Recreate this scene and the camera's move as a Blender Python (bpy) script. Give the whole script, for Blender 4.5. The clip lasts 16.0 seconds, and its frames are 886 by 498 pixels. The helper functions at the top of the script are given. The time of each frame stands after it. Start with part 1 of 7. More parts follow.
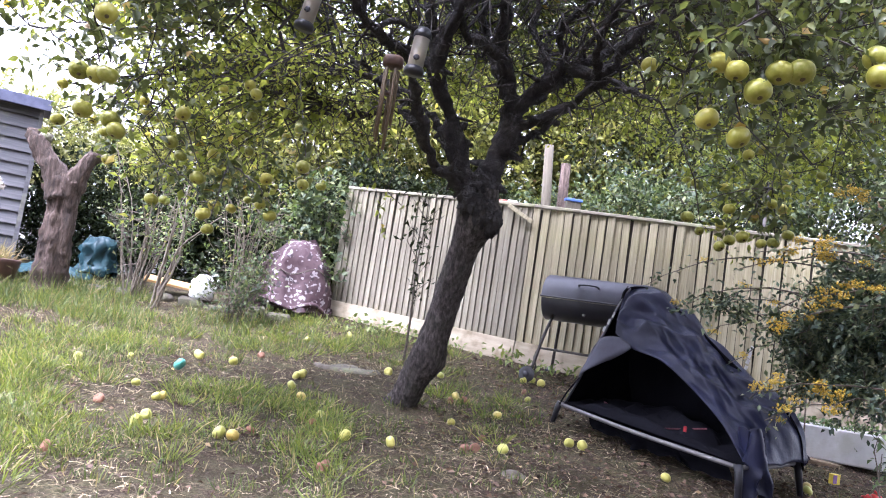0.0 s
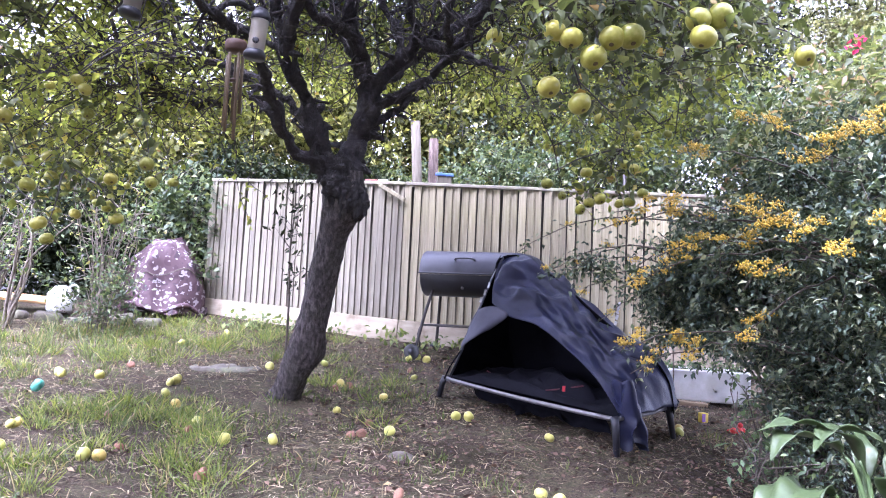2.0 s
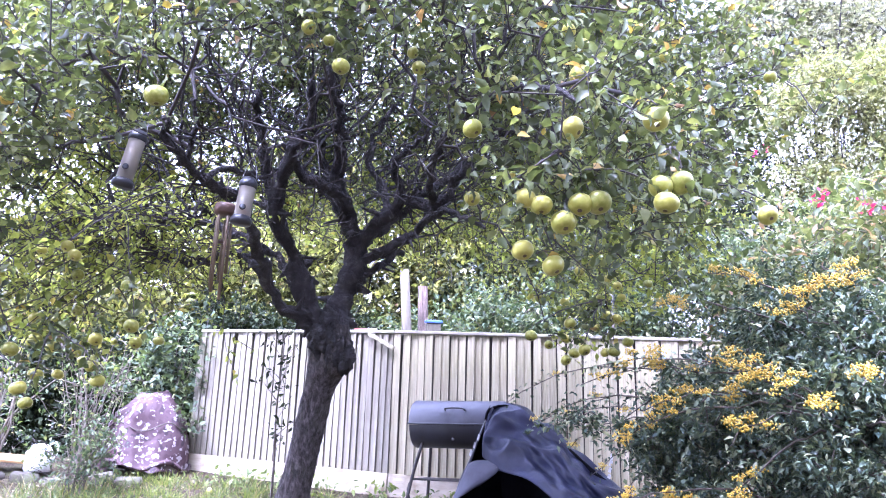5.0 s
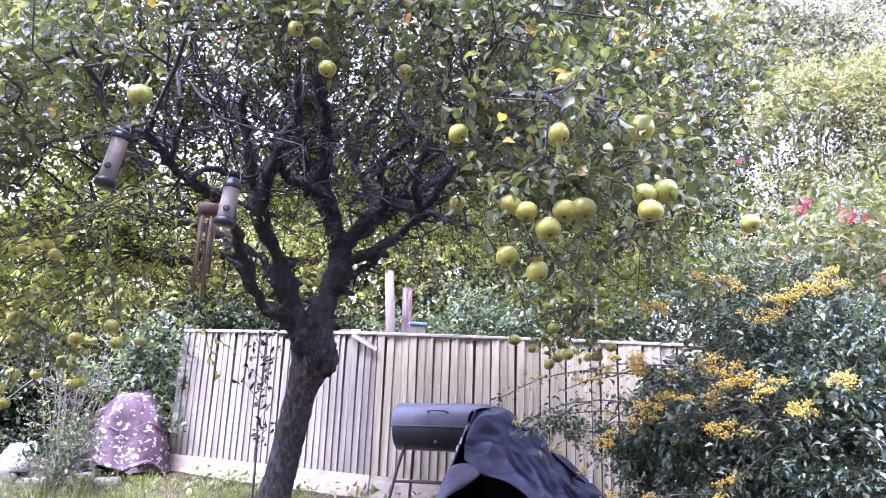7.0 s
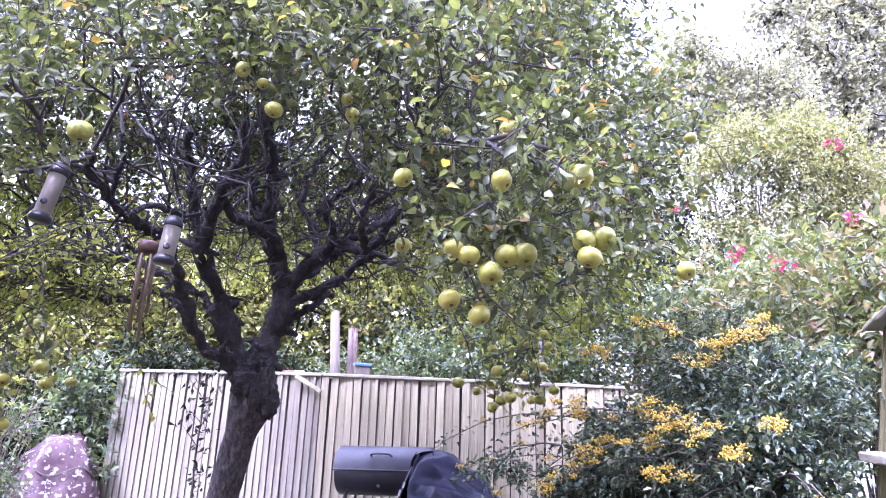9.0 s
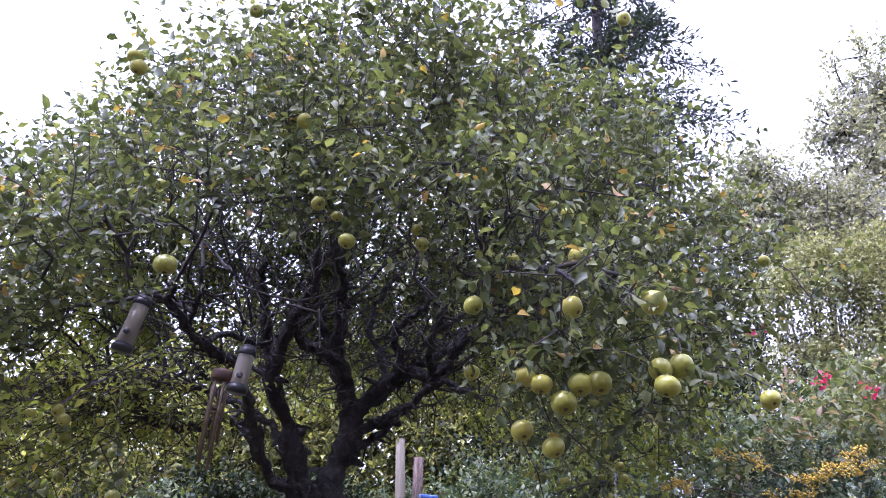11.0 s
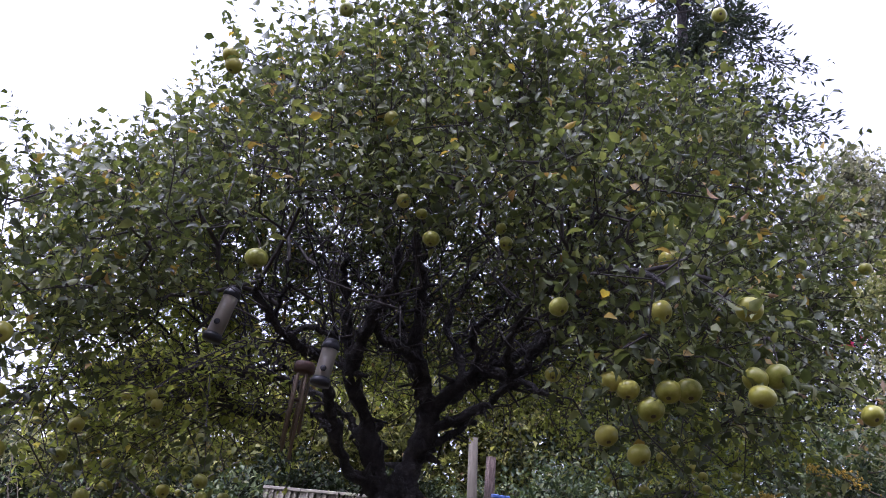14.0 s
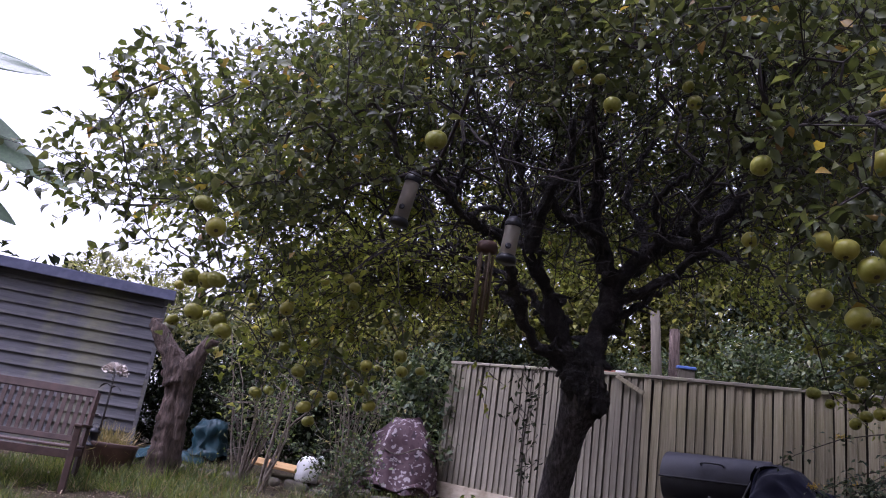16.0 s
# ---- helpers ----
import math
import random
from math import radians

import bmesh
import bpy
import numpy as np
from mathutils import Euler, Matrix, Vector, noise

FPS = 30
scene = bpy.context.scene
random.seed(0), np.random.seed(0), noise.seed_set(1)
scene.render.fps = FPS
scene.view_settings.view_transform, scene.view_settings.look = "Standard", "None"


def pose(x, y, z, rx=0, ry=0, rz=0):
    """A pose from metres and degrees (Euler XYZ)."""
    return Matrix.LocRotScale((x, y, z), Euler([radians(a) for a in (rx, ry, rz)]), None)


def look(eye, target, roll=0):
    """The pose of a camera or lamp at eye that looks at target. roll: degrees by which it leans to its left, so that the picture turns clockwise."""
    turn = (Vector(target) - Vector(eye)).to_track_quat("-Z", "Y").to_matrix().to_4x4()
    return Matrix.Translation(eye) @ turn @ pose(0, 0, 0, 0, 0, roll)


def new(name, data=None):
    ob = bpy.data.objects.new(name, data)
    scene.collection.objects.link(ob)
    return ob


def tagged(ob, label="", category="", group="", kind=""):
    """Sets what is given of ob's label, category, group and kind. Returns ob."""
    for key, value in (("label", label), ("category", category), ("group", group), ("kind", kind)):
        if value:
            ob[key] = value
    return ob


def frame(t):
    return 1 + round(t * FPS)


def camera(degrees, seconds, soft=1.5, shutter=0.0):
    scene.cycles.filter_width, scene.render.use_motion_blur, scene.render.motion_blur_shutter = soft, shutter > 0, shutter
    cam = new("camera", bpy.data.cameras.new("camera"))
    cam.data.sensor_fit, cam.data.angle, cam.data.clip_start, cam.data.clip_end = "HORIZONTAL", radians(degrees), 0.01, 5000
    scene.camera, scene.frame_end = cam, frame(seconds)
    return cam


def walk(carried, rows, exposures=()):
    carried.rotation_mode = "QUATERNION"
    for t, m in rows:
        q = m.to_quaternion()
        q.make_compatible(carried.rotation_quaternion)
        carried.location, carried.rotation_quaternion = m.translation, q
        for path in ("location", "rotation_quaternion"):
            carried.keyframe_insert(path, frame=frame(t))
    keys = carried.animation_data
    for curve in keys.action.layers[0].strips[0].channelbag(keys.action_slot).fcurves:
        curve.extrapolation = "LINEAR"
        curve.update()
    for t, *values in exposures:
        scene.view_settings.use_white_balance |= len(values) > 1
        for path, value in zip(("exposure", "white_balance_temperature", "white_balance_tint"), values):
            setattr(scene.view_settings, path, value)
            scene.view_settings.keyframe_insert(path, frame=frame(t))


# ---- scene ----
cam = camera(61.7, 16.0, soft=1.05)
PATH = [
    (0, (-0.078, -0.333, 0.894), (-0.059, 1.657, 1.091), 8.9),
    (0.5, (-0.039, -0.299, 0.892), (0.056, 1.692, 1.054), 6.4),
    (1, (-0.031, -0.289, 0.907), (0.119, 1.699, 1.061), 5.6),
    (1.5, (0.002, -0.296, 0.921), (0.237, 1.681, 1.11), 3.1),
    (2, (0.033, -0.286, 0.93), (0.362, 1.679, 1.101), 2.8),
    (2.5, (0.057, -0.282, 0.938), (0.474, 1.666, 1.117), 2.6),
    (3, (0.079, -0.303, 0.928), (0.646, 1.609, 1.079), 2.2),
    (3.5, (0.096, -0.302, 0.938), (0.724, 1.592, 1.067), 1.6),
    (4, (0.111, -0.312, 0.944), (0.789, 1.564, 1.079), 1.3),
    (4.5, (0.101, -0.282, 1.002), (0.606, 1.631, 1.298), 2.5),
    (5, (0.085, -0.347, 1.013), (0.402, 1.553, 1.553), 1.8),
    (7.5, (0.091, -0.349, 1.031), (0.483, 1.535, 1.574), 2.6),
    (8, (0.108, -0.359, 1.024), (0.654, 1.493, 1.543), 1.1),
    (8.3, (0.068, -0.337, 1.043), (0.647, 1.505, 1.562), 0.8),
    (8.5, (0.101, -0.366, 1.029), (0.659, 1.472, 1.585), 2.0),
    (9, (0.107, -0.371, 1.039), (0.585, 1.459, 1.689), 1.9),
    (9.5, (0.086, -0.379, 1.052), (0.472, 1.412, 1.855), 2.9),
    (10, (0.079, -0.376, 1.053), (0.407, 1.393, 1.927), 3.5),
    (12.5, (0.05, -0.376, 1.052), (0.213, 1.353, 2.044), 6.1),
    (13, (0.038, -0.367, 1.053), (0.156, 1.388, 2.005), 7.6),
    (13.5, (0.042, -0.364, 1.053), (0.16, 1.391, 2.006), 7.7),
    (14, (0.027, -0.357, 1.055), (0.105, 1.415, 1.981), 7.9),
    (14.5, (0.035, -0.337, 1.038), (-0.007, 1.455, 1.927), 8.9),
    (15, (0.0, -0.329, 1.051), (-0.164, 1.501, 1.843), 8.4),
    (15.5, (-0.012, -0.302, 1.034), (-0.273, 1.543, 1.759), 8.3),
    (16, (-0.05, -0.303, 1.036), (-0.368, 1.585, 1.613), 8.5),
]
EXPOSURES = [(0, 3.22, 5550, 25), (0.5, 3.4, 5400, 30), (1.5, 3.55, 5250, 33), (2.5, 3.6, 5150, 37), (4.2, 3.68, 5100, 39), (5.2, 4.05, 4850, 38), (7.4, 3.68, 5100, 44), (8.8, 3.8, 5050, 46), (9.8, 3.78, 4950, 47), (10.2, 3.4, 5000, 45), (12.3, 1.88, 5350, 34), (14.5, 1.55, 5350, 35), (16.0, 1.3, 5500, 38)]
SKY, SUN = 0.15, 0.6
EYES = [(t, look(e, g_, r)) for t, e, g_, r in PATH]
walk(cam, EYES, EXPOSURES)

# ---------------------------------------------------------------- sky and sun
world = bpy.data.worlds.new("overcast_sky")
scene.world = world
world.use_nodes = True
wn, wl = world.node_tree.nodes, world.node_tree.links
sky = wn.new("ShaderNodeTexSky")
sky.sky_type = "NISHITA"
sky.sun_disc = False
sky.sun_elevation, sky.sun_rotation = radians(61), radians(227)
sky.air_density, sky.dust_density, sky.ozone_density = 1.6, 4.0, 0.6
hue = wn.new("ShaderNodeHueSaturation")
hue.inputs["Saturation"].default_value = 0.15
wl.new(sky.outputs[0], hue.inputs["Color"])
wl.new(hue.outputs[0], wn["Background"].inputs["Color"])
wn["Background"].inputs["Strength"].default_value = SKY
sun = new("sun", bpy.data.lights.new("sun", "SUN"))
sun.data.energy, sun.data.angle, sun.data.color = SUN, radians(14), (1.0, 0.97, 0.93)
sun.matrix_world = look((-3.2, -3.0, 8), (0, 0, 0))

# ---------------------------------------------------------------- helpers
rng = np.random.default_rng(7)


def ground_z(x, y):
    k = np.clip(y - 3.4, 0, 5.4)
    return 0.06 * (np.minimum(y, 9.2) - 3.4) + 0.018 * k * k


def thing(name, loc, label, category, group="", kind=""):
    ob = new(name)
    ob.empty_display_size = 0.1
    ob.location = loc
    bpy.context.view_layer.update()
    return tagged(ob, label, category, group, kind)


class Geo:
    """Collects simple forms into one mesh."""

    def __init__(self):
        self.v, self.f, self.n = [], [], 0

    def add(self, verts, faces):
        verts = np.asarray(verts, float).reshape(-1, 3)
        self.v.append(verts)
        self.f += [tuple(i + self.n for i in q) for q in faces]
        self.n += len(verts)
        return self

    def tube(self, pts, radii, sides=8, cap=True, twist=0.0, lump=0.0):
        pts = np.asarray(pts, float)
        n = len(pts)
        radii = np.full(n, radii) if np.isscalar(radii) else np.asarray(radii, float)
        tang = np.gradient(pts, axis=0)
        tang /= np.linalg.norm(tang, axis=1)[:, None] + 1e-9
        up = np.array([0, 0, 1.0]) if abs(tang[0][2]) < 0.9 else np.array([1.0, 0, 0])
        rings = []
        for i in range(n):
            a = up - tang[i] * (up @ tang[i])
            a /= np.linalg.norm(a) + 1e-9
            b = np.cross(tang[i], a)
            up = a
            ang = np.arange(sides) * 2 * np.pi / sides + twist * i
            r = radii[i] * (1 + (lump * rng.uniform(-1, 1, sides) if lump else 0))
            r = np.broadcast_to(r, ang.shape)
            rings.append(pts[i] + np.outer(np.cos(ang) * r, a) + np.outer(np.sin(ang) * r, b))
        faces = [(i * sides + j, i * sides + (j + 1) % sides, (i + 1) * sides + (j + 1) % sides, (i + 1) * sides + j)
                 for i in range(n - 1) for j in range(sides)]
        if cap:
            faces += [tuple(range(sides))[::-1], tuple((n - 1) * sides + j for j in range(sides))]
        return self.add(np.vstack(rings), faces)

    def box(self, size, m=None, bevel=0.0):
        """A box with its centre at m, edges cut by bevel."""
        x, y, z = (s / 2 for s in size)
        b = min(bevel, x * 0.9, y * 0.9, z * 0.9)
        if b <= 0:
            v = [(sx * x, sy * y, sz * z) for sz in (-1, 1) for sx, sy in ((-1, -1), (1, -1), (1, 1), (-1, 1))]
            f = [(3, 2, 1, 0), (4, 5, 6, 7), (0, 1, 5, 4), (1, 2, 6, 5), (2, 3, 7, 6), (3, 0, 4, 7)]
        else:
            bm = bmesh.new()
            bmesh.ops.create_cube(bm, size=1)
            bmesh.ops.scale(bm, vec=(2 * x, 2 * y, 2 * z), verts=bm.verts)
            bmesh.ops.bevel(bm, geom=bm.edges[:], offset=b, segments=1, affect="EDGES", profile=0.5)
            bm.verts.index_update()
            v = [tuple(w.co) for w in bm.verts]
            f = [tuple(w.index for w in q.verts) for q in bm.faces]
            bm.free()
        v = np.array(v)
        if m is not None:
            v = v @ np.array(m.to_3x3()).T + np.array(m.translation)
        return self.add(v, f)

    def lathe(self, profile, sides=20, m=None, close=False):
        """Turns (radius, z) pairs about the z axis."""
        ang = np.arange(sides) * 2 * np.pi / sides
        v = np.array([(r * np.cos(a), r * np.sin(a), z) for r, z in profile for a in ang])
        n = len(profile)
        f = [(i * sides + j, i * sides + (j + 1) % sides, (i + 1) * sides + (j + 1) % sides, (i + 1) * sides + j)
             for i in range(n - 1) for j in range(sides)]
        if close:
            f += [tuple(range(sides))[::-1], tuple((n - 1) * sides + j for j in range(sides))]
        if m is not None:
            v = v @ np.array(m.to_3x3()).T + np.array(m.translation)
        return self.add(v, f)

    def grid(self, p):
        """A sheet from an array of rows of points."""
        a, b = p.shape[:2]
        f = [(i * b + j, i * b + j + 1, (i + 1) * b + j + 1, (i + 1) * b + j) for i in range(a - 1) for j in range(b - 1)]
        return self.add(p.reshape(-1, 3), f)

    def mesh(self, name, material, smooth=True):
        me = bpy.data.meshes.new(name)
        me.from_pydata(np.vstack(self.v).tolist(), [], self.f)
        if smooth:
            me.polygons.foreach_set("use_smooth", np.ones(len(me.polygons), bool))
        me.materials.append(material)
        me.update()
        return me


def raw_mesh(name, verts, tris, material, smooth=True):
    """A mesh from large arrays of points and triangles."""
    me = bpy.data.meshes.new(name)
    verts, tris = np.ascontiguousarray(verts, np.float32), np.ascontiguousarray(tris, np.int32)
    me.vertices.add(len(verts))
    me.vertices.foreach_set("co", verts.ravel())
    me.loops.add(tris.size)
    me.loops.foreach_set("vertex_index", tris.ravel())
    me.polygons.add(len(tris))
    me.polygons.foreach_set("loop_start", np.arange(len(tris), dtype=np.int32) * tris.shape[1])
    me.polygons.foreach_set("use_smooth", np.full(len(tris), smooth))
    me.materials.append(material)
    me.update(calc_edges=True)
    return me


def part(name, geo, material, parent, label="", smooth=True, at=None):
    """Links a form as one mesh under a thing or a part."""
    me = geo.mesh(name, material, smooth) if isinstance(geo, Geo) else geo
    ob = new(name, me)
    ob.parent = parent
    if at is not None:
        ob.matrix_local = at
    return tagged(ob, label)


def unit(v):
    return v / (np.linalg.norm(v, axis=-1, keepdims=True) + 1e-9)


# leaf forms: points along x from stalk to tip, y across, z up; triangles
LEAF_FINE = (np.array([(0, 0, 0), (.3, -.26, .13), (.3, 0, 0), (.3, .27, .10), (.66, -.2, .08), (.66, 0, -.05), (.66, .19, .11), (1, 0, -.2)]),
             np.array([(0, 3, 2), (0, 2, 1), (2, 3, 6), (2, 6, 5), (1, 2, 5), (1, 5, 4), (5, 6, 7), (4, 5, 7)]))
LEAF_PLAIN = (np.array([(0, 0, 0), (.45, -.28, .10), (.45, 0, 0), (.45, .27, .12), (1, 0, -.15)]),
              np.array([(0, 3, 2), (0, 2, 1), (2, 3, 4), (1, 2, 4)]))
BLADE_BENT = (np.array([(0, -.03, 0), (0, .03, 0), (.4, -.03, .02), (.4, .03, .02), (.75, -.02, -.10), (.75, .02, -.10), (.95, 0, -.34)]), np.array([(0, 1, 3), (0, 3, 2), (2, 3, 5), (2, 5, 4), (4, 5, 6)]))
LEAF_SMALL = (np.array([(0, 0, 0), (.5, -.3, .04), (.5, .3, .04), (1, 0, -.05)]), np.array([(0, 2, 1), (1, 2, 3)]))
BLADE = (np.array([(0, -.03, 0), (0, .03, 0), (.5, -.025, .06), (.5, .025, .06), (1, 0, -.05)]), np.array([(0, 1, 3), (0, 3, 2), (2, 3, 4)]))


def leaf_mesh(name, form, pos, along, up, size, material, width=1.0):
    """Many leaves in one mesh: each at pos, pointing along, its face towards up."""
    verts, tris = form
    n = len(pos)
    x = unit(along)
    y = unit(np.cross(up, x))
    z = np.cross(x, y)
    size = np.broadcast_to(np.asarray(size, float), (n,))
    width = np.broadcast_to(np.asarray(width, float), (n,))
    p = (verts[None, :, 0:1] * x[:, None] + verts[None, :, 1:2] * y[:, None] * width[:, None, None] + verts[None, :, 2:3] * z[:, None])
    p = pos[:, None] + p * size[:, None, None]
    t = tris[None] + (np.arange(n) * len(verts))[:, None, None]
    return raw_mesh(name, p.reshape(-1, 3), t.reshape(-1, 3), material)


# ---------------------------------------------------------------- materials
def material(name):
    m = bpy.data.materials.new(name)
    m.use_nodes = True
    nt = m.node_tree
    return m, nt, nt.nodes["Principled BSDF"]


def ramp(nt, fac, stops):
    r = nt.nodes.new("ShaderNodeValToRGB")
    while len(r.color_ramp.elements) < len(stops):
        r.color_ramp.elements.new(0.5)
    for e, (p, c) in zip(r.color_ramp.elements, stops):
        e.position, e.color = p, (*c, 1)
    nt.links.new(fac, r.inputs[0])
    return r.outputs[0]


def noise_out(nt, scale, detail=6.0, stretch=None, rough=0.6):
    co = nt.nodes.new("ShaderNodeTexCoord")
    n = nt.nodes.new("ShaderNodeTexNoise")
    n.inputs["Scale"].default_value, n.inputs["Detail"].default_value, n.inputs["Roughness"].default_value = scale, detail, rough
    src = co.outputs["Object"]
    if stretch:
        mp = nt.nodes.new("ShaderNodeMapping")
        mp.inputs["Scale"].default_value = stretch
        nt.links.new(src, mp.inputs["Vector"])
        src = mp.outputs[0]
    nt.links.new(src, n.inputs["Vector"])
    return n.outputs["Fac"]


def mixed(nt, fac, a, b, blend="MIX"):
    m = nt.nodes.new("ShaderNodeMix")
    m.data_type, m.blend_type = "RGBA", blend
    for sock, val in ((m.inputs[0], fac), (m.inputs[6], a), (m.inputs[7], b)):
        if isinstance(val, (int, float)):
            sock.default_value = val
        elif isinstance(val, tuple):
            sock.default_value = (*val, 1)
        else:
            nt.links.new(val, sock)
    return m.outputs[2]


def bumped(nt, bsdf, height, strength, distance=0.01):
    b = nt.nodes.new("ShaderNodeBump")
    b.inputs["Strength"].default_value, b.inputs["Distance"].default_value = strength, distance
    nt.links.new(height, b.inputs["Height"])
    nt.links.new(b.outputs[0], bsdf.inputs["Normal"])


def surface(name, stops, scale=8.0, rough=0.7, bump=0.3, metal=0.0, stretch=None, fine=60.0, patch=None, vary=0.0, distance=0.01, spec=0.5):
    """Noise-coloured surface: stops along a coarse grain, a fine relief, an optional second colour in patches."""
    m, nt, b = material(name)
    coarse, small = noise_out(nt, scale, stretch=stretch), noise_out(nt, fine, stretch=stretch)
    col = ramp(nt, coarse, stops)
    if patch:
        colour, size, amount = patch
        f = noise_out(nt, size)
        col = mixed(nt, ramp(nt, f, [(0.5, (0, 0, 0)), (0.5 + 0.16, (amount,) * 3)]), col, colour)
    if vary:
        info = nt.nodes.new("ShaderNodeObjectInfo")
        col = mixed(nt, 1.0, col, ramp(nt, info.outputs["Random"], [(0, (1 - vary,) * 3), (1, (1.0, 1.0, 1.0))]), "MULTIPLY")
    nt.links.new(col, b.inputs["Base Color"])
    b.inputs["Roughness"].default_value, b.inputs["Metallic"].default_value = rough, metal
    b.inputs["Specular IOR Level"].default_value = spec
    if bump:
        h = nt.nodes.new("ShaderNodeMath")
        h.operation = "ADD"
        nt.links.new(coarse, h.inputs[0])
        nt.links.new(small, h.inputs[1])
        bumped(nt, b, h.outputs[0], bump, distance)
    return m


def leaf_material(name, stops, rough=0.38, through_light=0.35, spec=0.5):
    """Leaves: each its own tint, a little light coming through, a waxy face."""
    m, nt, b = material(name)
    geo = nt.nodes.new("ShaderNodeNewGeometry")
    col = ramp(nt, geo.outputs["Random Per Island"], stops)
    fine = noise_out(nt, 35.0, 3.0)
    col = mixed(nt, 1.0, col, ramp(nt, fine, [(0.3, (0.82, 0.74, 0.80)), (0.7, (1.2, 1.07, 1.14))]), "MULTIPLY")
    nt.links.new(col, b.inputs["Base Color"])
    b.inputs["Roughness"].default_value = rough
    b.inputs["Specular IOR Level"].default_value = spec
    tr = nt.nodes.new("ShaderNodeBsdfTranslucent")
    nt.links.new(mixed(nt, 1.0, col, (1.4, 1.45, 0.68), "MULTIPLY"), tr.inputs["Color"])
    mix = nt.nodes.new("ShaderNodeMixShader")
    mix.inputs[0].default_value = through_light
    nt.links.new(b.outputs[0], mix.inputs[1])
    nt.links.new(tr.outputs[0], mix.inputs[2])
    nt.links.new(mix.outputs[0], nt.nodes["Material Output"].inputs["Surface"])
    return m


M = {}
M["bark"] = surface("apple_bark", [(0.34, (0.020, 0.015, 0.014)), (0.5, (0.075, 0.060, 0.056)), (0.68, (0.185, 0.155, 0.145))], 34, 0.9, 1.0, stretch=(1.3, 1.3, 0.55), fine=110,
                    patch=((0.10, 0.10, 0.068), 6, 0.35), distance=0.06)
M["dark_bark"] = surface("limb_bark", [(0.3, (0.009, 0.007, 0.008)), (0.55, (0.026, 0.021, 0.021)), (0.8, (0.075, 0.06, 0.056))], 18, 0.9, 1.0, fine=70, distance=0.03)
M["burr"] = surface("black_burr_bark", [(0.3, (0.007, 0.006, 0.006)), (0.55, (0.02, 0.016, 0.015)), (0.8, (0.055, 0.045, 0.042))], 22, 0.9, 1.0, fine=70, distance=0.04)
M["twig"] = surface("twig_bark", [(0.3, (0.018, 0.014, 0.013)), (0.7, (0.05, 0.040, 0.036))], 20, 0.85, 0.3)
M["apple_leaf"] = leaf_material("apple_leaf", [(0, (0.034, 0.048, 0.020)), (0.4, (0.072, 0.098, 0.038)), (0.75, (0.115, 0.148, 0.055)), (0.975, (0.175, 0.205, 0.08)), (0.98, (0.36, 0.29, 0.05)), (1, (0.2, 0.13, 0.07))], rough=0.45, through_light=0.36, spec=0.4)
# lighter, yellower copy of the apple leaf: light through the foliage put into colour
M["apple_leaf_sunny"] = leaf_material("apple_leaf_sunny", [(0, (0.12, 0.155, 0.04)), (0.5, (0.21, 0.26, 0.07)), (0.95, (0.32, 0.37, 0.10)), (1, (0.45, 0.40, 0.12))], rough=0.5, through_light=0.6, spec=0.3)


def soil_material():
    """Lawn soil: dark earth, dry thatch and mossy green in patches."""
    m, nt, b = material("lawn_soil")
    big, mid, fine = noise_out(nt, 0.9, 4), noise_out(nt, 6, 8, rough=0.7), noise_out(nt, 70, 6, rough=0.75)
    earth = ramp(nt, fine, [(0.34, (0.018, 0.012, 0.010)), (0.52, (0.082, 0.060, 0.045)), (0.72, (0.20, 0.155, 0.115))])
    moss = ramp(nt, fine, [(0.3, (0.05, 0.058, 0.03)), (0.7, (0.15, 0.155, 0.075))])
    col = mixed(nt, ramp(nt, mid, [(0.42, (0, 0, 0)), (0.62, (0.65,) * 3)]), earth, moss)
    dark = ramp(nt, big, [(0.35, (0.55, 0.50, 0.46)), (0.62, (1.1, 1.08, 1.0))])
    nt.links.new(mixed(nt, 1.0, col, dark, "MULTIPLY"), b.inputs["Base Color"])
    b.inputs["Roughness"].default_value = 0.95
    b.inputs["Specular IOR Level"].default_value = 0.15
    h = nt.nodes.new("ShaderNodeMath")
    h.operation = "ADD"
    nt.links.new(mid, h.inputs[0])
    nt.links.new(fine, h.inputs[1])
    bumped(nt, b, h.outputs[0], 1.0, 0.03)
    return m


M["soil"] = soil_material()
WOOD = [(0.25, (0.18, 0.157, 0.098)), (0.5, (0.325, 0.288, 0.19)), (0.75, (0.455, 0.41, 0.295))]
M["fence_wood"] = surface("weathered_featheredge", WOOD, 5, 0.85, 0.5, stretch=(9, 9, 0.5), fine=30, patch=((0.27, 0.25, 0.12), 2.8, 0.7), vary=0.28, spec=0.25)
M["fence_grey"] = surface("grey_featheredge", [(0.25, (0.115, 0.102, 0.076)), (0.5, (0.215, 0.194, 0.148)), (0.75, (0.315, 0.288, 0.228))], 5, 0.85, 0.5,
                          stretch=(9, 9, 0.5), fine=30, patch=((0.22, 0.205, 0.12), 2.6, 0.7), vary=0.3, spec=0.25)
M["fence_green"] = surface("algae_stained_boards", [(0.25, (0.045, 0.040, 0.016)), (0.5, (0.105, 0.094, 0.040)), (0.8, (0.21, 0.195, 0.12))], 3, 0.9, 0.5,
                           stretch=(3.5, 3.5, 0.35), fine=40, patch=((0.10, 0.105, 0.028), 2.2, 0.9), vary=0.5, spec=0.2)
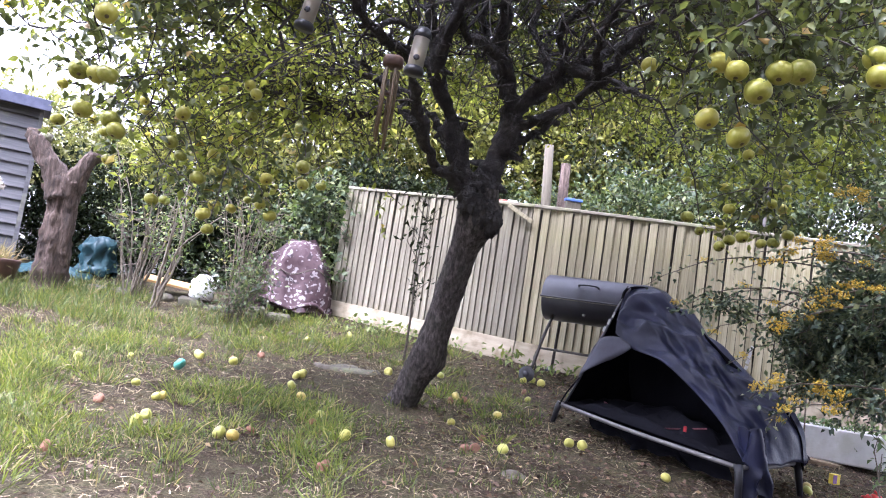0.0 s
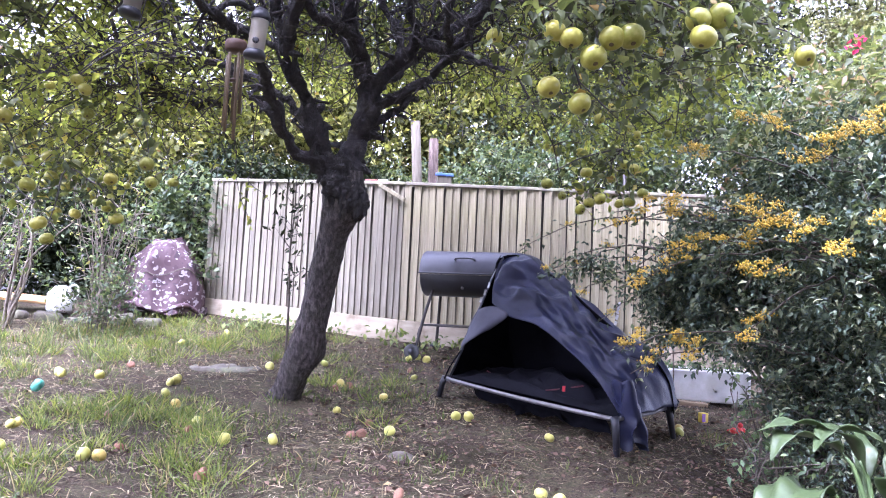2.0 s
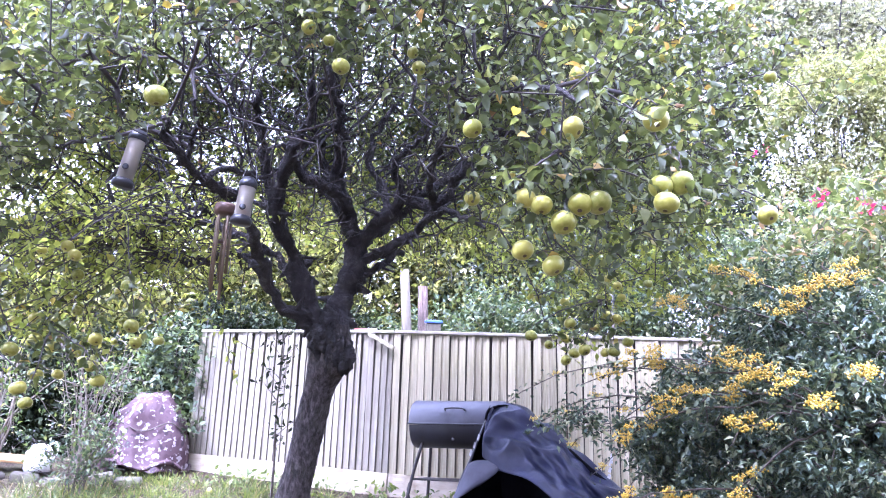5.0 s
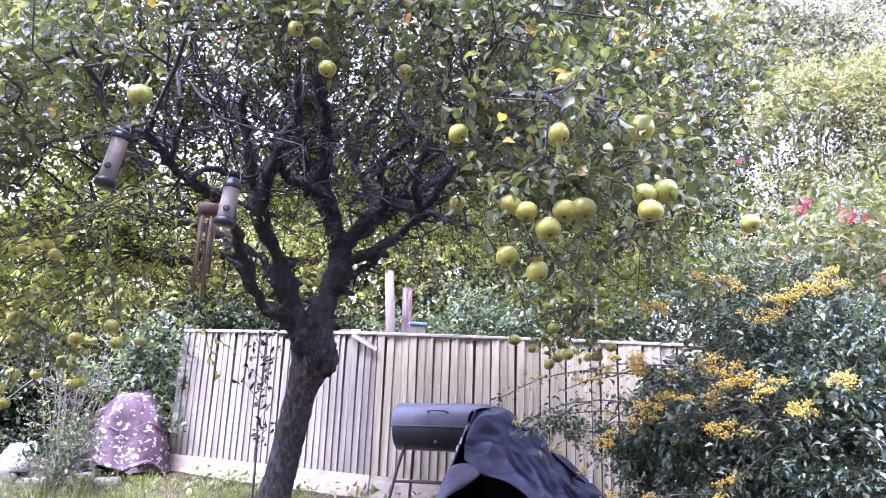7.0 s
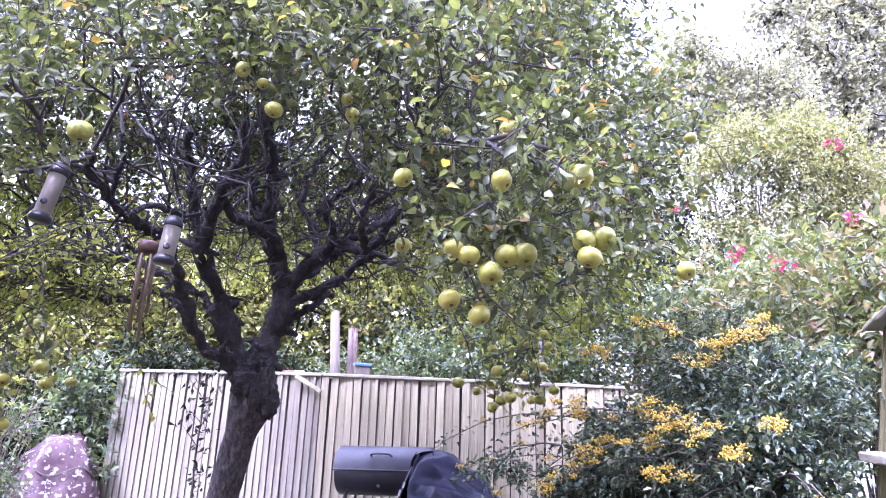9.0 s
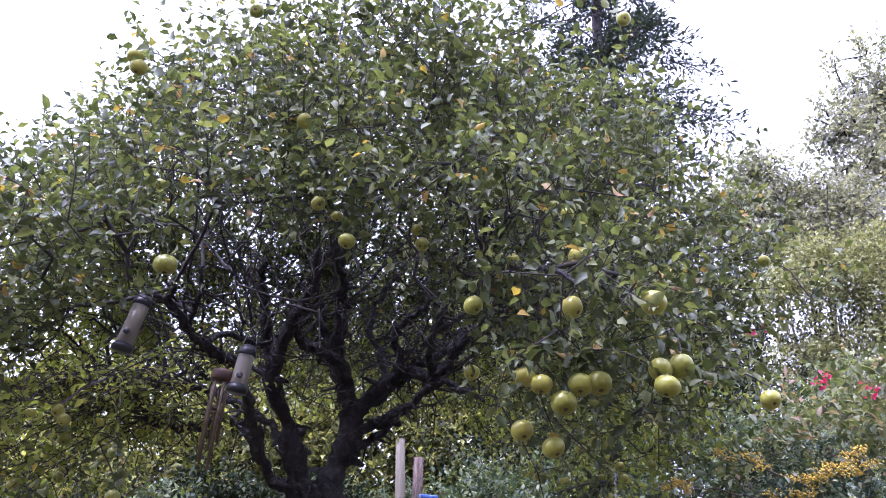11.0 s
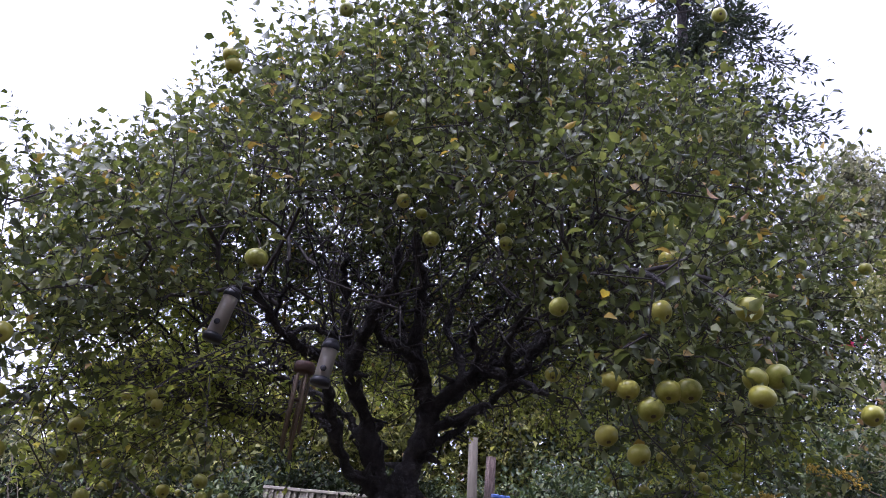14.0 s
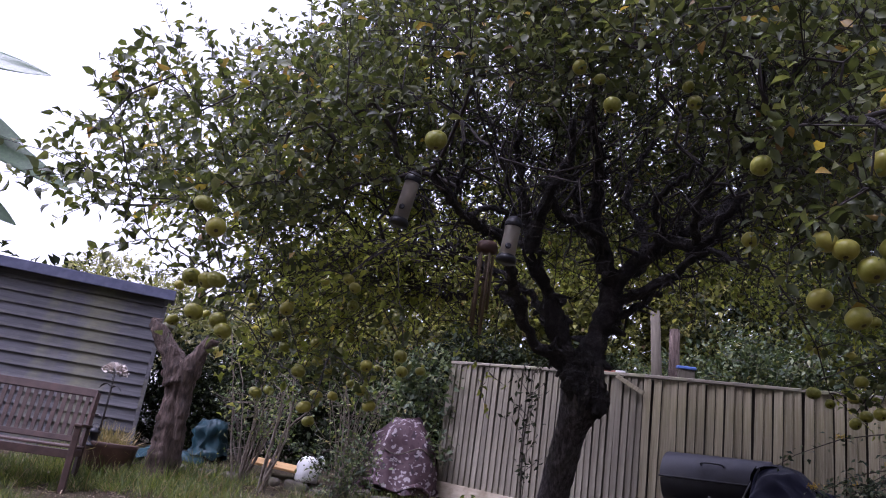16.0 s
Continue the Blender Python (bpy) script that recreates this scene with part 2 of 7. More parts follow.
M["pale_board"] = surface("pale_silvered_board", [(0.25, (0.095, 0.088, 0.078)), (0.7, (0.16, 0.148, 0.13))], 3, 0.85, 0.35, stretch=(4, 4, 0.4), fine=40, patch=((0.24, 0.23, 0.15), 2.0, 0.5), vary=0.15, spec=0.25)
# wood darkened to carry the shadow lines between fence slats
M["gap_shadow_wood"] = surface("slat_gap_shadow", [(0.3, (0.03, 0.026, 0.02)), (0.7, (0.075, 0.065, 0.05))], 5, 0.9, 0.4, stretch=(6, 6, .5))
M["rail"] = surface("weathered_rail", [(0.25, (0.14, 0.122, 0.09)), (0.7, (0.34, 0.305, 0.235))], 6, 0.85, 0.5, stretch=(1, 6, 6), fine=40, patch=((0.30, 0.32, 0.16), 3, 0.6), vary=0.2)
M["gravel_board"] = surface("pale_gravel_board", [(0.25, (0.29, 0.245, 0.18)), (0.7, (0.51, 0.44, 0.34))], 4, 0.9, 0.4, stretch=(0.8, 4, 4), fine=40, patch=((0.2, 0.165, 0.11), 5, 0.75), vary=0.25, spec=0.25)

# ---------------------------------------------------------------- ground
def build_ground():
    xs = np.concatenate([np.linspace(-260, -9, 14), np.linspace(-8.5, 8.5, 120), np.linspace(9, 260, 14)])
    ys = np.concatenate([np.linspace(-260, -3, 12), np.linspace(-2.5, 11, 100), np.linspace(12, 300, 16)])
    X, Y = np.meshgrid(xs, ys)
    Z = ground_z(X, Y)
    near = (np.abs(X) < 9) & (Y > -3) & (Y < 11.2)
    lump = np.array([[noise.noise((x * 1.3, y * 1.3, 0.0)) * 0.025 + noise.noise((x * 4, y * 4, 3.0)) * 0.012 for x in xs] for y in ys])
    Z = Z + np.where(near, lump, 0)
    ob = new("ground", Geo().grid(np.dstack([X, Y, Z])).mesh("ground", M["soil"]))
    return tagged(ob, "worn garden lawn of bare soil, thatch and moss", "ground", kind="structure")


ground = build_ground()

def shade_wall():
    """An unseen plain house wall, added behind the viewer to block sky and sun light."""
    m = surface("shade_wall_render", [(0.3, (0.34, 0.31, 0.27)), (0.7, (0.46, 0.42, 0.37))], 3, 0.9, 0.3)
    ob = new("wall_south", Geo().box((15, 0.3, 6.2), pose(-0.5, -1.95, 2.6), 0.01).mesh("wall_south", m, False))
    return tagged(ob, "unseen plain rendered wall added behind the viewer to block light", "wall", kind="structure")


shade_wall()

# ---------------------------------------------------------------- fences
def slat_mesh(w, h, mat, t=0.018):
    """One feather-edge board: thick on one edge, thin on the other; its foot at z = 0."""
    g = Geo()
    v = [(-w / 2, 0, 0), (w / 2, 0, 0), (w / 2, -t, 0), (-w / 2, -t * 0.35, 0)]
    v += [(x, y, h) for x, y, _ in v]
    g.add(v, [(0, 1, 2, 3)[::-1], (4, 5, 6, 7)[::-1], (0, 1, 5, 4)[::-1], (1, 2, 6, 5)[::-1], (2, 3, 7, 6)[::-1], (3, 0, 4, 7)[::-1]])
    return g.mesh("slat", mat, False)


def fence_run(name, a, b, z0, z1, top0, top1, pitch, slat_mat, label, lean=0.0, board=0.17, flip=False, gap=0.91):
    """A run of upright boards from a to b, with cap, gravel boards and posts; z0, z1 the feet, top0, top1 the tops at both ends."""
    a, b = np.array(a, float), np.array(b, float)
    d = b - a
    length = float(np.linalg.norm(d))
    yaw = math.degrees(math.atan2(d[1], d[0]))
    f = thing(name, (*a, 0), label, "fence")
    f.rotation_euler[2] = radians(yaw)
    n = int(length / pitch)
    h0 = top0 - z0 - board
    meshes = [slat_mesh(pitch * gap, 1.0, slat_mat, 0.026) for _ in range(3)]
    for i in range(n):
        k = (i + 0.5) / n
        foot, top = z0 + (z1 - z0) * k + board, top0 + (top1 - top0) * k
        m = pose(k * length, rng.uniform(-.004, .004), foot, rng.uniform(-.5, .5), rng.uniform(-.5, .5) + lean, rng.uniform(-2, 2) + (180 if flip else 0))
        part("slat", meshes[i % 3], None, f, at=m @ Matrix.Diagonal((rng.uniform(.95, 1.03), 1, top - foot + rng.uniform(-.012, .004), 1)))
    slope = math.degrees(math.atan2(top1 - top0, length))
    # dark panels added behind the slats so the gaps read as shadow lines
    for k in range(4):
        kk = (k + 0.5) / 4
        foot, top = z0 + (z1 - z0) * kk + board, top0 + (top1 - top0) * kk
        part("backing_board", Geo().box((length / 4 + 0.004, 0.016, top - foot - 0.03)), M["gap_shadow_wood"], f, at=pose(kk * length, 0.034, (foot + top) / 2, 0, -slope, 0), smooth=False)
    for k in range(2):
        g = Geo().box((length / 2 - 0.006, 0.055, 0.035), bevel=0.005)
        kk = (k + 0.5) / 2
        part("capping_rail", g, M["rail"], f, at=pose(kk * length, -0.012, top0 + (top1 - top0) * kk + 0.012, 0, -slope, 0), smooth=False)
    slope0 = math.degrees(math.atan2(z1 - z0, length))
    nb = max(1, round(length / 1.83))
    for k in range(nb):
        kk = (k + 0.5) / nb
        g = Geo().box((length / nb - 0.008, 0.03, board + 0.06), bevel=0.004)
        part("gravel_board", g, M["gravel_board"], f, at=pose(kk * length, -0.02, z0 + (z1 - z0) * kk + board / 2 - 0.03, 0, -slope0, 0), smooth=False)
    for k in range(nb + 1):
        kk = k / nb
        zz = z0 + (z1 - z0) * kk
        g = Geo().box((0.09, 0.09, top0 - z0 + 0.25), bevel=0.006)
        part("post", g, M["rail"], f, at=pose(kk * length, 0.075, zz + (top0 - z0) / 2 - 0.15), smooth=False)
    return f


FENCE_A, FENCE_B, FENCE_C = (-1.23, 8.62), (0.93, 7.75), (5.30, 6.35)
fence_run("fence", FENCE_A, FENCE_B, 0.80, 0.66, 2.33, 2.31, 0.072, M["fence_grey"], "silver-grey weathered feather-edge garden fence behind the apple tree", gap=0.93)
fence_run("fence", FENCE_B, FENCE_C, 0.66, 0.46, 2.31, 2.22, 0.087, M["fence_wood"], "weathered feather-edge board fence with algae stains behind the barbecue")

# ---------------------------------------------------------------- apple tree
def smooth_line(pts, step=0.08):
    """A rounded line through the points, resampled at even steps."""
    p = np.asarray(pts, float)
    q = np.vstack([2 * p[0] - p[1], p, 2 * p[-1] - p[-2]])
    out = []
    for i in range(1, len(q) - 2):
        n = max(2, int(np.linalg.norm(q[i + 1] - q[i]) / step))
        for u in np.arange(n) / n:
            out.append(0.5 * (2 * q[i] + (q[i + 1] - q[i - 1]) * u + (2 * q[i - 1] - 5 * q[i] + 4 * q[i + 1] - q[i + 2]) * u * u
                              + (3 * q[i] - q[i - 1] - 3 * q[i + 1] + q[i + 2]) * u ** 3))
    out.append(p[-1])
    return np.array(out)


TRUNK = [(-0.20, 5.66, 0.10), (-0.16, 5.62, 0.22), (-0.11, 5.55, 0.36), (0.0, 5.4, 0.71), (0.08, 5.26, 1.17), (0.15, 5.14, 1.54), (0.2, 5.06, 1.73), (0.21, 5.02, 1.92)]
BOUGHS = [
    ([(0.16, 5.03, 1.84), (0.04, 5.0, 1.91), (-0.08, 4.95, 1.95), (-0.19, 4.85, 2.03), (-0.28, 4.75, 2.14), (-0.33, 4.6, 2.26), (-0.37, 4.45, 2.37), (-0.42, 4.3, 2.49), (-0.47, 4.2, 2.54),
      (-0.56, 4.05, 2.54), (-0.63, 3.9, 2.53), (-0.71, 3.75, 2.56), (-0.76, 3.6, 2.59), (-0.8, 3.5, 2.66), (-0.76, 3.4, 2.69)], 0.046, 0.021),
    ([(0.14, 5.04, 1.82), (0.06, 5.0, 1.95), (-0.03, 5.0, 2.12), (-0.09, 4.95, 2.29), (-0.17, 4.85, 2.45), (-0.24, 4.75, 2.58), (-0.27, 4.65, 2.68), (-0.23, 4.5, 2.77), (-0.19, 4.4, 2.86), (-0.14, 4.3, 2.95),
      (-0.11, 4.2, 3.02), (-0.07, 4.05, 3.12), (-0.07, 3.9, 3.24)], 0.085, 0.022),
    ([(0.2, 5.04, 1.82), (0.2, 5.05, 1.97), (0.26, 5.05, 2.16), (0.3, 5.0, 2.32), (0.3, 4.95, 2.5), (0.26, 4.9, 2.65), (0.21, 4.8, 2.76), (0.13, 4.7, 2.82), (0.01, 4.6, 2.82), (-0.1, 4.5, 2.83), (-0.15, 4.4, 2.89), (-0.23, 4.3, 2.96)], 0.1, 0.02),
    ([(0.22, 4.83, 2.73), (0.16, 4.75, 2.94), (0.15, 4.65, 3.1), (0.15, 4.5, 3.22), (0.11, 4.35, 3.32), (0.04, 4.2, 3.41), (0.1, 4.1, 3.7)], 0.056, 0.02),
    ([(0.3, 5.0, 2.33), (0.37, 4.95, 2.51), (0.45, 4.9, 2.65), (0.54, 4.8, 2.72), (0.64, 4.75, 2.81), (0.7, 4.7, 2.77), (0.84, 4.6, 2.73), (0.93, 4.5, 2.78), (0.95, 4.4, 2.88), (1.1, 4.2, 3.05)], 0.066, 0.018),
    ([(0.31, 5.0, 2.28), (0.42, 4.9, 2.42), (0.54, 4.8, 2.45), (0.68, 4.7, 2.51), (0.77, 4.6, 2.6), (0.85, 4.5, 2.66), (1.01, 4.3, 2.56), (1.09, 4.1, 2.44)], 0.05, 0.012),
    ([(0.31, 5.0, 2.22), (0.45, 5.0, 2.33), (0.56, 5.05, 2.4), (0.68, 5.1, 2.54)], 0.04, 0.02),
    ([(0.61, 4.76, 2.78), (0.59, 4.7, 2.92), (0.55, 4.6, 2.99), (0.63, 4.5, 3.11), (0.78, 4.3, 3.2)], 0.038, 0.014),
    ([(0.53, 4.8, 2.71), (0.48, 4.9, 2.95), (0.37, 5.0, 3.18), (0.41, 5.0, 3.41), (0.56, 5.0, 3.67)], 0.036, 0.014),
    ([(-0.27, 4.66, 2.66), (-0.35, 4.6, 2.87), (-0.38, 4.5, 3.02), (-0.41, 4.4, 3.17), (-0.44, 4.2, 3.3)], 0.045, 0.018),
    ([(-0.63, 3.9, 2.53), (-0.55, 4.0, 2.65), (-0.35, 4.3, 2.72), (-0.25, 4.5, 2.85)], 0.022, 0.014),
    ([(-0.71, 3.75, 2.56), (-0.69, 3.7, 2.64), (-0.66, 3.6, 2.74), (-0.66, 3.5, 2.84)], 0.022, 0.012),
    ([(-0.27, 4.78, 2.13), (-0.36, 4.8, 2.24), (-0.5, 4.87, 2.36), (-0.7, 4.99, 2.32), (-0.95, 5.15, 2.32), (-1.11, 5.17, 2.39), (-1.23, 5.08, 2.51), (-1.46, 4.93, 2.51), (-1.75, 4.89, 2.48), (-2.2, 4.7, 2.3)], 0.032, 0.010),
    ([(-0.35, 4.52, 2.32), (-0.42, 4.56, 2.38), (-0.5, 4.58, 2.42), (-0.64, 4.65, 2.48), (-0.91, 4.81, 2.54), (-1.24, 4.88, 2.56), (-1.64, 4.97, 2.48), (-2.1, 4.8, 2.25), (-2.5, 4.6, 2.0)], 0.028, 0.009),
    ([(0.84, 4.6, 2.74), (0.74, 4.2, 2.81), (0.75, 3.7, 2.85), (0.82, 3.08, 2.78), (0.83, 2.47, 2.56), (0.9, 2.15, 2.4), (0.95, 1.98, 2.26)], 0.03, 0.009),
    ([(0.64, 4.75, 2.8), (0.9, 4.75, 2.95), (1.2, 5.0, 3.3), (1.5, 5.2, 3.6)], 0.04, 0.012),
    ([(0.27, 4.92, 2.6), (0.12, 5.2, 3.0), (0.0, 5.5, 3.5), (0.1, 5.6, 4.1)], 0.05, 0.012),
    ([(0.2, 5.0, 2.0), (0.35, 5.1, 2.25), (0.42, 5.2, 2.6), (0.7, 5.3, 2.9), (0.9, 5.2, 3.3)], 0.05, 0.014),
    ([(0.05, 5.1, 1.98), (-0.12, 5.25, 2.25), (-0.3, 5.35, 2.5), (-0.62, 5.4, 2.62), (-0.95, 5.45, 2.9)], 0.048, 0.013),
]
TREE_BASE = np.array((-0.15, 5.62, 0.2))


def crown_floor(x, y):
    """How low the foliage hangs."""
    front = 2.42 + 0.36 * np.clip(1.3 - np.abs(x + 0.1) * 1.25, 0, 1) - 0.5 * np.clip((x - 0.45) / 0.35, 0, 1) - 0.45 * np.clip((-x - 1.0) * 1.6, 0, 1)
    side = 1.45 + 0.9 * np.clip(1.9 - np.abs(x - 0.1), 0, 1) + 0.5 * np.clip(1.5 - np.abs(x), 0, 1)
    side = np.where(x < -2.1, np.maximum(side, 1.9), side)
    rise = 0.85 * np.clip(x - 1.5, 0, 1.6)
    front, side = front + rise, side + rise * (x > 0)
    return np.where(y < 3.7, front, np.where(y > 5.2, 2.95 - 0.7 * np.clip(np.abs(x) - 1.4, 0, 1), side))


def crown_points(n):
    pts = []
    while len(pts) < n:
        u = unit(rng.normal(size=3))
        lobe = len(pts) % 60 == 0
        r = rng.uniform(0.42, 1.0) ** 0.5
        c = np.array((0.15, 4.55, 2.55))
        rad = np.array((2.75 if u[0] < 0 else 2.95, 2.5, 2.35 + 0.25 * u[0]))
        bumpy = 1 + 0.22 * noise.noise(tuple(u * 2.3 + 5))
        p = c + u * r * rad * bumpy
        if lobe:
            p = np.array((-1.75, 3.1, 2.3)) + u * r * (0.75, 0.65, 0.65)
        if p[2] < crown_floor(p[0], p[1]) + rng.uniform(-.08, .12):
            continue
        if p[1] < 2.0 and not (0.7 < p[0] < 1.8):
            continue
        flank, rise = p[0] / (p[1] + 0.35), (p[2] - 1.0) / math.hypot(p[0], p[1] + 0.35)
        if rise > max(1.0 + flank, 0.5) + (0.08 if flank > -0.27 else -0.02) + rng.uniform(-.06, .03):
            continue
        if p[0] > 0.7 and p[1] > 2.8 and p[2] < 2.5 and rng.uniform() < 0.5:
            continue
        if p[0] < -0.9 and p[1] > 3.5 and p[2] < 2.5 and rng.uniform() < 0.8:
            continue
        pts.append(p)
    return np.array(pts)


def grow(limbs, targets, n_leafy, tip=0.0033, step=0.16):
    """Joins every target to the nearest wood; gives nodes, parents and radii."""
    nodes, parent, least = [], [], []
    for line, r0, r1 in limbs:
        line = smooth_line(line, 0.1)
        for i, p in enumerate(line):
            parent.append(-1 if i == 0 else len(nodes) - 1)
            nodes.append(p)
            least.append(r0 + (r1 - r0) * (i / (len(line) - 1)) ** 0.8)
    first = len(nodes)
    arr = np.zeros((60000, 3))
    arr[:first] = nodes
    order = np.argsort([np.min(np.linalg.norm(arr[:first] - p, axis=1)) for p in targets])
    count, ends = first, []
    for which in order:
        t = targets[which]
        d = np.linalg.norm(arr[:count] - t, axis=1)
        j = int(np.argmin(d))
        k = max(1, int(d[j] / step))
        side = rng.normal(size=3) * d[j] * 0.10 + np.array((0, 0, d[j] * 0.10))
        a = arr[j].copy()
        for i in range(1, k + 1):
            u = i / k
            arr[count] = a + (t - a) * u + side * 4 * u * (1 - u) + rng.normal(size=3) * 0.012
            parent.append(j if i == 1 else count - 1)
            least.append(tip)
            count += 1
        if which < n_leafy:
            ends.append(count - 1)
    nodes, parent = arr[:count], np.array(parent)
    load = np.zeros(count)
    least = np.array(least)
    radius = np.zeros(count)
    kids = [[] for _ in range(count)]
    for i in range(count - 1, -1, -1):
        r = max(load[i] ** (1 / 2.45) if load[i] else 0, tip)
        radius[i] = least[i] if i < first else min(r, 0.03)
        if parent[i] >= 0:
            load[parent[i]] += radius[i] ** 2.45 if i >= first else 0
            kids[parent[i]].append(i)
    return nodes, parent, radius, kids, first, ends


WEEPING = []


def build_apple_tree():
    tree = thing("apple_tree", TREE_BASE, "old spreading apple tree with leaning trunk and heavy green fruit", "tree")
    o = TREE_BASE
    # trunk with burr and buttress
    line = smooth_line(TRUNK, 0.018)
    n = len(line)
    u = np.linspace(0, 1, n)
    r = 0.112 - 0.012 * u + 0.045 * np.exp(-((u - 0.0) / 0.06) ** 2) + 0.018 * np.exp(-((u - 0.30) / 0.08) ** 2) + 0.04 * np.exp(-((u - 0.86) / 0.07) ** 2)
    g = Geo()
    sides = 56
    g.tube(line - o, r, sides)
    v = g.v[0]
    for i in range(n):
        c = line[i] - o
        for j in range(sides):
            w = v[i * sides + j] - c
            s = tuple(np.array(c) * (4, 4, 2.2) + unit(w) * 0.9)
            knob = 0.42 * math.exp(-((u[i] - 0.88) / 0.07) ** 2) * max(0, noise.noise(tuple(unit(w) * 2.2 + u[i] * 9)) + 0.15)
            knob += 0.42 * math.exp(-((u[i] - 0.31) / 0.05) ** 2) * max(0, w[0] / (np.linalg.norm(w) + 1e-6) - 0.25)
            flute = 0.09 * noise.noise(s) + 0.07 * noise.noise(tuple(np.array(s) * 3)) + 0.06 * noise.noise(tuple(np.array(s) * 7)) + 0.05 * noise.noise(tuple(np.array(s) * (14, 14, 8))) + knob
            v[i * sides + j] = c + w * (1 + flute)
    part("trunk", g, M["bark"], tree, "leaning grey-brown trunk with a knotted burr")
    # the black knotted burr under the fork
    for k, (q, w_, h_) in enumerate((((.20, 5.04, 1.74), .125, .17), ((.29, 4.99, 1.66), .075, .10), ((.12, 4.98, 1.80), .10, .11), ((.16, 4.98, 1.93), .085, .10))):
        g = Geo().lathe([(math.sin(t), -math.cos(t)) for t in np.linspace(0.02, math.pi - .02, 26)], 36)
        for i, w in enumerate(g.v[0]):
            r_ = 1 + .34 * noise.noise(tuple(w * 2.2 + k)) + .14 * noise.noise(tuple(w * 4.5 + k)) + .09 * noise.noise(tuple(w * 10 + k)) + .05 * noise.noise(tuple(w * 22 + k))
            g.v[0][i] = w * r_ * (w_, w_, h_) + np.array(q) - o
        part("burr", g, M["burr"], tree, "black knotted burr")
    targets = crown_points(CROWN_N)
    back = []
    while len(back) < 620:
        p = np.array((rng.uniform(-2.2, 2.2), rng.uniform(5.0, 6.9), rng.uniform(3.0, 4.6)))
        if ((p[0] - .1) / 2.4) ** 2 + ((p[1] - 4.6) / 2.4) ** 2 + ((p[2] - 2.5) / 2.1) ** 2 < 1.1:
            back.append(p)
    targets = np.vstack([targets, np.array(back)])
    bare = np.array((0.05, 4.5, 3.0)) + rng.normal(size=(BARE_N, 3)) * (1.05, 0.75, 0.42)
    bare = bare[(bare[:, 2] > 2.3 + 0.1 * np.abs(bare[:, 0])) & (bare[:, 2] < 3.75) & (np.abs(bare[:, 0]) < 2.0) & (bare[:, 1] > 3.1)]
    n_leafy = len(targets)
    targets = np.vstack([targets, bare])
    nodes, parent, radius, kids, first, ends = grow(BOUGHS, targets, n_leafy)
    # limbs with their spur knots
    for q, (pts, r0, r1) in enumerate(BOUGHS):
        line = smooth_line(pts, 0.05)
        k = np.linspace(0, 1, len(line))
        rr = r0 + (r1 - r0) * k ** 0.8
        rr *= 1 + 0.14 * np.sin(k * 23 + r0 * 400) + 0.16 * rng.uniform(-1, 1, len(line))
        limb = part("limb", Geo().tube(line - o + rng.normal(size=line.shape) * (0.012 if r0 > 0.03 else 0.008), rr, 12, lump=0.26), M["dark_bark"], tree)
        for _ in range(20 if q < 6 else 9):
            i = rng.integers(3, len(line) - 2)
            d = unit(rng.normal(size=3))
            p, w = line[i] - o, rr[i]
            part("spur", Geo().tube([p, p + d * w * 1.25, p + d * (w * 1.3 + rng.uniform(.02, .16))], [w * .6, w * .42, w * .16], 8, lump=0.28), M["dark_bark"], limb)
    # branches
    g = Geo()
    for i in range(first, len(nodes)):
        if kids[parent[i]] and kids[parent[i]][0] == i and parent[i] >= first:
            continue
        chain = [parent[i], i]
        while kids[chain[-1]]:
            chain.append(kids[chain[-1]][0])
        pts = nodes[chain]
        rr = radius[chain].copy()
        rr[0] = rr[1]
        g.tube(pts - o, rr, 5 if rr[0] > 0.006 else 4, cap=False)
    tagged(part("branching", g, M["twig"], tree), kind="stuff")
    # dark upright branches running out through the crown
    for _ in range(74):
        a = nodes[rng.integers(0, first)]
        if a[2] < 2.5:
            continue
        lean = unit(np.array((a[0] - 0.1 + rng.normal() * .55, a[1] - 4.7 + rng.normal() * .5, 0)))
        L = rng.uniform(0.8, 1.9)
        t = np.linspace(0, 1, 14)
        line = a + np.outer(t * L * rng.uniform(.35, .8), lean) + np.outer(t * L * rng.uniform(.45, .95), (0, 0, 1)) + np.cumsum(rng.normal(size=(14, 3)) * .014, 0)
        flank, up = line[-1][0] / (line[-1][1] + 0.35), (line[-1][2] - 1.0) / math.hypot(line[-1][0], line[-1][1] + 0.35)
        if up > max(0.95 + flank, 0.45):
            continue
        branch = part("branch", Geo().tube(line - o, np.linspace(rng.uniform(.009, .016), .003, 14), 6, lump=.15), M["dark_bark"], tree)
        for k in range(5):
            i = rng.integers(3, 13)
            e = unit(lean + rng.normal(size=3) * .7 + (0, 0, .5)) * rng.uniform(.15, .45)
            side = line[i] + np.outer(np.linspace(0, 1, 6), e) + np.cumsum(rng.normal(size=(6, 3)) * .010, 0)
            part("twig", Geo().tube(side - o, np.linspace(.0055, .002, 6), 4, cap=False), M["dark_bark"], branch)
    # long weeping twigs on the left side, thinly leaved, in the backlit leaf colour
    g, at, way = Geo(), [], []
    for k in range(190):
        line = smooth_line(BOUGHS[(12, 13, 0)[k % 5 % 3]][0], 0.05)
        a = line[int(len(line) * rng.uniform(0.15, 0.98))]
        if a[1] < 4.2 or a[0] > -0.35:
            continue
        d = unit(np.array((rng.uniform(-1.0, 0.25), rng.uniform(-0.6, 0.55), 0.0)))
        L = rng.uniform(0.4, 1.25)
        low = a[2] - max(1.45, a[2] - L * rng.uniform(0.15, 0.75))
        t = np.linspace(0, 1, 9)
